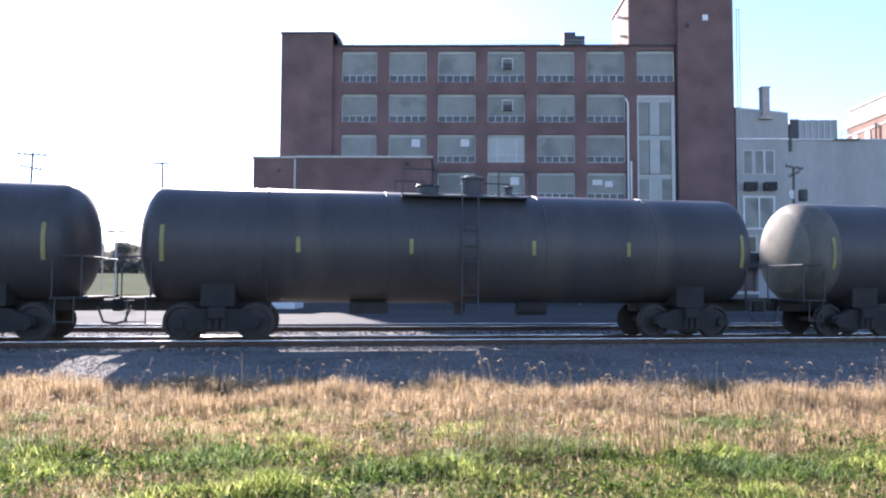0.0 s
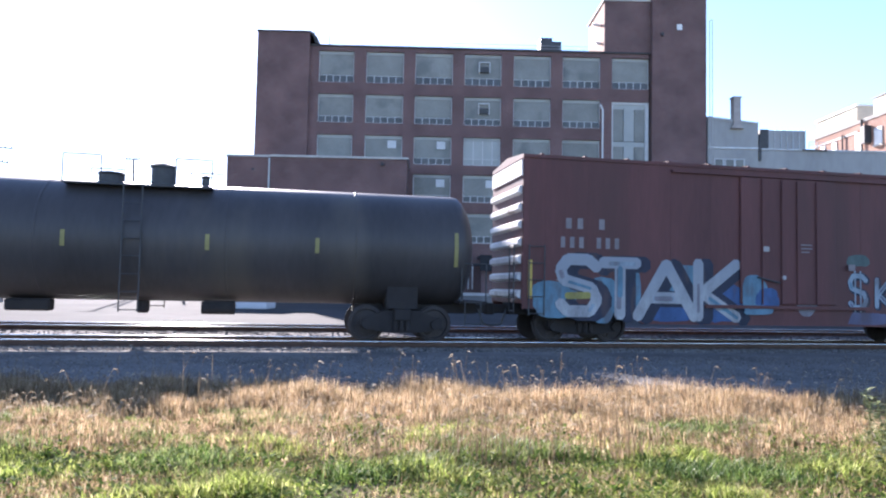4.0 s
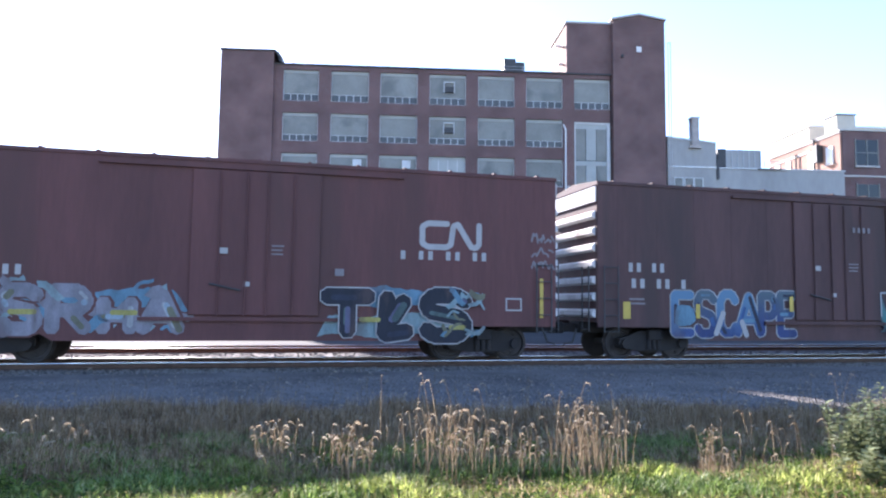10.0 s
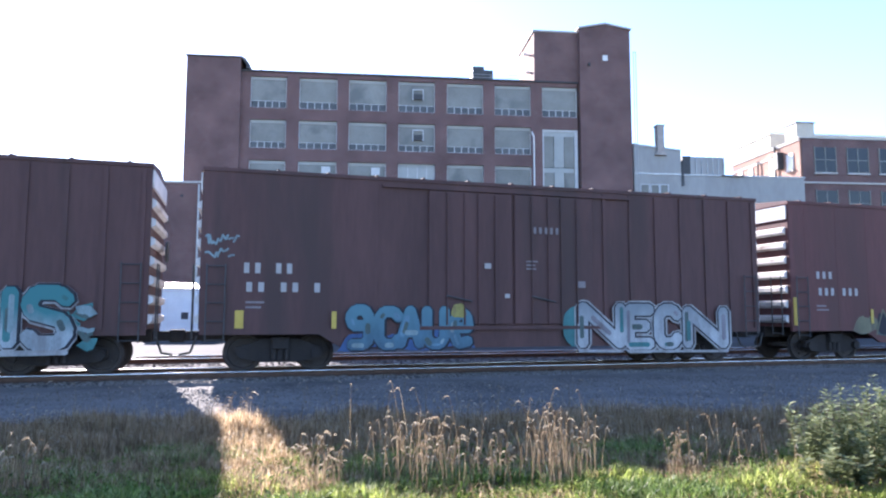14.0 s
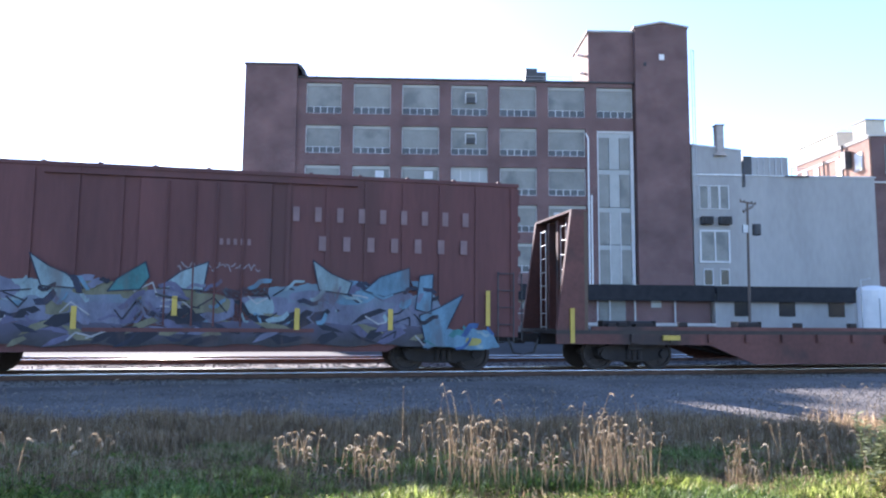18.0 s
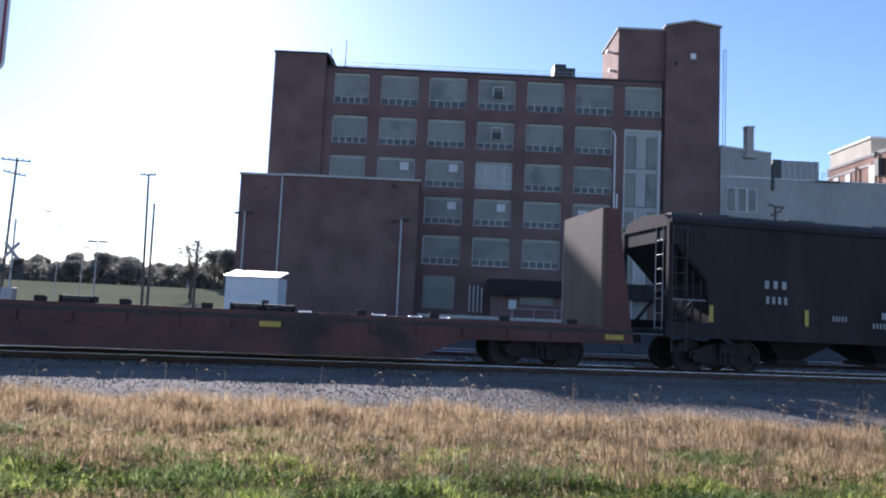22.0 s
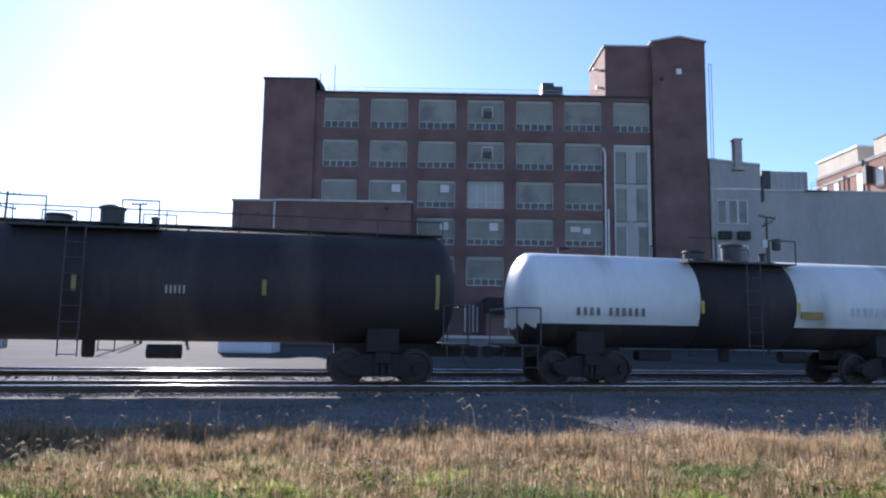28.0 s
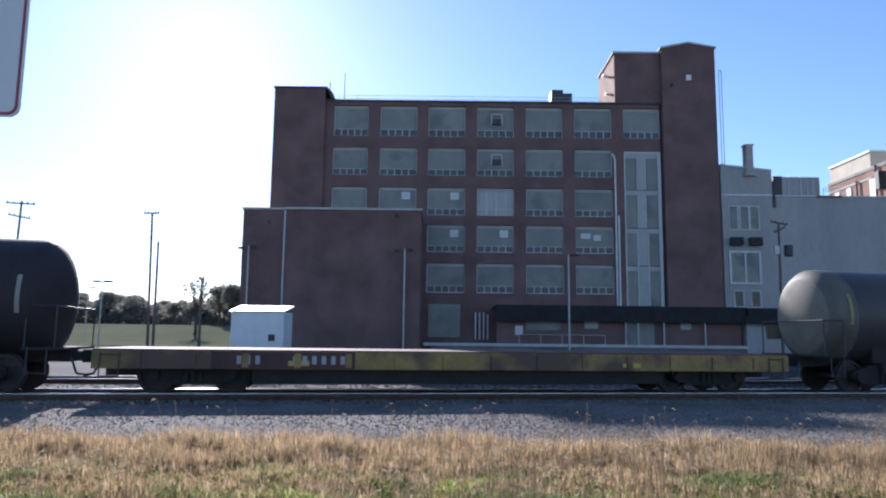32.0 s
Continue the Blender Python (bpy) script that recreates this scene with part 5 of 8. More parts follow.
def foxtails(name, spots, label):
    """Tall dry stalks, each with a drooping seed head; spots: x, y, spread, how many, height."""
    vs, fs, hv, hf = [], [], [], []
    r = random.Random(21)
    for sx, sy, spread, count, tall in spots:
        for _ in range(count):
            x, y = sx + r.gauss(0, spread), sy + r.gauss(0, spread * 0.7)
            h = tall * r.uniform(0.42, 1.12)
            a = r.uniform(0, 6.28)
            dx, dy = math.cos(a), math.sin(a)
            lean = r.uniform(0.05, 0.3) * h
            z0 = GRADE * x
            pts = [(x + dx * lean * t * t, y + dy * lean * t * t, z0 + h * t) for t in (0, 0.5, 0.85, 1.0)]
            for (p, q, w) in ((pts[0], pts[1], 0.0024), (pts[1], pts[2], 0.002), (pts[2], pts[3], 0.0016)):
                b = len(vs)
                vs += [(p[0] - w, p[1], p[2]), (p[0] + w, p[1], p[2]), (q[0] + w, q[1], q[2]), (q[0] - w, q[1], q[2])]
                fs.append((b, b + 1, b + 2, b + 3))
            # drooping head: two crossed bent strips fringed with bristles
            hx, hy, hz = pts[3]
            ln = r.uniform(0.05, 0.085)
            spine = [(hx + dx * ln * t * 0.9, hy + dy * ln * t * 0.9, hz + ln * (0.55 * t - 0.95 * t * t)) for t in (0, 0.3, 0.65, 1.0)]
            for ax, ay, az in ((-dy, dx, 0.0), (0.0, 0.0, 1.0)):
                b = len(hv)
                for (cx, cy, cz), w in zip(spine, (0.003, 0.006, 0.0055, 0.0015)):
                    hv += [(cx - ax * w, cy - ay * w, cz - az * w), (cx + ax * w, cy + ay * w, cz + az * w)]
                hf += [(b + 2 * k, b + 2 * k + 1, b + 2 * k + 3, b + 2 * k + 2) for k in range(3)]
            for k in range(5):
                cx, cy, cz = spine[1 + k % 3]
                wa, q = r.uniform(0, 6.28), r.uniform(0.010, 0.018)
                ox, oy, oz = -dy * math.cos(wa) * q, dx * math.cos(wa) * q, math.sin(wa) * q
                b = len(hv)
                hv += [(cx - dx * 0.0018, cy - dy * 0.0018, cz), (cx + dx * 0.0018, cy + dy * 0.0018, cz), (cx + ox + dx * 0.01, cy + oy + dy * 0.01, cz + oz)]
                hf.append((b, b + 1, b + 2))
    stalks = mesh_of(name, vs, fs, stalk, label, "dry grass")
    mesh_of("seed_head", hv, hf, seed, "", "", parent=stalks)


clumps = []
cr = random.Random(8)
for x, y, s, n, tall in ((-3.9, 6.75, 0.25, 40, 0.5), (-3.2, 6.8, 0.16, 34, 0.52), (-1.2, 6.7, 0.10, 32, 0.5), (-0.58, 6.65, 0.15, 55, 0.5), (0.33, 6.75, 0.24, 95, 0.62), (0.33, 6.8, 0.32, 14, 0.9), (1.1, 6.65, 0.15, 30, 0.46),
                         (1.8, 6.75, 0.20, 70, 0.64), (1.75, 6.8, 0.3, 9, 0.85), (2.95, 6.55, 0.07, 26, 0.46), (-5.0, 7.0, 0.4, 40, 0.52), (3.75, 7.0, 0.4, 24, 0.5)):
    clumps.append((x + 0.38, y, s, n, tall))
for _ in range(170):
    y = cr.uniform(8.2, 10.7)
    clumps.append((cr.uniform(-1, 1) * (0.8 * y + 1), y, 0.2, 7, cr.uniform(0.2, 0.34)))
for _ in range(130):
    y = cr.uniform(8.6, 11.0)
    clumps.append((cr.uniform(-1, 1) * (0.8 * y + 1), y, 0.25, 3, cr.uniform(0.42, 0.66)))
foxtails("foxtail_grass", clumps, "tall dry foxtail stalks with drooping pale seed heads")


def weed(x, y, tall, count, spread, seed_no):
    r = random.Random(seed_no)
    root = thing("weed_plant", pose(x, y, GRADE * x), "leafy green roadside weed with small pale leaves", "weed", "weeds beside the lawn")
    lv, lf = [], []
    for _ in range(count):
        bm = bmesh.new()
        bx, by = r.gauss(0, spread), r.gauss(0, spread)
        h = tall * r.uniform(0.55, 1.1)
        a = r.uniform(0, 6.28)
        tx, ty = bx + math.cos(a) * 0.2 * h, by + math.sin(a) * 0.2 * h
        rod(bm, (bx, by, -0.02), (tx, ty, h), 0.006, 4, 0.003)
        part("stem", bm, leafy, root)
        for _k in range(44):
            t = r.uniform(0.12, 1.03)
            px, py, pz = bx + (tx - bx) * t, by + (ty - by) * t, h * t
            la, up = r.uniform(0, 6.28), r.uniform(-0.3, 0.7)
            ln, wd = r.uniform(0.05, 0.11), r.uniform(0.016, 0.034)
            ca, sa = math.cos(la), math.sin(la)
            b = len(lv)
            lv += [(px, py, pz), (px + ca * ln * 0.5 - sa * wd, py + sa * ln * 0.5 + ca * wd, pz + up * ln * 0.5),
                   (px + ca * ln, py + sa * ln, pz + up * ln * 0.7), (px + ca * ln * 0.5 + sa * wd, py + sa * ln * 0.5 - ca * wd, pz + up * ln * 0.5)]
            lf.append((b, b + 1, b + 2, b + 3))
    lo = mesh_of("leaves", lv, lf, leafy, "", "", parent=root)
    return root


for i, (x, y, tall, count, spread) in enumerate(((5.1, 6.9, 0.62, 22, 0.2), (5.75, 7.1, 0.78, 34, 0.3), (6.3, 6.7, 0.72, 34, 0.3), (5.5, 6.2, 0.45, 22, 0.28), (4.75, 6.3, 0.3, 12, 0.2),
                                                 (7.0, 7.4, 0.85, 30, 0.3))):
    weed(x, y, tall, count, spread, 100 + i)


def stones(name, n, place, size, material, label):
    """Loose angular stones, each a squashed, twisted octahedron."""
    q, off, up = place(n)
    L_ = TRACK_LEN
    x = q / L_ - off * SLOPE / L_
    y = TRACK_Y + SLOPE * q / L_ + off / L_
    z = RAIL_Z + GRADE * x + up
    s = npr.uniform(0.5, 1.3, (n, 1)) * size
    base = np.array([(1, 0, 0), (0, 1, 0), (-1, 0, 0), (0, -1, 0), (0, 0, 0.8), (0, 0, -0.8)], float)
    j = base[None] * npr.uniform(0.6, 1.2, (n, 6, 3)) + npr.uniform(-0.25, 0.25, (n, 6, 3))
    a = npr.uniform(0, 6.28, n)
    c, sn = np.cos(a)[:, None], np.sin(a)[:, None]
    vx = j[:, :, 0] * c - j[:, :, 1] * sn
    vy = j[:, :, 0] * sn + j[:, :, 1] * c
    v = np.stack([x[:, None] + vx * s, y[:, None] + vy * s, z[:, None] + j[:, :, 2] * s * 0.8], 2).reshape(-1, 3)
    f = np.array([(0, 1, 4), (1, 2, 4), (2, 3, 4), (3, 0, 4), (1, 0, 5), (2, 1, 5), (3, 2, 5), (0, 3, 5)])
    fs = ((np.arange(n) * 6)[:, None, None] + f[None]).reshape(-1, 3)
    return mesh_of(name, v, fs, material, label, "stones")


stone_mat = island_mat("crushed_stone", [(0.082, 0.075, 0.067), (0.155, 0.144, 0.13), (0.265, 0.243, 0.219), (0.175, 0.148, 0.122)], 0.9)
# darker stones than those on the near shoulder
mat_dark_stone = island_mat("dark_ballast", [(0.04, 0.037, 0.035), (0.08, 0.074, 0.07), (0.14, 0.13, 0.12)], 0.9)
def shoulder(n):
    off = npr.uniform(-3.1, -0.8, n)
    up = np.where(off < -1.75, -0.17 - (-1.75 - off) * 0.056, -0.17) + 0.005
    return npr.uniform(-20, 24, n), off, up
stones("ballast_stones", 26000, shoulder, 0.032, stone_mat, "loose grey crushed ballast stones along the rails")
stones("ballast_stones", 9000, lambda n: (npr.uniform(-22, 26, n), npr.uniform(-0.72, 0.72, n), np.full(n, -0.165)), 0.032, stone_mat, "loose grey crushed ballast stones between the rails")
stones("ballast_stones", 16000, lambda n: (npr.uniform(-30, 30, n), npr.uniform(0.85, 8.4, n), np.full(n, -0.165)), 0.05, mat_dark_stone, "dark ballast stones between and behind the tracks")
stones("gravel_stones", 26000, lambda n: (npr.uniform(-16, 16, n), npr.uniform(-9.2, -3.0, n), np.full(n, -0.165)), 0.02, stone_mat, "small loose gravel on the service strip")


# ---- beyond the tracks ----
bark = mat("bark", (0.09, 0.07, 0.055), 0.9, vary=0.3, scale=2)
# leaf tones lifted to pale grey-brown: distance haze put into the colour
hazed_leaves = island_mat("hazed_tree_leaves", [(0.21, 0.215, 0.18), (0.24, 0.24, 0.20), (0.28, 0.26, 0.22), (0.25, 0.225, 0.195)], 0.8, 0.55)


def bank(x, y):
    """Height of the grassy rise behind the yard."""
    u = max(0.0, min(1.0, (y - 88.0) / 62.0))
    return land(x) + 3.3 * u * u * (3 - 2 * u) * max(0.0, min(1.0, (-10.0 - x) / 26.0))
pole_wood = mat("weathered_pole", (0.13, 0.10, 0.08), 0.85, vary=0.3, scale=2, stretch=(6, 6, 0.4))


def tree(seed_no, tall, spread, bare=False):
    r = random.Random(seed_no)
    t = thing("tree", pose(0, 0, 0), "far broadleaf tree with brownish autumn leaves", "tree", "trees beyond the yard")
    bm = bmesh.new()
    rod(bm, (0, 0, -0.3), (0.1, 0, tall * 0.4), 0.035 * tall, 8, 0.02 * tall)
    lobes = []
    for i in range(9 if not bare else 14):
        a = i * 2.4 + r.uniform(-0.4, 0.4)
        z0 = tall * r.uniform(0.25, 0.45)
        zz = tall * r.uniform(0.5, 0.9)
        rr = spread * r.uniform(0.35, 0.8) * (1.15 - 0.6 * (zz / tall))
        e = (math.cos(a) * rr, math.sin(a) * rr, zz)
        rod(bm, (0.08, 0, z0), e, 0.012 * tall, 5, 0.004 * tall)
        lobes.append((e, spread * r.uniform(0.32, 0.5)))
        if bare:
            for _ in range(5):
                rod(bm, e, (e[0] + r.uniform(-1, 1) * spread * 0.25, e[1] + r.uniform(-1, 1) * spread * 0.25, e[2] + r.uniform(0.1, 0.3) * spread), 0.005 * tall, 4, 0.001 * tall)
    lobes.append(((0, 0, tall * 0.85), spread * 0.4))
    part("trunk", bm, bark, t)
    lv, lf = [], []
    for (cx, cy, cz), rad_ in lobes:
        for _ in range(300 if not bare else 30):
            u = Vector((r.gauss(0, 1), r.gauss(0, 1), r.gauss(0, 0.8))).normalized() * rad_ * r.uniform(0.5, 1.1)
            s = r.uniform(0.16, 0.36) * tall / 11
            n1 = Vector((r.gauss(0, 1), r.gauss(0, 1), r.gauss(0, 1))).normalized()
            n2 = n1.orthogonal().normalized()
            c = Vector((cx, cy, cz)) + u
            b = len(lv)
            lv += [tuple(c + n1 * s), tuple(c + n2 * s * 0.8), tuple(c - n1 * s * 0.9), tuple(c - n2 * s * 0.7)]
            lf.append((b, b + 1, b + 2, b + 3))
    mesh_of("crown", lv, lf, hazed_leaves, "", "", parent=t)
    return t


kinds = [tree(1, 11.5, 4.6), tree(2, 10.0, 5.0), tree(3, 13.0, 4.8), tree(4, 8.5, 4.2), tree(5, 9.5, 3.6, True)]
tr = random.Random(3)
spots = []
for i in range(64):
    f = i / 63
    az = -0.78 + 0.66 * f + tr.uniform(-0.012, 0.012)
    d = tr.uniform(195, 245)
    spots.append((az * d, d, tr.uniform(0.68, 0.92) * (0.9 if az < -0.62 else 0.66 if -0.60 < az < -0.53 else 1.0)))
for i in range(16):
    az = -0.30 + 0.02 * i
    spots.append((az * 150, 150 + tr.uniform(-12, 12), tr.uniform(0.6, 0.8)))
for i, (x, y, s) in enumerate(spots):
    k = kinds[tr.randrange(4)]
    m = pose(x, y, bank(x, y), 0, 0, tr.uniform(0, 360)) @ Matrix.Scale(s, 4)
    if i < 4:
        k = kinds[i]
        k.matrix_basis = m
    else:
        c = copy_thing(k, pose(x, y, bank(x, y), 0, 0, tr.uniform(0, 360)))
        c.scale = (s, s, s)
kinds[4].matrix_basis = pose(-37.0, 115, bank(-37, 115), 0, 0, 40)
tagged(kinds[4], "bare leafless tree among the far trees", "tree")

# undergrowth below the trees and a long belt of woodland on the horizon
wv, wf = [], []
wr = random.Random(9)
for _ in range(34000):
    az = wr.uniform(-0.80, -0.05)
    d = wr.uniform(205, 250)
    x, y = az * d, d
    z = bank(x, y) + wr.random() * (7.0 + 1.2 * math.sin(az * 90) + 0.8 * math.sin(az * 231))
    s = wr.uniform(0.35, 0.8)
    n1 = Vector((wr.gauss(0, 1), wr.gauss(0, 1), wr.gauss(0, 1))).normalized() * s
    n2 = n1.orthogonal().normalized() * s
    c = Vector((x, y, z))
    b = len(wv)
    wv += [tuple(c + n1), tuple(c + n2), tuple(c - n1), tuple(c - n2)]
    wf.append((b, b + 1, b + 2, b + 3))
mesh_of("undergrowth", wv, wf, hazed_leaves, "brushy undergrowth along the far trees", "bushes")
wv, wf = [], []
for _ in range(60000):
    a = wr.uniform(-3.14, 3.14) if _ % 4 == 0 else wr.uniform(-0.85, 0.0)
    d = wr.uniform(330, 420)
    x, y = math.sin(a) * d, math.cos(a) * d
    z = land(x) + wr.uniform(0, 1) ** 0.8 * (11 + 3.5 * math.sin(a * 37) + 2 * math.sin(a * 83))
    s = wr.uniform(0.6, 1.4)
    n1 = Vector((wr.gauss(0, 1), wr.gauss(0, 1), wr.gauss(0, 1))).normalized() * s
    n2 = n1.orthogonal().normalized() * s
    c = Vector((x, y, z))
    b = len(wv)
    wv += [tuple(c + n1), tuple(c + n2), tuple(c - n1), tuple(c - n2)]
    wf.append((b, b + 1, b + 2, b + 3))
mesh_of("far_woods", wv, wf, hazed_leaves, "distant belt of autumn woodland", "woods")

field = mat("mown_field", (0.14, 0.145, 0.095), 0.95, vary=0.25, scale=0.03, spec=0.0)
bm = bmesh.new()
fx, fy = [-420, -320, -240, -180, -140, -110, -85, -65, -50, -40, -34, -28, -22, -16, -9], [84, 92, 100, 108, 116, 124, 132, 140, 150, 170, 200, 250, 320]
grid_v = [[bm.verts.new((x, y, bank(x, y) + 0.12)) for x in fx] for y in fy]
for ra, rb in zip(grid_v, grid_v[1:]):
    for i in range(len(fx) - 1):
        bm.faces.new((ra[i], ra[i + 1], rb[i + 1], rb[i]))
tagged(part("field", bm, field, smooth=True), "pale mown grass bank rising behind the yard", "field", kind="structure")


def utility_pole(x, y, tall, arms, label, lean=0.0):
    p = thing("utility_pole", pose(x, y, land(x), 0, lean, 0), label, "utility pole")
    bm = bmesh.new(); rod(bm, (0, 0, -0.3), (0, 0, tall), 0.13, 10, 0.09)
    part("pole", bm, pole_wood, p)
    for z, w, tilt in arms:
        bm = bmesh.new()
        box(bm, -w, w, -0.18, -0.06, z - 0.06, z + 0.06)
        bmesh.ops.rotate(bm, verts=bm.verts, cent=(0, 0, z), matrix=Matrix.Rotation(tilt, 3, "Y"))
        a = part("crossarm", bm, pole_wood, p)
        for k in (-0.9, -0.45, 0.45, 0.9):
            part("insulator", rods(((k * w, -0.12, z + 0.05 - tilt * k * w), (k * w, -0.12, z + 0.2 - tilt * k * w)), r=0.05), dark_metal, a)
    return p


utility_pole(-35.15, 60, 12.85, [(12.6, 1.25, 0.02), (11.45, 0.95, 0.16)], "weathered wooden utility pole with two crossarms", 1.4)
utility_pole(-23.3, 60, 12.05, [(11.95, 0.65, 0.0)], "slim wooden utility pole with one short crossarm", -1.5)
utility_pole(-22.85, 60, 9.5, [], "bare wooden pole standing beside a taller one", -0.5)
utility_pole(-19.0, 60, 6.4, [(6.3, 0.2, 0.0)], "short bare pole beside the yard")
rp = utility_pole(30.95, 59, 12.0, [(11.9, 0.75, 0.15), (11.3, 0.5, -0.5)], "dark utility pole with a transformer before the grey wall", 0.8)
bm = bmesh.new(); lathe(bm, [(9.0, 0.28), (9.05, 0.36), (9.95, 0.36), (10.0, 0.28)], "z", 16, (0.75, -0.1, 0))
part("transformer", bm, dark_metal, rp)
part("meter_box", boxes((-0.55, -0.1, -0.25, -0.05, 9.2, 9.9)), metal_grey, rp)


def lamp_post(x, y, tall, two=True):
    p = thing("street_lamp", pose(x, y, land(x)), "grey parking-lot lamp post with flat heads", "street lamp", "street lamps beyond the tracks")
    bm = bmesh.new(); rod(bm, (0, 0, -0.2), (0, 0, tall), 0.09, 8, 0.06)
    part("pole", bm, metal_grey, p)
    for s in ((-1, 1) if two else (1,)):
        part("lamp_head", bevelled(boxes((*sorted((s * 0.15, s * 0.95)), -0.2, 0.2, tall - 0.1, tall + 0.08)), 0.03), dark_metal, p)
    return p


lamp_post(-32.0, 70, 6.7)
lamp_post(-61.8, 90, 7.8, False)
lamp_post(12.1, 57, 8.6, False)
lamp_post(-47.6, 100, 8.0, False)

def cobra_lamp(x, y, tall, arm):
    p = thing("street_lamp", pose(x, y, land(x)), "tall street lamp with a curved arm", "street lamp", "street lamps beyond the tracks")
    bm = bmesh.new(); rod(bm, (0, 0, -0.2), (0, 0, tall - 0.5), 0.07, 8, 0.045)
    part("pole", bm, metal_grey, p)
    bm = bmesh.new()
    for u in range(4):
        c = [(arm * math.sin(v * 0.3927), 0, tall - 0.5 + 0.5 * (1 - math.cos(v * 0.3927))) for v in (u, u + 1)]
        rod(bm, *c, 0.04, 6)
    part("arm", bm, metal_grey, p)
    part("lamp_head", bevelled(boxes((*sorted((arm, arm * 1.45)), -0.12, 0.12, tall - 0.08, tall + 0.06)), 0.03), dark_metal, p)


cobra_lamp(-46.0, 90, 11.7, -1.4)

# level-crossing signal
board_back = mat("board_back", (0.17, 0.155, 0.145), 0.8, vary=0.25, scale=0.6, stretch=(0.3, 1, 4))
crossbuck_grey = mat("crossbuck_grey", (0.42, 0.41, 0.40), 0.6, vary=0.15, scale=2)
xs = thing("crossing_signal", pose(-25.85, 45, land(-25.7)), "railway crossing signal with crossbuck and red lamps", "crossing signal")
part("mast", rods(((0, 0, -0.2), (0, 0, 6.1)), r=0.07, n=8), metal_grey, xs)
for tilt in (-0.85, 0.85):
    bm = bmesh.new()
    box(bm, -0.7, 0.7, -0.14 - 0.01 * (tilt > 0), -0.12 - 0.01 * (tilt > 0), 3.95, 4.17)
    bmesh.ops.rotate(bm, verts=bm.verts, cent=(0, 0, 4.06), matrix=Matrix.Rotation(tilt, 3, "Y"))
    part("crossbuck_board", bm, crossbuck_grey, xs)
part("lamp_bar", rods(((-0.75, -0.1, 2.9), (0.75, -0.1, 2.9)), r=0.035), dark_metal, xs)
for s in (-0.6, 0.6):
    bm = bmesh.new(); lathe(bm, [(-0.2, 0.26), (-0.16, 0.28), (-0.12, 0.12), (0.1, 0.1)], "y", 16, (s, 0, 2.9))
    part("signal_lamp", bm, dark_metal, xs)
part("control_box", bevelled(boxes((-0.35, 0.35, -0.3, 0.3, 0.0, 1.7)), 0.03), metal_grey, xs)
part("gate_counterweight", boxes((0.3, 0.9, -0.15, 0.15, 2.2, 2.6)), dark_metal, xs)

copy_thing(xs, pose(-58.6, 180, land(-58.6), 0, 0, 12))

# hoarding on one post
bb = thing("billboard", pose(-77.9, 110, land(-77)), "dark blank billboard seen from behind on one steel post", "billboard")
bm = bmesh.new(); rod(bm, (0, 0, -0.3), (0, 0, 10.2), 0.55, 14)
part("post", bm, rust, bb)
part("panel", boxes((-5.0, 4.9, -0.4, 0.3, 9.9, 15.5)), board_back, bb)
part("panel_frame", boxes((-5.1, 5.0, -0.5, -0.4, 15.5, 15.75), (-5.1, 5.0, -0.5, -0.4, 9.7, 9.9), (-5.1, -4.9, -0.5, -0.4, 9.9, 15.5), (4.8, 5.0, -0.5, -0.4, 9.9, 15.5)), metal_grey, bb)
part("catwalk", boxes((-5.3, 7.0, -1.3, -0.5, 9.35, 9.5)), metal_grey, bb)

# white equipment kiosk
ks = thing("equipment_kiosk", pose(-9.85, 42.3, land(-9.85), 0, 0, -1.8), "white metal equipment kiosk with a pale roof", "kiosk")
part("body", bevelled(boxes((-1.75, 1.45, 0, 2.4, 0.05, 3.0)), 0.03), white_metal, ks)
for i in range(3):
    bm = bmesh.new()
    x0, x1 = -1.85 + i * 1.13, -1.85 + (i + 1) * 1.13 - 0.03
    v = [bm.verts.new(p) for p in ((x0, -0.12, 2.98), (x1, -0.12, 2.98), (x1, 2.5, 3.4), (x0, 2.5, 3.4), (x0, -0.12, 3.06), (x1, -0.12, 3.06), (x1, 2.5, 3.48), (x0, 2.5, 3.48))]
    for fc in ((3, 2, 1, 0), (4, 5, 6, 7), (0, 1, 5, 4), (1, 2, 6, 5), (2, 3, 7, 6), (3, 0, 4, 7)):
        bm.faces.new([v[k] for k in fc])
    part("roof_panel", bm, white_metal, ks)
part("door", bevelled(boxes((-1.6, -0.3, -0.03, 0.0, 0.15, 2.85)), 0.01), white_metal, ks)
part("door", bevelled(boxes((-0.2, 1.3, -0.03, 0.0, 0.15, 2.85)), 0.01), white_metal, ks)
part("warning_label", boxes((0.55, 0.95, -0.05, -0.032, 1.25, 1.65)), dark_metal, ks)

# white storage tank by the lean-to
st = thing("storage_tank", pose(40.2, 56.0, land(40)), "white upright storage tank with pipework", "storage tank")
bm = bmesh.new(); lathe(bm, [(0.2, 1.2), (4.1, 1.2), (4.35, 1.0), (4.5, 0.4)], "z", 28)
part("shell", bm, white_metal, st, smooth=False)
part("skirt", boxes((-1.2, 1.2, -1.2, 1.2, -0.1, 0.2)), concrete, st)
part("pipework", rods(((-1.7, -1.0, 0), (-1.7, -1.0, 4.9)), ((-1.7, -1.0, 4.9), (-0.6, -0.6, 5.1)), ((1.6, -1.0, 0), (1.6, -1.0, 4.6)), ((-0.5, -1.5, 0), (-0.5, -1.5, 3.4)), ((0.4, -1.5, 0), (0.4, -1.5, 3.4)), r=0.06), metal_grey, st)

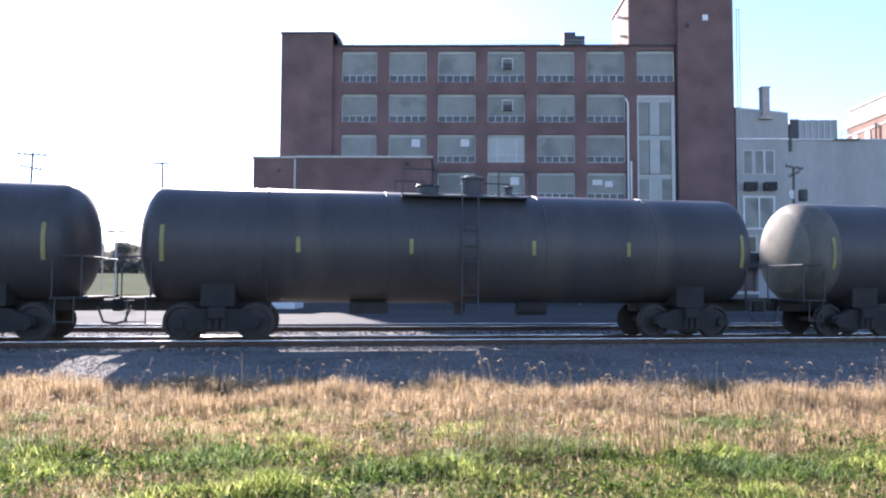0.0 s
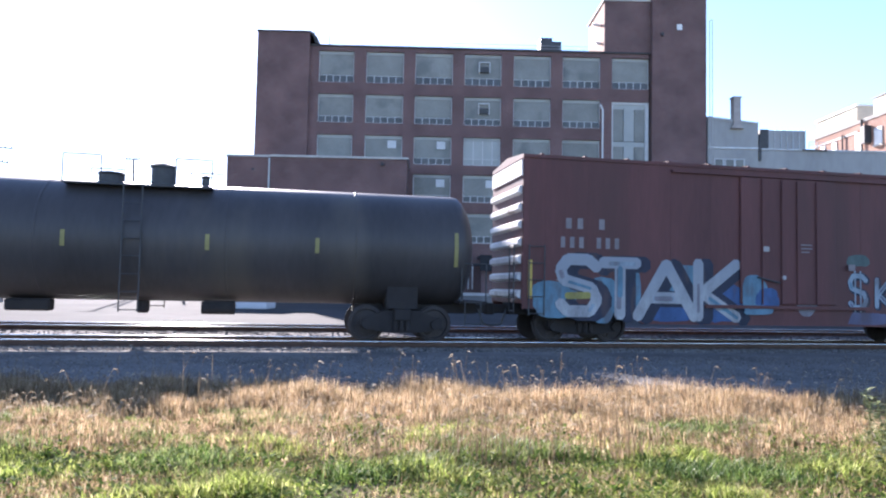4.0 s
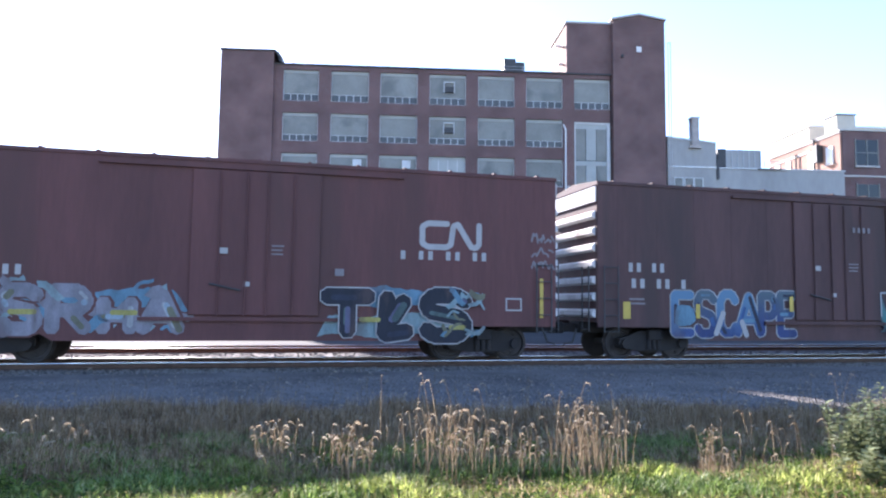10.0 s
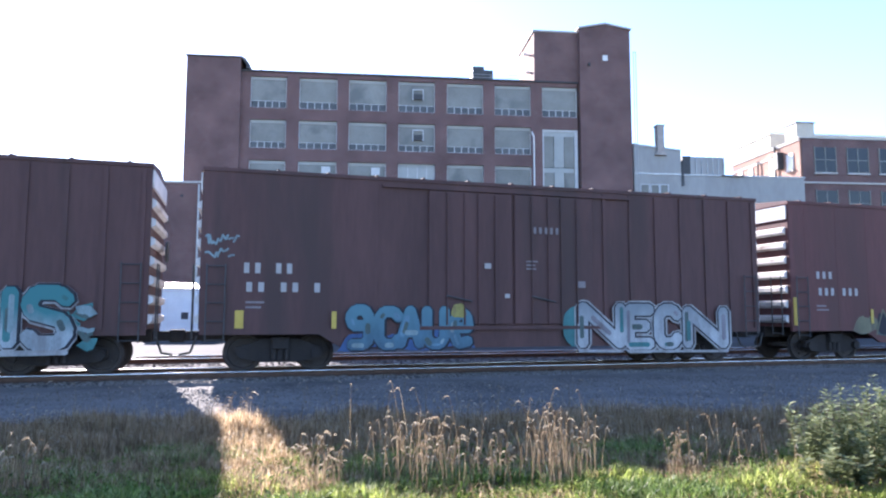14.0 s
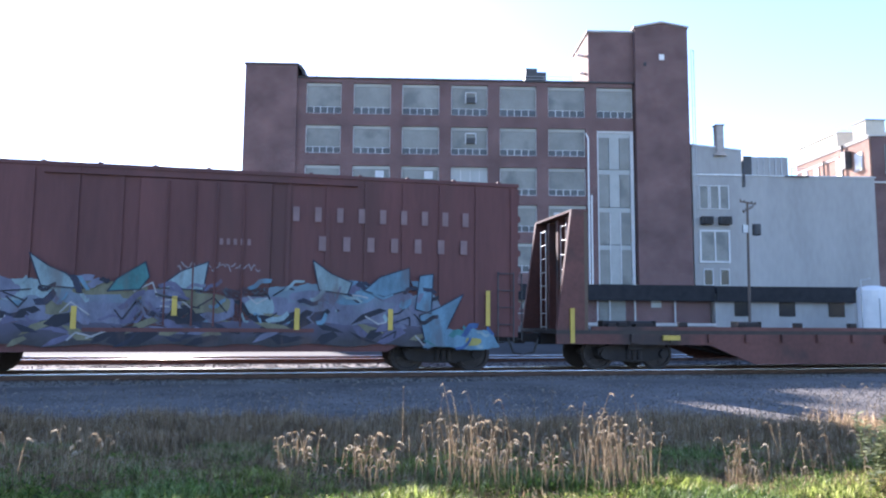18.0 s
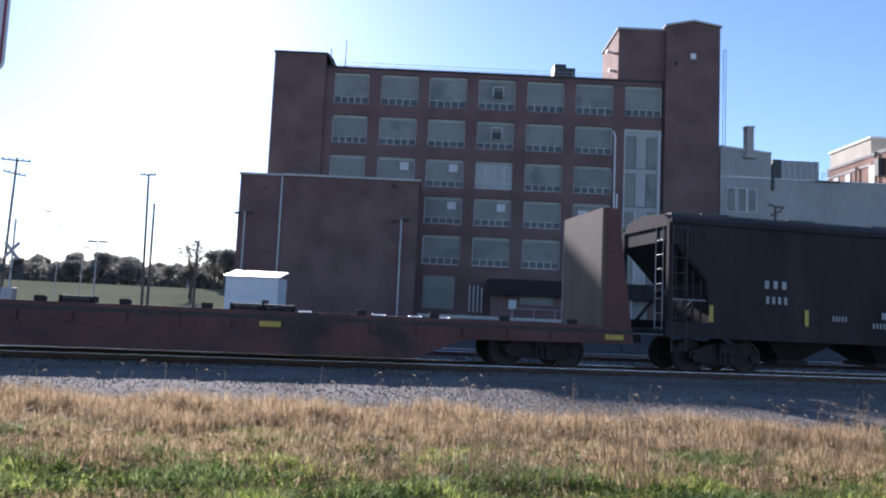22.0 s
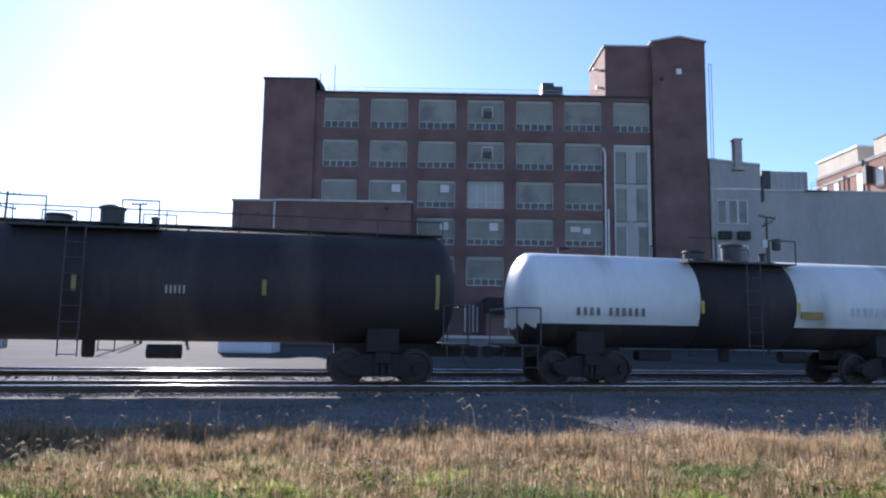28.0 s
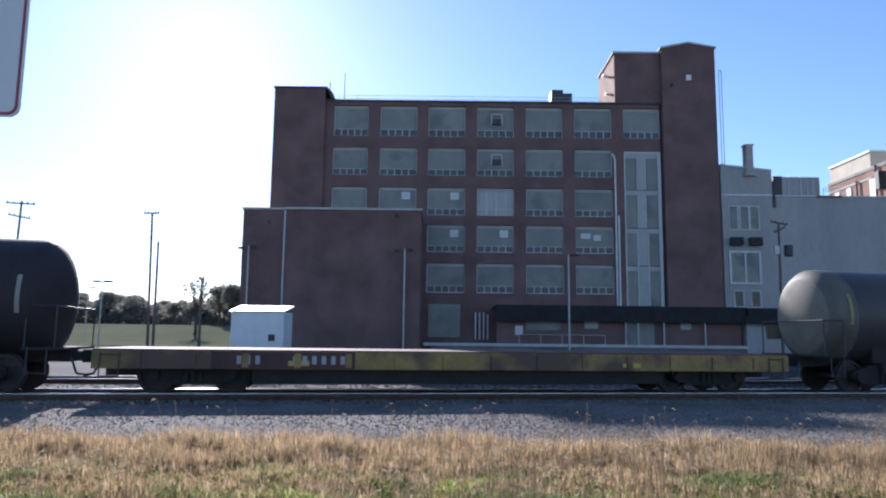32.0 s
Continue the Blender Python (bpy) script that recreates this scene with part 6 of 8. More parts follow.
# roadside sign close to the camera
sign_face = mat("sign_face", (0.66, 0.66, 0.66), 0.45, vary=0.05, scale=2)
sign_maroon = mat("sign_border", (0.26, 0.035, 0.07), 0.45, vary=0.08, scale=4)
sign_ink = mat("sign_ink", (0.05, 0.05, 0.055), 0.5, vary=0.1, scale=4)


def rounded(w, h, r, n=6):
    pts = []
    for cx, cz, a0 in ((w - r, h - r, 0), (-w + r, h - r, 90), (-w + r, -h + r, 180), (w - r, -h + r, 270)):
        for i in range(n + 1):
            a = radians(a0 + 90 * i / n)
            pts.append((cx + r * math.cos(a), cz + r * math.sin(a)))
    return pts[::-1]


def lettering(name, text, size, material, parent, m, bold=0.0, deep=0.002, label=""):
    cu = bpy.data.curves.new(name, "FONT")
    cu.body, cu.size, cu.extrude, cu.offset, cu.align_x = text, size, deep, bold, "CENTER"
    cu.resolution_u = 3
    tmp = bpy.data.objects.new(name, cu)
    scene.collection.objects.link(tmp)
    dg = bpy.context.evaluated_depsgraph_get()
    me = bpy.data.meshes.new_from_object(tmp.evaluated_get(dg))
    bpy.data.objects.remove(tmp)
    me.materials.clear()
    me.materials.append(material)
    ob = new(name, me)
    ob.parent = parent
    ob.matrix_basis = m
    if label:
        ob["label"] = label
    return ob


sg = thing("road_sign", pose(-2.213, 2.95, 0), "white roadside sign with maroon border and arrow on a steel post", "road sign")
def plate(w, h, r, y0, y1):
    bm = bmesh.new()
    prism(bm, rounded(w, h, r), y0, y1)
    bmesh.ops.translate(bm, verts=bm.verts, vec=(0.06, 0, 2.57 + 0.38))
    return bm
part("rim", plate(0.305, 0.38, 0.045, -0.010, 0.0), white_metal, sg)
part("border", plate(0.298, 0.373, 0.04, -0.0115, -0.010), sign_maroon, sg)
part("face", plate(0.286, 0.361, 0.034, -0.013, -0.0115), sign_face, sg)
lettering("word", "Enforced", 0.075, sign_ink, sg, pose(0.085, -0.0145, 2.735, 90, 0, 0) @ Matrix.Diagonal((0.86, 1.1, 1, 1)), 0.0022, 0.0008)
bm = bmesh.new(); prism(bm, [(0.03, 0.08), (0.12, 0.02), (0.10, 0.0), (0.19, -0.03), (0.17, 0.06), (0.145, 0.045), (0.055, 0.105)], -0.0145, -0.0132)
bmesh.ops.translate(bm, verts=bm.verts, vec=(0, 0, 2.89))
part("arrow", bm, mat("sign_grey", (0.28, 0.25, 0.25), 0.5, vary=0.05), sg)
part("small_print", boxes((-0.16, -0.0, -0.0145, -0.0132, 2.655, 2.685)), sign_ink, sg)
bm = bmesh.new()
a, b = [[bm.verts.new((x, y, z)) for x, y in ((-0.075, 0.05), (-0.075, 0.001), (0.035, 0.001), (0.035, 0.05), (0.025, 0.05), (0.025, 0.006), (-0.065, 0.006), (-0.065, 0.05))] for z in (-0.3, 3.3)]
for k in range(8):
    l = (k + 1) % 8
    bm.faces.new((a[k], a[l], b[l], b[k]))
bm.faces.new(a[::-1]); bm.faces.new(b)
bmesh.ops.recalc_face_normals(bm, faces=bm.faces)
part("post", bm, metal_grey, sg)


# ---- lettering and spray paint on the cars ----
def spray(name, c):
    c = tuple(0.66 * k for k in c)   # sun-faded and dusty
    return mat("paint_" + name, c, 0.7, vary=0.38, scale=2.2, stain=tuple(0.45 * k + 0.55 * g for k, g in zip(c, (0.09, 0.055, 0.05))), stain_at=0.55, stretch=(1.6, 1, 0.6))


SKY_BLUE, PALE, BLUE, TEAL = spray("sky_blue", (0.16, 0.30, 0.39)), spray("pale", (0.46, 0.46, 0.45)), spray("blue", (0.06, 0.13, 0.30)), spray("teal", (0.07, 0.25, 0.25))
ICE, INK, YELLOW_P = spray("ice", (0.30, 0.41, 0.42)), spray("ink", (0.02, 0.022, 0.035)), spray("yellow", (0.46, 0.40, 0.11))
FROST = spray("frost", (0.36, 0.44, 0.50))
FAINT = mat("faint_white", (0.21, 0.185, 0.185), 0.7, vary=0.2, scale=3)
VIOLET, MUD = spray("violet", (0.15, 0.145, 0.23)), spray("mud", (0.22, 0.21, 0.13))


def cloud(car, x0, x1, z0, z1, y, material, seed_no, rough=0.12, name="spray_paint"):
    """A wandering patch of paint with soft shoulders and a worn, uneven foot."""
    r = random.Random(seed_no)
    waves = [(r.uniform(0.5, 1.0) / k ** 0.7, k * 6.28 * (x1 - x0) / r.uniform(2.6, 4.2), r.uniform(0, 6.28)) for k in (0.5, 1, 2.1, 4.3)]
    total = sum(a for a, _, _ in waves)
    n, h = max(24, int((x1 - x0) * 11)), z1 - z0
    top, bot = [], []
    for i in range(n + 1):
        u = i / n
        q = sum(a * math.sin(f * u + p) for a, f, p in waves) / total
        shoulder_ = 1 - (1 - min(1.0, min(u, 1 - u) * (x1 - x0) / (0.5 * h))) ** 2.0
        top.append((x0 + (x1 - x0) * u, z0 + h * (0.12 + 0.88 * shoulder_) - h * rough * (0.8 - 0.8 * q + 0.25 * r.random())))
        bot.append((x0 + (x1 - x0) * u, z0 + h * rough * (0.25 + 0.25 * math.sin(waves[2][1] * u + waves[0][2]) + 0.12 * r.random())))
    bm = bmesh.new()
    a = [bm.verts.new((x, y, z)) for x, z in bot]
    b = [bm.verts.new((x, y, max(z, zb + 0.01))) for (x, z), (_, zb) in zip(top, bot)]
    for i in range(n):
        bm.faces.new((a[i], a[i + 1], b[i + 1], b[i]))
    return part(name, bm, material, car)


def strokes(car, lines, w, y, material, name="spray_paint", whole=False):
    """Brush strokes as flat bands with blunt ends, each a part of its own unless they make up one sign."""
    bm, k, ob = bmesh.new(), 0, None
    for pts in lines:
        last = None
        for (xa, za), (xb, zb) in zip(pts, pts[1:]):
            d = math.hypot(xb - xa, zb - za) or 1e-6
            ux, uz = (xb - xa) / d, (zb - za) / d
            px, pz = -uz * w / 2, ux * w / 2
            yy = y - 0.0003 * (k % 12)
            k += 1
            e = w * 0.35
            ca = last or bm.verts.new((xa, yy, za))
            cb = bm.verts.new((xb, yy, zb))
            last = cb
            low = [bm.verts.new((x, yy, z)) for x, z in ((xa - ux * e - px * 0.5, za - uz * e - pz * 0.5), (xa - px, za - pz), (xb - px, zb - pz), (xb + ux * e - px * 0.5, zb + uz * e - pz * 0.5))]
            high = [bm.verts.new((x, yy, z)) for x, z in ((xa - ux * e + px * 0.5, za - uz * e + pz * 0.5), (xa + px, za + pz), (xb + px, zb + pz), (xb + ux * e + px * 0.5, zb + uz * e + pz * 0.5))]
            bm.faces.new((low[0], low[1], ca)); bm.faces.new((low[1], low[2], cb, ca)); bm.faces.new((low[2], low[3], cb))
            bm.faces.new((ca, high[1], high[0])); bm.faces.new((ca, cb, high[2], high[1])); bm.faces.new((cb, high[3], high[2]))
            bm.faces.new((low[0], ca, high[0])); bm.faces.new((low[3], high[3], cb))
        if not whole:
            ob = part(name, bm, material, car)
            bm = bmesh.new()
    return part(name, bm, material, car) if whole else ob


def shard(car, pts, y, material):
    """One flat painted shape, fanned from its middle."""
    bm = bmesh.new()
    cx, cz = sum(p[0] for p in pts) / len(pts), sum(p[1] for p in pts) / len(pts)
    c = bm.verts.new((cx, y, cz))
    vs = [bm.verts.new((x, y, z)) for x, z in pts]
    for i in range(len(vs)):
        bm.faces.new((c, vs[i], vs[(i + 1) % len(vs)]))
    return part("painted_shape", bm, material, car)


def outline(car, pts, w_, y, material):
    """A painted line round a shape."""
    strokes(car, [[*pts, pts[0]]], w_, y, material, "painted_outline", True)


def band(bm, pts, w, y, cut=0.0):
    """A bent band of even width along pts, its corners mitred and its ends cut aslant."""
    n = len(pts)
    left, right = [], []
    for i in range(n):
        ax, az = pts[max(0, i - 1)]
        bx, bz = pts[min(n - 1, i + 1)]
        d = math.hypot(bx - ax, bz - az) or 1e-6
        nx, nz = -(bz - az) / d, (bx - ax) / d
        k = w / 2 * (1.18 if 0 < i < n - 1 else 1.0)
        sx = cut * w * (-1 if i == 0 else 1 if i == n - 1 else 0) * (bx - ax) / d
        sz = cut * w * (-1 if i == 0 else 1 if i == n - 1 else 0) * (bz - az) / d
        x, z = pts[i]
        left.append((x + nx * k + sx, z + nz * k + sz))
        right.append((x - nx * k, z - nz * k))
    a_ = [bm.verts.new((x, y, z)) for x, z in left]
    b_ = [bm.verts.new((x, y, z)) for x, z in right]
    for i in range(n - 1):
        bm.faces.new((b_[i], b_[i + 1], a_[i + 1], a_[i]))


BENDS = (((0.05, 0.0), (0.2, 0.95), (0.75, 0.8), (0.45, 0.45), (0.95, 0.02)), ((0.9, 0.95), (0.25, 0.8), (0.2, 0.2), (0.9, 0.08)), ((0.0, 0.1), (0.45, 1.0), (0.6, 0.55), (1.0, 0.0)),
         ((0.1, 0.95), (0.35, 0.1), (0.6, 0.7), (0.9, 0.05), (1.0, 0.9)), ((0.95, 0.85), (0.3, 0.95), (0.15, 0.6), (0.85, 0.42), (0.8, 0.08), (0.05, 0.12)), ((0.15, 0.0), (0.15, 0.9), (0.9, 0.1), (0.85, 1.0)),
         ((0.05, 0.75), (0.95, 0.95), (0.2, 0.1), (1.05, 0.15)))


def piece(car, x0, x1, z0, z1, y, n, seed_no, back, edge_m, fill, accents=()):
    """Interlocking bent bands with outlines and highlights; they spell nothing."""
    r = random.Random(seed_no)
    if back:
        cloud(car, x0 - 0.15, x1 + 0.15, z0 - 0.03, z1 + 0.06, y, back, seed_no, 0.16)
    n = round(n * 1.6)
    s, h = (x1 - x0) / n, z1 - z0
    last = None
    for i in range(n):
        k = r.choice([q for q in range(len(BENDS)) if q != last])
        last = k
        flip = r.random() < 0.5
        pts = []
        for u, v in BENDS[k]:
            u = 1 - u if flip else u
            pts.append((x0 + (i - 0.35 + 1.7 * u + r.uniform(-0.15, 0.15)) * s, z0 + (0.12 + 0.76 * v + r.uniform(-0.05, 0.05)) * h))
        w = min(0.42 * s, 0.26 * h) * r.uniform(0.8, 1.2) + 0.04
        lift = 0.012 * (i % 3)
        for m, ww, dy, c in ((edge_m, w + 0.09, 0.003, 0.25), (fill, w, 0.006, 0.2)):
            bm = bmesh.new()
            band(bm, pts, ww, y - dy - lift, c)
            part("painted_shape", bm, m, car)
        if accents:
            bm = bmesh.new()
            j = r.randrange(len(pts) - 1)
            band(bm, pts[j:j + 2], w * 0.55, y - 0.009 - lift)
            part("painted_shape", bm, accents[i % len(accents)], car)
        if i % 2 == 0:
            cx = x0 + (i + r.uniform(0.2, 0.8)) * s
            cz = r.choice((z0 + 0.05 * h, z1 - 0.08 * h))
            shard(car, [(cx - 0.2 * s, cz), (cx, cz + 0.16 * h), (cx + 0.3 * s, cz + 0.05 * h), (cx + 0.05 * s, cz - 0.06 * h)], y - 0.0015, accents[0] if accents else edge_m)


def bars(car, x0, x1, z0, z1, groups, y, material=None, slim=1.0):
    """Unread lettering as plain bars; groups: how many marks in each word."""
    material = material or letter_white
    n = sum(groups) + 0.9 * (len(groups) - 1)
    s = (x1 - x0) / n
    x = x0
    for g in groups:
        for i in range(g):
            part("lettering_bar", boxes((x + i * s + 0.2 * s, x + i * s + (0.2 + 0.48 * slim) * s, y - 0.004, y, z0, z1)), material, car)
        x += (g + 0.9) * s


def emblem(car, x0, x1, z0, z1, y):
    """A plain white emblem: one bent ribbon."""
    w, h, t = x1 - x0, z1 - z0, 0.15
    ribbon = ((0.44, 1.0), (0.10, 1.0), (0.0, 0.85), (0.0, 0.15), (0.10, 0.0), (0.42, 0.0), (0.50, 0.12), (0.54, 0.9), (0.62, 1.0), (0.86, 0.04), (0.94, 0.0), (1.0, 0.15), (1.0, 1.0))
    strokes(car, [[(x0 + t / 2 + u * (w - t), z0 + t / 2 + v * (h - t)) for u, v in ribbon]], t, y, letter_white, "emblem", True)


GLYPHS = {
    "A": (((0, 0), (0.5, 1), (1, 0)), ((0.22, 0.36), (0.78, 0.36))),
    "C": (((1, 0.82), (0.75, 1), (0.25, 1), (0, 0.8), (0, 0.2), (0.25, 0), (0.75, 0), (1, 0.18)),),
    "E": (((1, 1), (0, 1), (0, 0), (1, 0)), ((0, 0.52), (0.8, 0.52))),
    "H": (((0, 0), (0, 1)), ((1, 0), (1, 1)), ((0, 0.5), (1, 0.5))),
    "I": (((0.5, 0), (0.5, 1)),),
    "K": (((0, 0), (0, 1)), ((1, 1), (0.1, 0.45), (1, 0))),
    "L": (((0.1, 1), (0, 0), (0.9, 0.08)), ((0.75, 0.9), (0.3, 0.4))),
    "N": (((0, 0), (0, 1), (1, 0), (1, 1)),),
    "P": (((0, 0), (0, 1), (0.75, 1), (1, 0.8), (1, 0.6), (0.75, 0.45), (0, 0.45)),),
    "R": (((0, 0), (0, 1), (0.75, 1), (1, 0.8), (1, 0.65), (0.75, 0.48), (0, 0.48)), ((0.45, 0.48), (1, 0))),
    "S": (((1, 0.85), (0.75, 1), (0.2, 1), (0, 0.8), (0.1, 0.6), (0.85, 0.45), (1, 0.22), (0.8, 0), (0.2, 0), (0, 0.15)),),
    "T": (((0, 1), (1, 1)), ((0.5, 1), (0.5, 0))),
    "U": (((0, 1), (0, 0.2), (0.25, 0), (0.75, 0), (1, 0.2), (1, 1)),),
    "V": (((0, 1), (0.5, 0), (1, 1)),),
    "W": (((0, 1), (0.28, 0), (0.5, 0.55), (0.72, 0), (1, 1)),),
    "3": (((0, 1), (1, 1), (0.45, 0.58), (0.85, 0.5), (1, 0.25), (0.75, 0), (0.2, 0), (0, 0.12)),),
    "9": (((0.9, 0.55), (0.2, 0.55), (0.05, 0.8), (0.3, 1), (0.75, 1), (0.95, 0.8), (0.95, 0.15), (0.7, 0), (0.1, 0)),),
    "e": (((0.05, 0.5), (0.95, 0.5), (0.85, 0.85), (0.5, 1), (0.1, 0.8), (0, 0.4), (0.3, 0), (0.95, 0.08)),),
}


def fade(name, low, high, z0, z1):
    """Spray paint that blends, unevenly, from one colour below to another above."""
    low, high = tuple(0.66 * k for k in low), tuple(0.66 * k for k in high)
    m = mat("paint_" + name, low, 0.7, vary=0.4, scale=2.2, stain=tuple(0.5 * k + 0.5 * g for k, g in zip(low, (0.09, 0.055, 0.05))), stain_at=0.56, stretch=(1.6, 1, 0.6))
    nt, nd = m.node_tree, m.node_tree.nodes
    old = nd["Principled BSDF"].inputs["Base Color"].links[0].from_socket
    tc, sep, nz = nd.new("ShaderNodeTexCoord"), nd.new("ShaderNodeSeparateXYZ"), nd.new("ShaderNodeTexNoise")
    nz.inputs["Scale"].default_value, nz.inputs["Detail"].default_value = 2.2, 4.0
    nt.links.new(tc.outputs["Object"], sep.inputs[0])
    nt.links.new(tc.outputs["Object"], nz.inputs["Vector"])
    ad = nd.new("ShaderNodeMath"); ad.operation = "MULTIPLY_ADD"
    nt.links.new(nz.outputs[0], ad.inputs[0]); ad.inputs[1].default_value = 0.9 * (z1 - z0)
    nt.links.new(sep.outputs[2], ad.inputs[2])
    mr = nd.new("ShaderNodeMapRange")
    mr.inputs["From Min"].default_value, mr.inputs["From Max"].default_value = z0 + 0.45 * (z1 - z0), z1 + 0.45 * (z1 - z0)
    nt.links.new(ad.outputs[0], mr.inputs["Value"])
    mx = nd.new("ShaderNodeMix"); mx.data_type = "RGBA"
    nt.links.new(mr.outputs[0], mx.inputs["Factor"])
    nt.links.new(old, mx.inputs["A"]); mx.inputs["B"].default_value = (*high, 1)
    nt.links.new(mx.outputs["Result"], nd["Principled BSDF"].inputs["Base Color"])
    return m


def smears(car, x0, x1, z0, z1, y, mats, seed_no, count, w_=0.1):
    """Loose overlapping sweeps of a spray can."""
    r = random.Random(seed_no)
    for k in range(count):
        x, z = r.uniform(x0, x1), r.uniform(z0, z1)
        ln, up = r.uniform(0.15, 0.5), r.uniform(-0.35, 0.35)
        pts = [(x + ln * (u - 0.5), min(z1, max(z0, z + up * (u - 0.5) + 0.06 * math.sin(5 * u + k)))) for u in (0, 0.25, 0.5, 0.75, 1)]
        bm = bmesh.new()
        band(bm, [p for p in pts if x0 <= p[0] <= x1] if sum(x0 <= p[0] <= x1 for p in pts) > 1 else pts, w_ * r.uniform(0.4, 1.4), y - 0.0004 * k, 0.4)
        part("spray_stroke", bm, mats[k % len(mats)], car)


def word(car, letters, y, layers, shade=()):
    """Painted letters; letters: sign, x0, x1, z0, z1; layers, the lowest first: material, width, shift in x, shift in z."""
    inset = layers[-1][1] / 2
    for i, (m, w_, sx, sz) in enumerate(layers):
        for ch, x0, x1, z0, z1 in letters:
            ax, bx, az, bz = x0 + inset, max(x0 + inset + 0.01, x1 - inset), z0 + inset, z1 - inset
            strokes(car, [[(ax + u * (bx - ax) + sx, az + v * (bz - az) + sz) for u, v in pts] for pts in GLYPHS[ch]], w_, y - 0.006 * i, m, "painted_letter", True)
    r = random.Random(int(abs(letters[0][1]) * 1000))
    yy = y - 0.006 * len(layers) + 0.001
    for k, (ch, x0, x1, z0, z1) in enumerate(letters):
        # shading that follows parts of the strokes
        for j in range(3 if shade else 0):
            pts = r.choice(GLYPHS[ch])
            q = r.randrange(len(pts) - 1)
            (ua, va), (ub, vb) = pts[q], pts[q + 1]
            f0, f1 = r.uniform(0, 0.4), r.uniform(0.6, 1)
            ends = [(x0 + inset + (ua + (ub - ua) * f) * (x1 - x0 - 2 * inset) + 0.2 * inset * (j - 1), z0 + inset + (va + (vb - va) * f) * (z1 - z0 - 2 * inset) - 0.15 * inset) for f in (f0, f1)]
            strokes(car, [ends], layers[-1][1] * r.uniform(0.22, 0.5), yy - 0.0007 * j, shade[(k + j) % len(shade)], "letter_shade")


def blob(car, cx, cz, rx, rz, y, material, seed_no, n=22):
    """A rounded, slightly lumpy patch."""
    r = random.Random(seed_no)
    ph = r.uniform(0, 6.28)
    pts = []
    for k in range(n):
        a_ = 2 * math.pi * k / n
        q = 1 + 0.07 * math.sin(3 * a_ + ph) + r.uniform(-0.05, 0.05)
        e_ = 0.7
        ca, sa = math.cos(a_), math.sin(a_)
        pts.append((cx + rx * q * math.copysign(abs(ca) ** e_, ca), cz + rz * q * math.copysign(abs(sa) ** e_, sa)))
    return shard(car, pts, y, material)


def squiggle(car, x0, x1, z0, z1, y, w_, material, seed_no, rows=2):
    """Small unreadable pen marks: short crossing dashes."""
    r = random.Random(seed_no)
    lines = []
    for j in range(rows):
        za, zb = z0 + (z1 - z0) * j / rows, z0 + (z1 - z0) * (j + 0.75) / rows
        x = x0
        while x < x1:
            d = r.uniform(0.06, 0.13)
            lines.append([(x, r.uniform(za, zb)), (x + d * 0.6, r.uniform(za, zb)), (x + d, r.uniform(za, zb))])
            x += d * 1.1
    tagged(strokes(car, lines, w_, y, material, "pen_mark", True), kind="stuff")


def stencils(car, y, seed_no):
    """Small stencilled data panels and placards round the door."""
    r = random.Random(seed_no)
    for x, z, wd in ((-0.75, 2.62, 0.18), (-0.2, 1.85, 0.14), (2.0, 2.15, 0.22)):
        part("placard", boxes((x - wd / 2, x + wd / 2, y - 0.006, y, z, z + wd * 0.8)), FAINT if x > 1 else letter_white, car)
    for k in range(3):
        part("stencil_line", boxes((0.35, 0.35 + r.uniform(0.25, 0.38), y - 0.004, y, 2.62 + k * 0.1, 2.66 + k * 0.1)), FAINT, car)
    for k in range(2):
        part("stencil_line", boxes((-6.9, -6.9 + r.uniform(0.35, 0.5), y + 0.1, y + 0.104, 1.55 + k * 0.12, 1.6 + k * 0.12)), FAINT, car)


OLIVE, LILAC, DULL_TEAL = spray("olive", (0.17, 0.19, 0.09)), spray("lilac", (0.30, 0.28, 0.31)), spray("dull_teal", (0.10, 0.15, 0.14))
DEEP = spray("deep_blue", (0.03, 0.036, 0.065))
STAK_FILL = fade("stak", (0.50, 0.50, 0.50), (0.40, 0.43, 0.47), 1.0, 2.2)
F, R = -0.006, -0.01   # paint on a smooth side, paint over panel seams
RIB = -0.05            # paint over the raised posts

car, h, w = BOX["a"]
y = -w + F
for k, (cx, cz, rx, rz, m) in enumerate(((-6.95, 1.2, 0.62, 0.5, SKY_BLUE), (-5.55, 1.2, 0.35, 0.62, SKY_BLUE), (-4.75, 1.35, 0.28, 0.6, SKY_BLUE), (-3.1, 1.5, 0.6, 0.7, SKY_BLUE), (-3.6, 0.85, 0.6, 0.24, BLUE), (-1.95, 1.15, 0.6, 0.55, BLUE))):
    blob(car, cx, cz, rx, rz, y - 0.0006 * k, m, 200 + k)
for k, (cx, cz, rx, rz, m) in enumerate(((-1.1, 1.45, 0.4, 0.5, SKY_BLUE), (-0.7, 1.3, 0.36, 0.28, BLUE), (-1.0, 0.98, 0.45, 0.14, SKY_BLUE))):
    blob(car, cx, cz, rx, rz, y - 0.07 - 0.0006 * k, m, 210 + k)
word(car, (("S", -6.95, -5.6, 0.72, 2.4), ("T", -5.75, -4.45, 0.62, 2.34), ("A", -4.75, -2.75, 0.6, 2.34), ("K", -2.95, -1.46, 0.6, 2.4)), y - 0.008, ((DEEP, 0.44, 0.24, -0.03), (STAK_FILL, 0.31, 0, 0)), (FROST, LILAC, SKY_BLUE))
strokes(car, [[(-6.6, 1.28), (-6.0, 1.3)]], 0.18, y - 0.022, YELLOW_P)
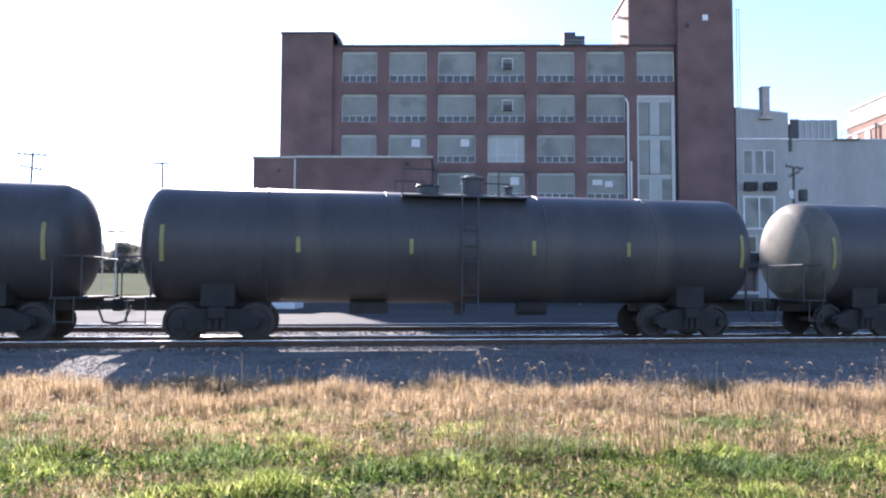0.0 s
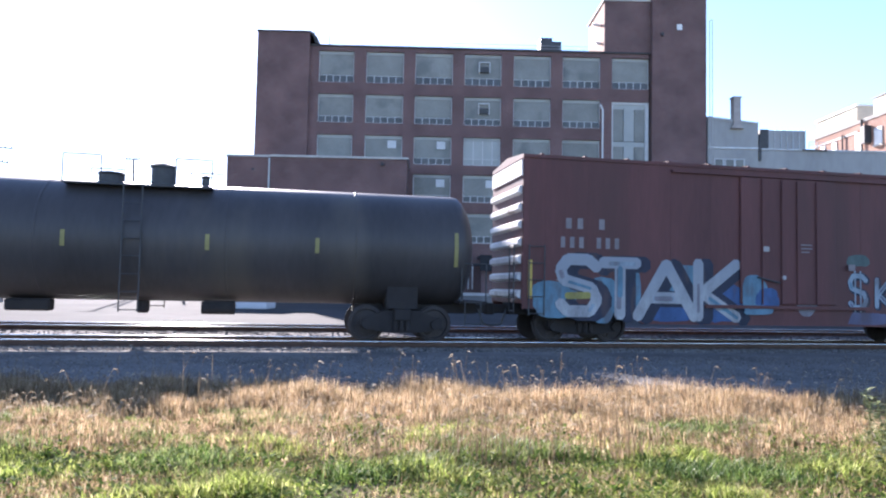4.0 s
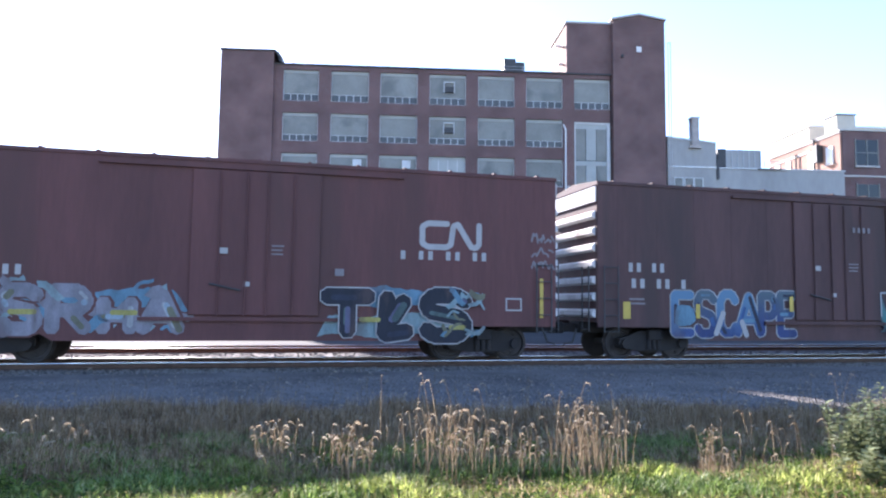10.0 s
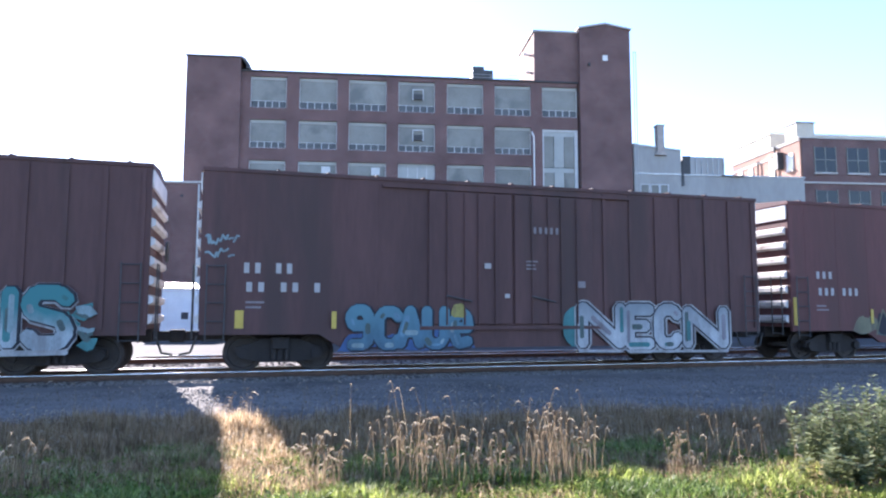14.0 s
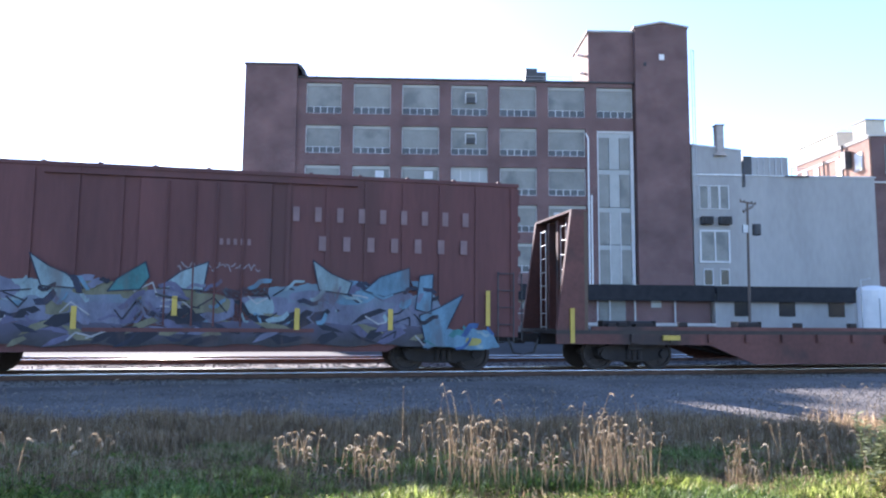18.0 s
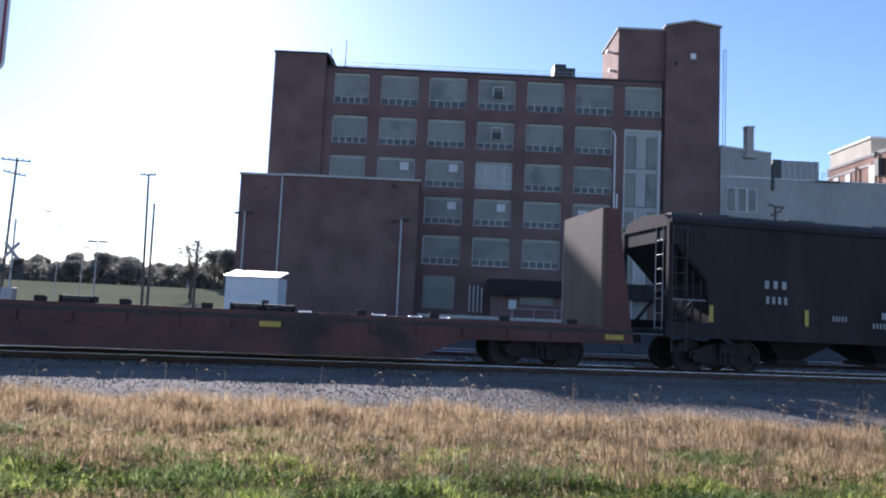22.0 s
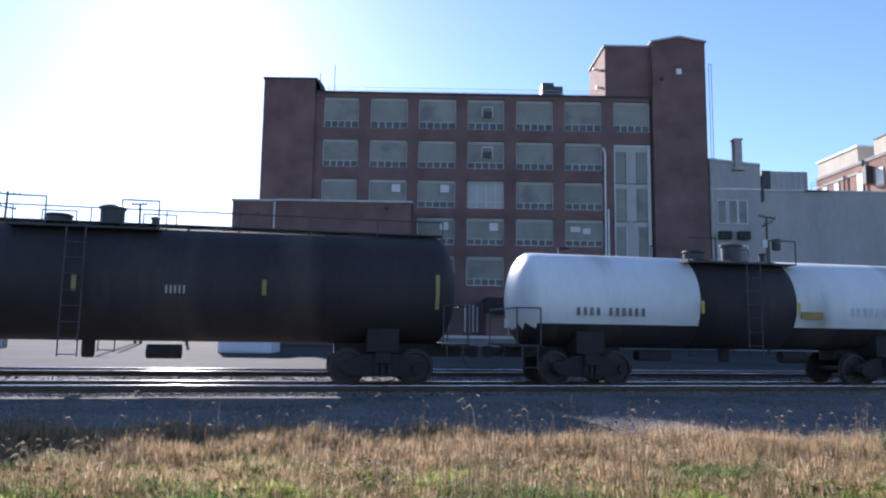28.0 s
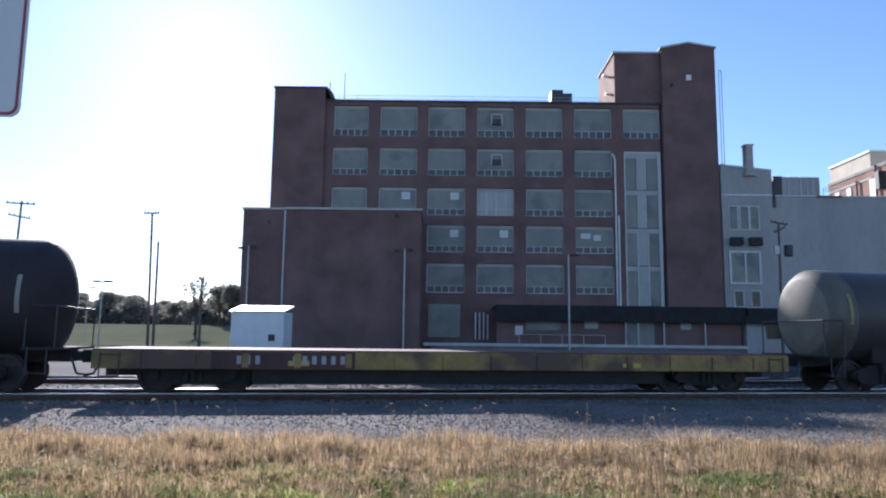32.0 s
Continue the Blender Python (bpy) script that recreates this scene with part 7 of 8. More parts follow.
word(car, (("S", 1.94, 2.62, 1.03, 2.08), ("K", 2.84, 3.45, 1.06, 2.0), ("R", 3.6, 4.3, 1.05, 2.0), ("3", 4.42, 5.1, 1.05, 2.0), ("W", 5.15, 6.4, 1.05, 2.0)), y - 0.005, ((DEEP, 0.24, 0.04, -0.02), (FROST, 0.14, 0, 0)), (SKY_BLUE, VIOLET))
strokes(car, [[(2.18, 0.98), (2.18, 2.14)], [(2.36, 0.98), (2.36, 2.14)]], 0.05, y - 0.018, FROST)
cloud(car, 1.95, 7.46, 0.6, 1.0, y, VIOLET, 31, 0.15)
blob(car, 2.3, 2.45, 0.38, 0.17, y, DULL_TEAL, 17)
blob(car, 0.6, 1.35, 0.35, 0.5, y, LILAC, 215)
for k in range(4):
    strokes(car, [[(6.42, 0.92 + k * 0.07), (6.75, 0.92 + k * 0.07)]], 0.025, y - 0.004, letter_white, "pen_mark")
squiggle(car, 7.3, 7.58, 1.9, 3.6, y, 0.07, SKY_BLUE, 23, 5)
emblem(car, 4.97, 6.82, 3.3, 4.1, y)
bars(car, 4.93, 6.84, 2.95, 3.17, (3, 2, 2), y)
bars(car, -6.71, -5.45, 3.06, 3.34, (2, 1), y, FAINT)
bars(car, -6.84, -5.05, 2.55, 2.84, (3, 3), y, FAINT)
stripes(car, [-7.62, 7.6], y, 1.2, 2.2)
stencils(car, -w - 0.105, 1)

car, h, w = BOX["b"]
y = -w + R
piece(car, 1.45, 6.55, 0.62, 2.05, -w - 0.085, 6, 41, None, OLIVE, DEEP, (MUD, DULL_TEAL))
cloud(car, 1.4, 5.0, 1.7, 2.2, -w - 0.081, VIOLET, 42, 0.4)
bars(car, -6.95, -5.68, 2.42, 2.7, (2, 2), y)
bars(car, -6.89, -4.82, 1.95, 2.25, (2, 2, 2), y)
bars(car, 0.4, 1.2, 3.8, 3.96, (4,), -w - 0.105, FAINT)
squiggle(car, 1.96, 2.5, 3.2, 3.7, -w - 0.105, 0.035, letter_white, 43)
stripes(car, [-6.96], y, 1.12, 1.6, 0.24)
stripes(car, [6.7], -w - 0.075, 1.0, 1.48, 0.24)
stripes(car, [-4.77], y, 1.14, 1.62, 0.14)
stripes(car, [4.5], -w - 0.13, 1.08, 1.52, 0.14)
stripes(car, [-1.72, 1.4], -w - 0.105, 1.42, 1.88, 0.14)
stencils(car, -w - 0.105, 2)

car, h, w = BOX["c"]
y = -w + F
blob(car, -5.25, 1.45, 0.42, 0.55, y, SKY_BLUE, 220)
strokes(car, [[(-7.3, 1.35), (-6.6, 0.95), (-5.6, 0.85)]], 0.2, y - 0.002, LILAC)
SLATE = fade("slate", (0.28, 0.34, 0.38), (0.36, 0.38, 0.42), 0.7, 1.9)
for i, pts in enumerate((((-5.9, 0.75), (-5.5, 1.85), (-5.2, 1.95), (-4.85, 1.0), (-5.1, 0.85), (-5.3, 1.3)), ((-4.85, 0.72), (-4.85, 1.95), (-4.55, 2.05), (-4.2, 1.5), (-4.1, 1.9), (-3.95, 0.8), (-4.4, 0.68)),
                         ((-4.0, 0.9), (-4.1, 1.7), (-3.8, 1.95), (-3.5, 1.8), (-3.6, 1.0)), ((-3.45, 1.0), (-3.4, 1.95), (-3.2, 1.9), (-3.1, 1.2)), ((-3.1, 1.45), (-2.9, 1.45), (-2.65, 0.95), (-2.35, 1.45), (-2.25, 1.3), (-2.5, 0.66), (-2.9, 0.75)))):
    shard(car, pts, y - 0.004 - 0.0005 * i, SLATE)
    outline(car, pts, 0.045, y - 0.007, DEEP)
strokes(car, [[(-5.0, 0.7), (-4.8, 1.3), (-4.75, 2.0)], [(-4.65, 1.1), (-4.65, 1.75)], [(-4.5, 1.1), (-4.5, 1.75)], [(-3.95, 1.2), (-3.9, 1.6), (-3.7, 1.65)], [(-3.5, 0.8), (-3.4, 1.4)], [(-4.7, 0.75), (-4.2, 0.68), (-3.2, 0.85), (-2.6, 0.62), (-2.3, 0.9)]], 0.05, y - 0.009, INK)
WASH = fade("wash", (0.34, 0.38, 0.44), (0.46, 0.45, 0.48), 0.7, 1.8)
for i, pts in enumerate((((1.7, 0.66), (2.1, 1.85), (2.4, 1.9), (2.35, 1.1), (2.7, 1.05), (2.7, 1.9), (2.95, 1.88), (2.95, 0.66)), ((3.0, 0.66), (2.95, 1.85), (3.75, 1.8), (3.7, 1.45), (3.35, 1.4), (3.75, 1.2), (3.8, 0.66)), ((3.85, 0.66), (3.85, 1.82), (4.2, 1.8), (4.2, 1.1), (4.35, 1.8), (4.65, 1.75), (4.75, 0.66)))):
    shard(car, pts, y - 0.1 - 0.0005 * i, WASH)
    outline(car, pts, 0.035, y - 0.1025, VIOLET)
strokes(car, [[(2.2, 1.2), (2.55, 1.2)], [(3.1, 1.55), (3.5, 1.55)], [(3.1, 1.0), (3.5, 1.0)], [(4.0, 0.95), (4.5, 0.95)], [(1.7, 1.0), (4.8, 0.98)]], 0.05, y - 0.106, BLUE)
cloud(car, 1.65, 5.3, 0.62, 0.98, y - 0.101, LILAC, 54, 0.3)
smears(car, 5.2, 7.0, 0.66, 1.6, y, (ICE, LILAC, ICE, SKY_BLUE, PALE), 53, 34, 0.17)
blob(car, 6.1, 1.25, 0.32, 0.2, y - 0.016, DEEP, 222)
strokes(car, [[(6.3, 0.75), (6.5, 1.2), (6.8, 1.3)]], 0.1, y - 0.018, SKY_BLUE)
emblem(car, 4.05, 5.74, 2.9, 3.66, y)
bars(car, 3.51, 5.98, 2.62, 2.84, (1, 2, 2, 2), y)
bars(car, -6.94, -6.5, 2.42, 2.64, (2,), y)
bars(car, -6.92, -5.0, 2.02, 2.26, (2, 2, 2), y)
squiggle(car, -7.5, -6.9, 2.85, 3.5, y, 0.035, letter_white, 55, 3)
stripes(car, [-7.55, 7.45], y, 1.2, 2.25, 0.1, flat_yellow)
stripes(car, [-6.3], y, 1.3, 1.72, 0.1, flat_yellow)
stripes(car, [0.25, -2.2], -w - 0.105, 1.5, 1.93, 0.1)
stencils(car, -w - 0.105, 3)

car, h, w = BOX["d"]
y = -w + F
cloud(car, -5.7, -1.5, 1.2, 2.0, y, SKY_BLUE, 64, 0.3)
smears(car, -5.7, -1.4, 0.7, 1.95, y - 0.001, (SKY_BLUE, ICE, LILAC), 68, 26, 0.14)
smears(car, -7.3, -5.6, 0.72, 1.45, y, (ICE, LILAC, SKY_BLUE, PALE), 65, 30, 0.16)
word(car, (("S", -5.55, -4.55, 0.66, 1.85), ("R", -4.55, -3.55, 0.66, 1.85), ("H", -3.5, -2.6, 0.66, 1.6), ("A", -2.65, -1.55, 0.66, 1.8)), y - 0.004, ((box_red, 0.40, 0.03, 0), (LILAC, 0.32, 0, 0)), (PALE, FROST, MUD))
for x in (-5.0, -2.9):
    strokes(car, [[(x - 0.25, 1.2), (x + 0.25, 1.2)]], 0.12, y - 0.018, YELLOW_P)
cloud(car, 2.3, 5.4, 1.35, 2.0, y - 0.002, SKY_BLUE, 66, 0.3)
cloud(car, 1.5, 5.6, 0.6, 1.4, y - 0.003, ICE, 67, 0.3)
smears(car, 4.6, 5.75, 0.62, 1.95, y - 0.125, (ICE, SKY_BLUE, ICE, MUD), 69, 16, 0.1)
word(car, (("T", 1.5, 2.95, 0.58, 1.85), ("L", 2.95, 4.0, 0.52, 1.85), ("S", 4.0, 5.45, 0.5, 1.9)), y - 0.1, ((letter_white, 0.47, 0, 0), (INK, 0.40, 0, 0)), (DULL_TEAL, VIOLET, DEEP))
strokes(car, [[(2.55, 1.08), (3.0, 1.08)], [(4.85, 0.9), (5.2, 0.9)]], 0.12, y - 0.113, YELLOW_P)
emblem(car, 4.03, 5.7, 2.88, 3.64, y)
bars(car, 3.5, 5.9, 2.62, 2.84, (1, 2, 2, 2), y)
bars(car, -6.96, -6.5, 2.44, 2.64, (2,), y, FAINT)
bars(car, -6.94, -5.0, 2.03, 2.26, (2, 2, 2), y)
squiggle(car, 7.1, 7.72, 2.4, 3.5, y, 0.05, FAINT, 63, 3)
stripes(car, [-7.55, 7.38], y, 1.15, 2.2, 0.1)
for bx in ((6.37, 6.82, 1.33, 1.37), (6.37, 6.82, 1.63, 1.67), (6.37, 6.41, 1.37, 1.63), (6.78, 6.82, 1.37, 1.63)):
    part("placard_edge", boxes((bx[0], bx[1], y - 0.006, y, bx[2], bx[3])), letter_white, car)
stencils(car, -w - 0.105, 4)

car, h, w = BOX["e"]
y = -w + R
ESC_FILL = fade("escape", (0.045, 0.07, 0.20), (0.12, 0.17, 0.20), 0.9, 1.9)
ESC_FILL2 = fade("escape_light", (0.06, 0.10, 0.26), (0.16, 0.30, 0.44), 0.7, 1.6)
cell = ((-5.62, -4.86), (-4.9, -4.12), (-4.16, -3.42), (-3.6, -2.6), (-2.8, -2.1), (-2.16, -1.45))
for i, (ch, (xa, xb)) in enumerate(zip("ESCAPE", cell)):
    word(car, ((ch, xa, xb, 0.66 - 0.02 * (i % 2), 1.95 + 0.02 * (i % 3)),), y - 0.003 - 0.0007 * i, ((PALE, 0.31, 0, 0), (ESC_FILL2 if i in (0, 2, 3) else ESC_FILL, 0.235, 0, 0)), (BLUE, SKY_BLUE, DEEP))
blob(car, -5.2, 1.25, 0.32, 0.3, y - 0.02, SKY_BLUE, 71)
strokes(car, [[(-4.2, 0.75), (-3.95, 1.35)], [(-3.2, 0.7), (-3.35, 1.1)]], 0.16, y - 0.021, letter_white)
y2 = -w + RIB
cloud(car, 1.5, 6.5, 0.6, 1.7, y2 + 0.002, DULL_TEAL, 76, 0.35)
piece(car, 1.6, 6.2, 0.7, 1.85, y2, 4, 75, None, DEEP, DULL_TEAL, (TEAL, LILAC))
strokes(car, [[(1.5, 1.3), (1.5, 2.0), (2.65, 2.0), (2.6, 1.4)], [(1.9, 0.7), (2.0, 1.4), (2.9, 1.95), (3.4, 1.7), (3.2, 1.1), (2.6, 0.65), (1.9, 0.7)], [(3.3, 0.68), (3.25, 1.4), (3.9, 1.92), (5.5, 1.57), (5.5, 1.2)],
              [(3.6, 0.65), (4.0, 1.4), (4.4, 1.7), (4.9, 1.3), (5.0, 0.62), (4.6, 0.6)], [(5.35, 1.55), (6.3, 1.5), (6.32, 1.16), (5.6, 1.1), (5.3, 0.6), (5.0, 0.62)], [(2.2, 1.7), (2.5, 1.7), (2.5, 1.45)]], 0.06, y2 - 0.045, PALE)
bars(car, -6.96, -5.74, 2.45, 2.7, (2, 2), y)
bars(car, -6.88, -5.06, 2.0, 2.26, (2, 2, 1), y)
bars(car, 0.5, 1.23, 3.8, 3.96, (4,), -w - 0.105, FAINT)
stripes(car, [-6.98], y, 1.15, 1.62, 0.22)
stripes(car, [6.78], -w - 0.08, 0.95, 1.4, 0.22)
stripes(car, [-4.78], y - 0.03, 1.18, 1.58, 0.13)
stripes(car, [-1.72], -w - 0.105, 1.4, 1.84, 0.13)
stripes(car, [4.58], -w - 0.108, 1.0, 1.42, 0.14)
stencils(car, -w - 0.105, 5)

car, h, w = BOX["f"]
y = -w + R
cloud(car, -6.9, -2.45, 0.66, 1.25, y, ICE, 81, 0.25)
FROSTY = fade("frosty", (0.32, 0.42, 0.46), (0.24, 0.38, 0.44), 0.8, 2.0)
for i, pts in enumerate((((-6.6, 0.72), (-6.45, 2.06), (-5.9, 1.7), (-6.0, 1.35), (-5.7, 1.3), (-5.75, 0.72)), ((-5.75, 0.72), (-5.5, 1.95), (-5.2, 2.05), (-4.95, 1.5), (-4.6, 0.7)), ((-4.75, 0.7), (-4.7, 1.75), (-4.45, 1.7), (-4.1, 1.1), (-3.95, 1.75), (-3.7, 1.75), (-3.6, 0.7)),
                         ((-3.6, 0.68), (-3.1, 1.25), (-3.65, 1.5), (-3.6, 1.82), (-2.85, 1.85), (-2.9, 1.4), (-2.6, 1.0), (-2.1, 0.62)))):
    shard(car, pts, (y if i < 3 else -w - 0.08) - 0.003 - 0.0005 * i, FROSTY)
    outline(car, pts, 0.04, (y if i < 3 else -w - 0.08) - 0.006, DULL_TEAL)
strokes(car, [[(-6.25, 1.1), (-6.25, 1.5), (-6.0, 1.5)], [(-6.25, 1.28), (-6.05, 1.28)], [(-5.35, 0.85), (-5.3, 1.3), (-5.1, 1.55)], [(-4.45, 0.9), (-4.4, 1.35)], [(-4.05, 0.8), (-3.95, 1.2)], [(-3.4, 1.62), (-3.1, 1.62)], [(-3.2, 0.95), (-2.9, 1.15)]], 0.07, y - 0.009, VIOLET)
smears(car, -6.6, -2.6, 0.7, 1.75, y - 0.012, (ICE, SKY_BLUE, FROST, VIOLET), 85, 30, 0.09)
y2 = -w - 0.085   # over the door leaf
ANV = fade("anv", (0.44, 0.50, 0.52), (0.06, 0.27, 0.28), 1.0, 1.5)
smears(car, 1.05, 1.95, 0.65, 1.55, y2 + 0.003, (TEAL, DULL_TEAL), 230, 9, 0.2)
smears(car, 6.0, 6.75, 0.65, 1.5, y2 + 0.003, (TEAL, DULL_TEAL, ICE), 231, 9, 0.2)
word(car, (("A", 1.85, 2.95, 0.62, 2.05), ("N", 2.75, 3.8, 0.64, 2.05), ("V", 3.7, 4.8, 0.62, 2.05), ("I", 4.75, 5.35, 0.62, 2.05), ("S", 5.25, 6.35, 0.6, 2.05)), y2, ((PALE, 0.47, 0.02, -0.02), (INK, 0.42, 0.03, 0), (ANV, 0.33, 0, 0)), (TEAL, DULL_TEAL, ICE))
strokes(car, [[(1.8, 0.52), (3.4, 0.53)], [(3.55, 0.53), (6.2, 0.56)]], 0.12, y2 - 0.018, PALE)
strokes(car, [[(0.85, 1.62), (1.25, 1.62)], [(1.08, 1.42), (1.08, 1.85)]], 0.12, -w - 0.106, FAINT)
bars(car, -6.96, -5.76, 2.45, 2.68, (2, 2), y)
bars(car, -6.92, -5.75, 2.02, 2.25, (2, 2), y)
bars(car, 0.51, 1.47, 3.75, 3.92, (5,), -w - 0.105, FAINT)
squiggle(car, -7.63, -7.0, 3.06, 3.8, y, 0.09, ICE, 84, 3)
stripes(car, [-7.03], y, 1.15, 1.6, 0.18)
stripes(car, [-1.73], -w - 0.105, 1.42, 1.88, 0.13)
stencils(car, -w - 0.105, 6)

car, h, w = BOX["g"]
y = -w + R
yd = -w - 0.08   # over the door leaf
GRN = fade("gean", (0.09, 0.19, 0.27), (0.13, 0.30, 0.36), 0.6, 1.6)
cloud(car, -4.7, -1.1, 0.48, 1.2, yd + 0.003, BLUE, 90, 0.3)
word(car, (("9", -4.55, -3.75, 0.52, 1.66), ("C", -3.8, -3.0, 0.52, 1.62), ("A", -3.25, -2.45, 0.52, 1.66), ("U", -2.55, -1.8, 0.52, 1.66), ("e", -1.85, -1.12, 0.52, 1.62)), yd, ((INK, 0.36, 0.02, -0.01), (GRN, 0.28, 0, 0)), (DULL_TEAL, ICE, SKY_BLUE))
blob(car, -1.55, 1.5, 0.2, 0.18, yd - 0.02, YELLOW_P, 94)
y2 = yd - 0.004
NEE = fade("neen", (0.54, 0.56, 0.57), (0.30, 0.34, 0.36), 0.9, 1.7)
blob(car, 1.75, 1.1, 0.3, 0.55, y2 + 0.003, TEAL, 95)
word(car, (("N", 1.85, 3.35, 0.46, 1.78), ("E", 3.3, 4.3, 0.44, 1.72), ("C", 4.25, 5.2, 0.44, 1.72), ("N", 5.2, 6.75, 0.42, 1.68)), y2, ((PALE, 0.52, 0.02, -0.01), (INK, 0.42, 0.01, 0), (NEE, 0.33, 0, 0)), (DULL_TEAL, LILAC, TEAL))
strokes(car, [[(1.9, 0.42), (3.2, 0.4)], [(3.4, 0.4), (6.7, 0.36)]], 0.07, y2 - 0.022, PALE)
bars(car, -7.01, -5.74, 2.4, 2.65, (2, 2), y)
bars(car, -6.95, -5.05, 1.95, 2.18, (2, 2, 1), y)
bars(car, 0.54, 1.36, 3.6, 3.78, (5,), -w - 0.105, FAINT)
squiggle(car, -7.85, -7.2, 2.75, 3.4, y, 0.05, ICE, 93, 2)
stripes(car, [-7.04], y, 1.07, 1.5, 0.2)
stripes(car, [-4.79], yd - 0.02, 1.06, 1.48, 0.12)
stencils(car, -w - 0.105, 7)

car, h, w = BOX["h"]
y = -w + F
y2 = y - 0.1
MIST = fade("mist", (0.26, 0.37, 0.42), (0.20, 0.36, 0.45), 1.2, 2.3)
for k, (cx, cz, rx, rz) in enumerate(((2.35, 1.8, 0.72, 0.68), (3.65, 1.65, 0.55, 0.55), (5.15, 1.65, 0.95, 0.52), (6.65, 1.75, 0.66, 0.66), (3.0, 1.55, 0.5, 0.35), (4.2, 1.6, 0.4, 0.4), (5.9, 1.65, 0.5, 0.42))):
    blob(car, cx, cz, rx, rz, y2 - 0.002 - 0.0005 * k, MIST, 240 + k)
cloud(car, 1.75, 7.3, 1.15, 2.25, y2, MIST, 250, 0.16)
for k, (x, xt, zb) in enumerate(((1.95, 1.7, 0.65), (2.75, 2.95, 0.78), (5.2, 5.45, 1.0), (6.2, 6.35, 1.1), (7.2, 7.0, 0.95), (3.5, 3.6, 1.0))):
    shard(car, [(x - 0.22, 1.5), (x + 0.22, 1.5), (xt + 0.05, zb), (xt - 0.05, zb)], y2 - 0.005 - 0.0004 * k, MIST)
smears(car, 1.9, 7.2, 1.3, 2.2, y2 - 0.0075, (ICE, SKY_BLUE, FROST, SKY_BLUE, MIST), 251, 40, 0.11)
strokes(car, [[(1.8, 1.84), (3.2, 1.82)], [(3.3, 1.85), (7.1, 1.8)], [(3.2, 1.2), (3.2, 2.1)], [(4.3, 1.25), (4.35, 2.1)], [(6.0, 1.3), (5.95, 2.1)]], 0.045, y2 - 0.022, BLUE)
strokes(car, [[(1.9, 2.2), (2.1, 1.55), (1.75, 0.75)], [(7.15, 2.2), (7.15, 1.0), (7.3, 0.95)]], 0.05, y2 - 0.023, PALE)
cloud(car, -5.6, -3.9, 0.8, 1.7, y, MUD, 97, 0.35)
cloud(car, -4.7, -1.6, 0.72, 1.72, y - 0.003, DULL_TEAL, 98, 0.3)
for k, (cx, cz, rx, rz, m) in enumerate(((-4.2, 1.15, 0.35, 0.34, INK), (-3.4, 1.25, 0.3, 0.4, DEEP), (-2.6, 1.2, 0.38, 0.32, INK), (-3.0, 0.9, 0.7, 0.1, MUD), (-3.75, 1.55, 0.3, 0.12, LILAC))):
    blob(car, cx, cz, rx, rz, y - 0.006 - 0.0006 * k, m, 260 + k)
strokes(car, [[(-4.6, 0.8), (-4.3, 1.6), (-3.9, 0.85)], [(-3.5, 0.85), (-3.2, 1.6), (-2.8, 1.5), (-3.1, 1.1)], [(-2.4, 1.6), (-2.1, 0.9), (-1.8, 1.4)]], 0.05, y - 0.012, MUD)
bars(car, -6.91, -6.2, 2.54, 2.76, (3,), y)
bars(car, -6.85, -5.2, 2.02, 2.25, (3, 3), y)
squiggle(car, 7.1, 7.55, 2.6, 3.2, y, 0.03, FAINT, 99, 3)
stripes(car, [-7.72, 7.68], y, 1.1, 1.95, 0.12)
stripes(car, [-4.75, -2.2], y - 0.02, 1.15, 1.6, 0.1)
stripes(car, [2.0, 4.43], y2 - 0.028, 1.1, 1.5, 0.1)
part("reflective_stripe", boxes((0.1, 0.5, -w - 0.11, -w - 0.104, 0.94, 1.0)), yellow, car)
stencils(car, -w - 0.105, 8)

car, h, w = BOX["i"]
y = -w - 0.05
y2 = y - 0.02
LAVENDER = spray("lavender", (0.20, 0.21, 0.29))
UPPER = fade("upper_mist", (0.20, 0.21, 0.28), (0.20, 0.32, 0.37), 1.5, 2.3)
cloud(car, -5.9, 6.0, 1.1, 2.3, y2, UPPER, 101, 0.22)
cloud(car, -5.9, 5.8, 0.66, 1.35, y2 - 0.002, fade("foot", (0.06, 0.055, 0.06), (0.14, 0.135, 0.21), 0.8, 1.35), 102, 0.2)
r_ = random.Random(77)
for k in range(26):
    # wide soft fields of colour above
    x = -5.4 + 10.8 * r_.random()
    blob(car, x, r_.uniform(1.45, 2.05), r_.uniform(0.25, 0.6), r_.uniform(0.12, 0.3), y2 - 0.004 - 0.0004 * k, r_.choice((LAVENDER, ICE, SKY_BLUE, LAVENDER, MUD, UPPER)), 300 + k)
for k in range(60):
    # slanting dark and ochre bands below
    x, zc_ = -5.6 + 11.0 * r_.random(), r_.uniform(0.75, 1.45)
    L_, H_, t_ = r_.uniform(0.4, 0.95), r_.uniform(0.05, 0.15), r_.choice((-1, 1)) * r_.uniform(0.15, 0.5)
    shard(car, [(x - L_ * 0.5, max(0.66, zc_ - L_ * t_ * 0.5)), (x - L_ * 0.1, max(0.66, zc_ - H_)), (x + L_ * 0.5, max(0.68, zc_ + L_ * t_ * 0.4)), (x + L_ * 0.3, max(0.7, zc_ + L_ * t_ * 0.4 + H_)), (x - L_ * 0.2, max(0.7, zc_ + H_))],
          y2 - 0.016 - 0.0004 * (k % 25), r_.choice((INK, VIOLET, MUD, INK, DEEP, LAVENDER, INK, MUD)))
lines = []
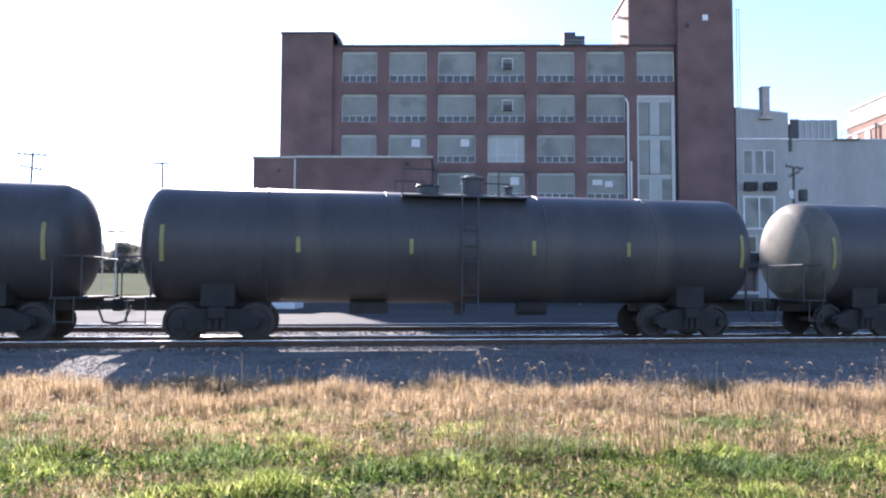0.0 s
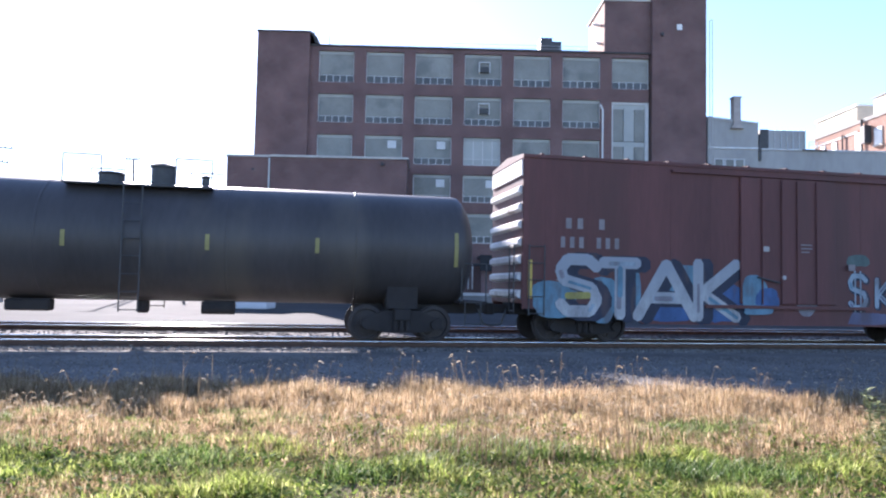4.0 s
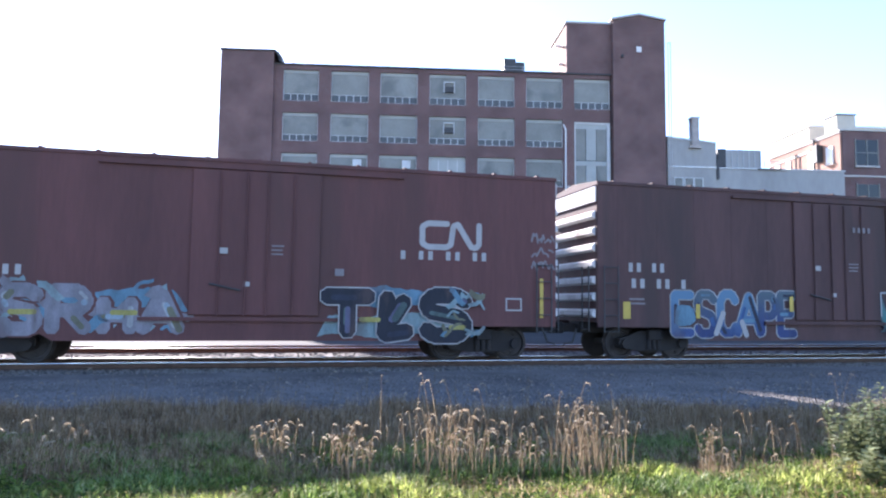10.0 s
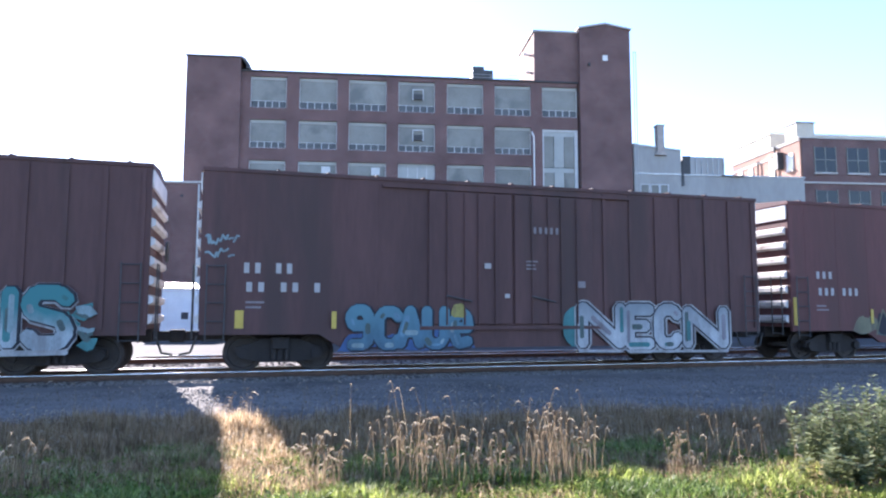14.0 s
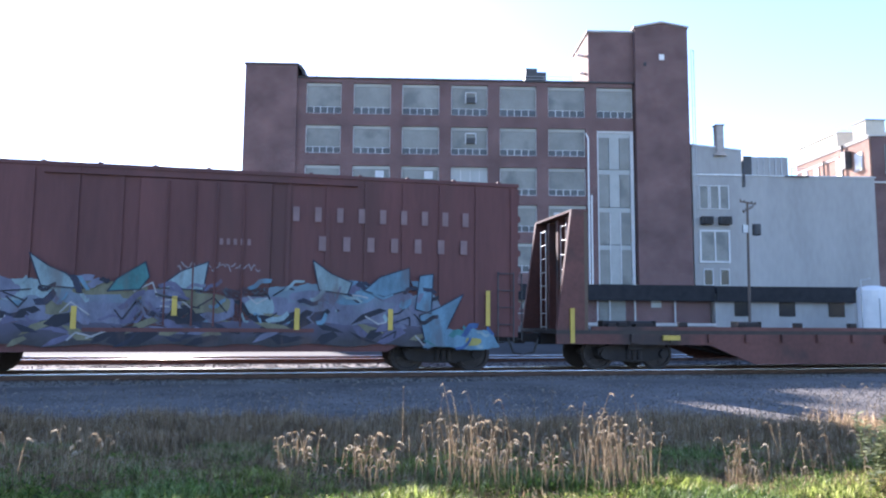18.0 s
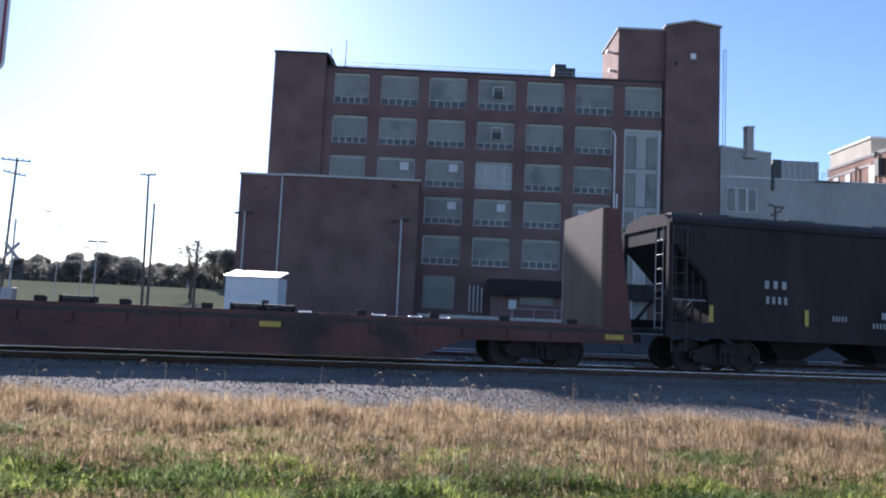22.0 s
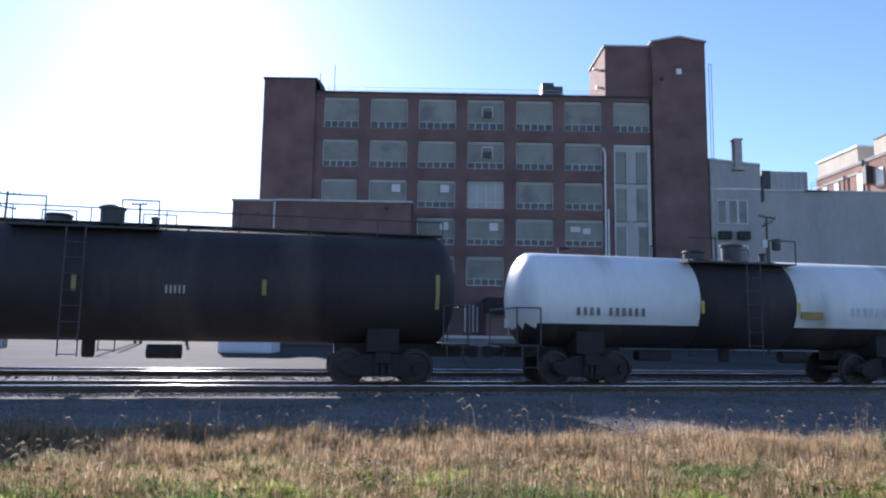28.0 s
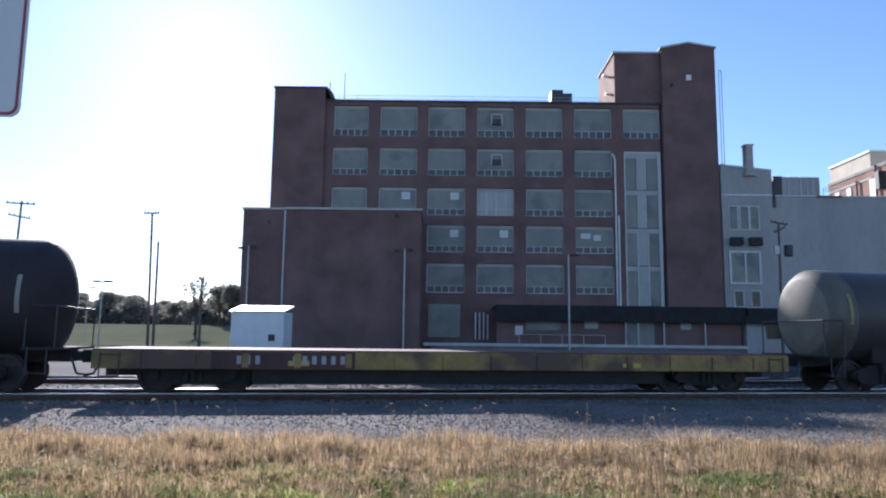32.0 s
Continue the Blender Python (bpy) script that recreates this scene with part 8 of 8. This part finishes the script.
for k in range(30):
    x, z_ = -5.4 + 10.6 * r_.random(), r_.uniform(0.8, 2.0)
    lines.append([(x, z_), (x + r_.uniform(0.15, 0.5), z_ + r_.uniform(-0.25, 0.25)), (x + r_.uniform(0.3, 0.7), z_ + r_.uniform(-0.2, 0.2))])
for k, line in enumerate(lines):
    strokes(car, [line], 0.035, y2 - 0.027, PALE if k < 12 else INK, "pen_mark")
SPIKES = (((-6.71, 2.25), (-6.2, 1.9), (-5.6, 1.7), (-4.96, 1.05), (-5.4, 0.72), (-5.95, 0.7), (-6.2, 1.0)), ((-5.61, 2.55), (-5.3, 2.2), (-4.9, 2.0), (-5.3, 1.8)), ((-3.78, 2.8), (-3.35, 2.5), (-3.0, 2.35), (-2.6, 2.0), (-3.5, 2.05)),
          ((-1.3, 2.65), (-1.9, 2.25), (-2.1, 1.95), (-1.4, 2.0), (-1.2, 2.3)), ((0.1, 2.68), (-0.5, 2.45), (-1.0, 2.05), (0.0, 2.0)), ((2.54, 2.78), (3.0, 2.45), (3.5, 2.25), (3.4, 1.95), (2.7, 2.05)), ((4.94, 2.65), (4.2, 2.4), (3.8, 2.05), (4.3, 1.9), (4.95, 2.1)),
          ((5.55, 2.5), (5.2, 2.45), (5.1, 1.6), (5.5, 1.5)), ((6.34, 2.0), (5.7, 1.65), (5.2, 1.45), (5.4, 0.6), (5.75, 0.75), (6.0, 1.3)))
for k, pts in enumerate(SPIKES):
    shard(car, pts, y2 - 0.03 - 0.0006 * k, (SKY_BLUE, SKY_BLUE, ICE, TEAL, ICE, ICE, SKY_BLUE, SKY_BLUE, SKY_BLUE)[k])
    outline(car, pts, 0.03, y2 - 0.0365, DEEP)
smears(car, -5.7, 5.7, 1.25, 2.25, y2 - 0.015, (LAVENDER, ICE, INK, SKY_BLUE, VIOLET, LAVENDER, DEEP), 110, 80, 0.1)
smears(car, -6.4, -5.2, 0.8, 1.8, y2 - 0.0385, (UPPER, LAVENDER, ICE), 111, 10, 0.12)
smears(car, 5.3, 7.2, 0.62, 1.2, y2 - 0.0395, (TEAL, ICE, BLUE), 112, 9, 0.1)
cloud(car, -7.7, -6.2, 0.82, 1.5, y2 - 0.03, SKY_BLUE, 105, 0.25)
cloud(car, 5.3, 7.3, 0.58, 1.2, y2 - 0.038, SKY_BLUE, 106, 0.3)
blob(car, -6.9, 0.98, 0.25, 0.1, y2 - 0.034, YELLOW_P, 107)
blob(car, 6.6, 0.8, 0.2, 0.1, y2 - 0.042, YELLOW_P, 108)
squiggle(car, -0.6, 1.2, 2.45, 2.75, y - 0.03, 0.03, FAINT, 109, 1)
FADED = mat("faded_letter", (0.21, 0.135, 0.13), 0.7, vary=0.2, scale=3)
bars(car, 1.92, 6.75, 3.74, 4.1, (9,), y, FADED, 0.6)
bars(car, 2.55, 6.75, 3.02, 3.38, (7,), y, FADED, 0.6)
bars(car, 0.3, 1.1, 3.1, 3.25, (5,), y - 0.06, FADED)
bars(car, -6.91, -6.5, 2.24, 2.45, (2,), y)
stripes(car, [-7.13, 7.0], y - 0.02, 1.2, 2.1)
stripes(car, [-5.29, -2.78, 2.19, 4.47], y2 - 0.045, 1.08, 1.6, 0.12)
stripes(car, [-0.62], -w - 0.145, 1.4, 1.86, 0.12)

car, h, w = HOPPER
y = -w - 0.075
hopper_letter = mat("hopper_letter", (0.42, 0.40, 0.40), 0.7, vary=0.2, scale=3)
bars(car, -5.06, -4.26, 2.42, 2.64, (3,), y, hopper_letter)
bars(car, -5.0, -4.26, 2.0, 2.2, (4,), y, hopper_letter)
part("placard", boxes((4.34, 5.01, y - 0.012, y, 1.84, 2.26)), letter_white, car)
part("placard", boxes((4.41, 5.01, y - 0.012, y, 1.47, 1.53), (4.41, 5.01, y - 0.012, y, 1.68, 1.74), (4.41, 4.47, y - 0.012, y, 1.53, 1.68), (4.95, 5.01, y - 0.012, y, 1.53, 1.68), (4.68, 4.74, y - 0.012, y, 1.53, 1.68)), letter_white, car)
part("placard", boxes((-1.29, -0.84, y - 0.012, y, 1.72, 1.91)), letter_white, car)
for k in range(5):
    bars(car, 5.48, 6.05, 1.68 + k * 0.12, 1.75 + k * 0.12, (6,), y)
bars(car, -2.9, -2.4, 1.6, 1.75, (5,), y)
bars(car, -1.6, -0.9, 1.45, 1.6, (6,), y)
part("placard", boxes((6.74, 7.30, y - 0.01, y, 3.35, 3.8)), flat_yellow, car)

def on_shell(car, x0, x1, z0, z1, r, zc, groups, material=None):
    zm = (z0 + z1) / 2
    bars(car, x0, x1, z0, z1, groups, -math.sqrt(r * r - (zm - zc) ** 2) - 0.02, material)


car, h, r, zc = TANK_E
on_shell(car, -7.6, -5.4, 1.86, 2.16, r, zc, (4, 6))
on_shell(car, 2.0, 2.5, 2.2, 2.4, r, zc, (5,))
car, h, r, zc = TANK_W
on_shell(car, -5.15, -3.1, 1.88, 2.1, r, zc, (4, 6), mat("worn_letter", (0.16, 0.15, 0.14), 0.7, vary=0.3, scale=4))
on_shell(car, 3.2, 4.9, 2.0, 2.25, r, zc, (8,), mat("faint_letter", (0.5, 0.5, 0.52), 0.6))
part("placard", boxes((1.62, 2.32, -r - 0.03, -r + 0.01, 1.9, 2.1)), flat_yellow, car)
bm = bmesh.new(); prism(bm, [(0, 0.16), (0.16, 0), (0, -0.16), (-0.16, 0)], -1.12, -1.105)
bmesh.ops.translate(bm, verts=bm.verts, vec=(5.59, 0, 1.3))
part("hazard_placard", bm, letter_white, car)
stripes(car, [-1.45, 1.55, 5.75], -r - 0.02, 2.0, 2.35, 0.09)
car, h, r, zc = TANK_F
on_shell(car, -6.7, -4.5, 1.64, 1.9, r, zc, (2, 7))
car, h = FLAT_G
bars(car, -5.75, -5.1, 0.74, 0.94, (3,), -1.516)
bars(car, -4.44, -3.07, 0.74, 0.94, (6,), -1.516)


def motions():
    """The train rolls past at one speed; the wheel sets turn while a car is before the camera."""
    radius, step = 0.455, 1.0 / FPS
    for car, mid, sets in CARS:
        walk(car, [(t, on_track(mid - SPEED * t)) for t in (0.0, 8.0, 16.0, 24.0, 32.0)])
        t0, t1 = (mid - 30.0) / SPEED, (mid + 30.0) / SPEED
        k0, k1 = max(0, round(t0 * FPS)), min(32 * FPS, round(t1 * FPS))
        ks = list(range(k0, k1 + 1))
        for ws in sets:
            x, y, z = ws.location
            spin = lambda k: -SPEED * k * step / radius
            rows = [(k * step, Matrix.Translation((x, y, z)) @ Matrix.Rotation(spin(k), 4, "Y")) for k in ks]
            if k0 > 0:
                rows.insert(0, (0.0, rows[0][1]))
            if k1 < 32 * FPS:
                rows.append((32.0, rows[-1][1]))
            walk(ws, rows)


motions()
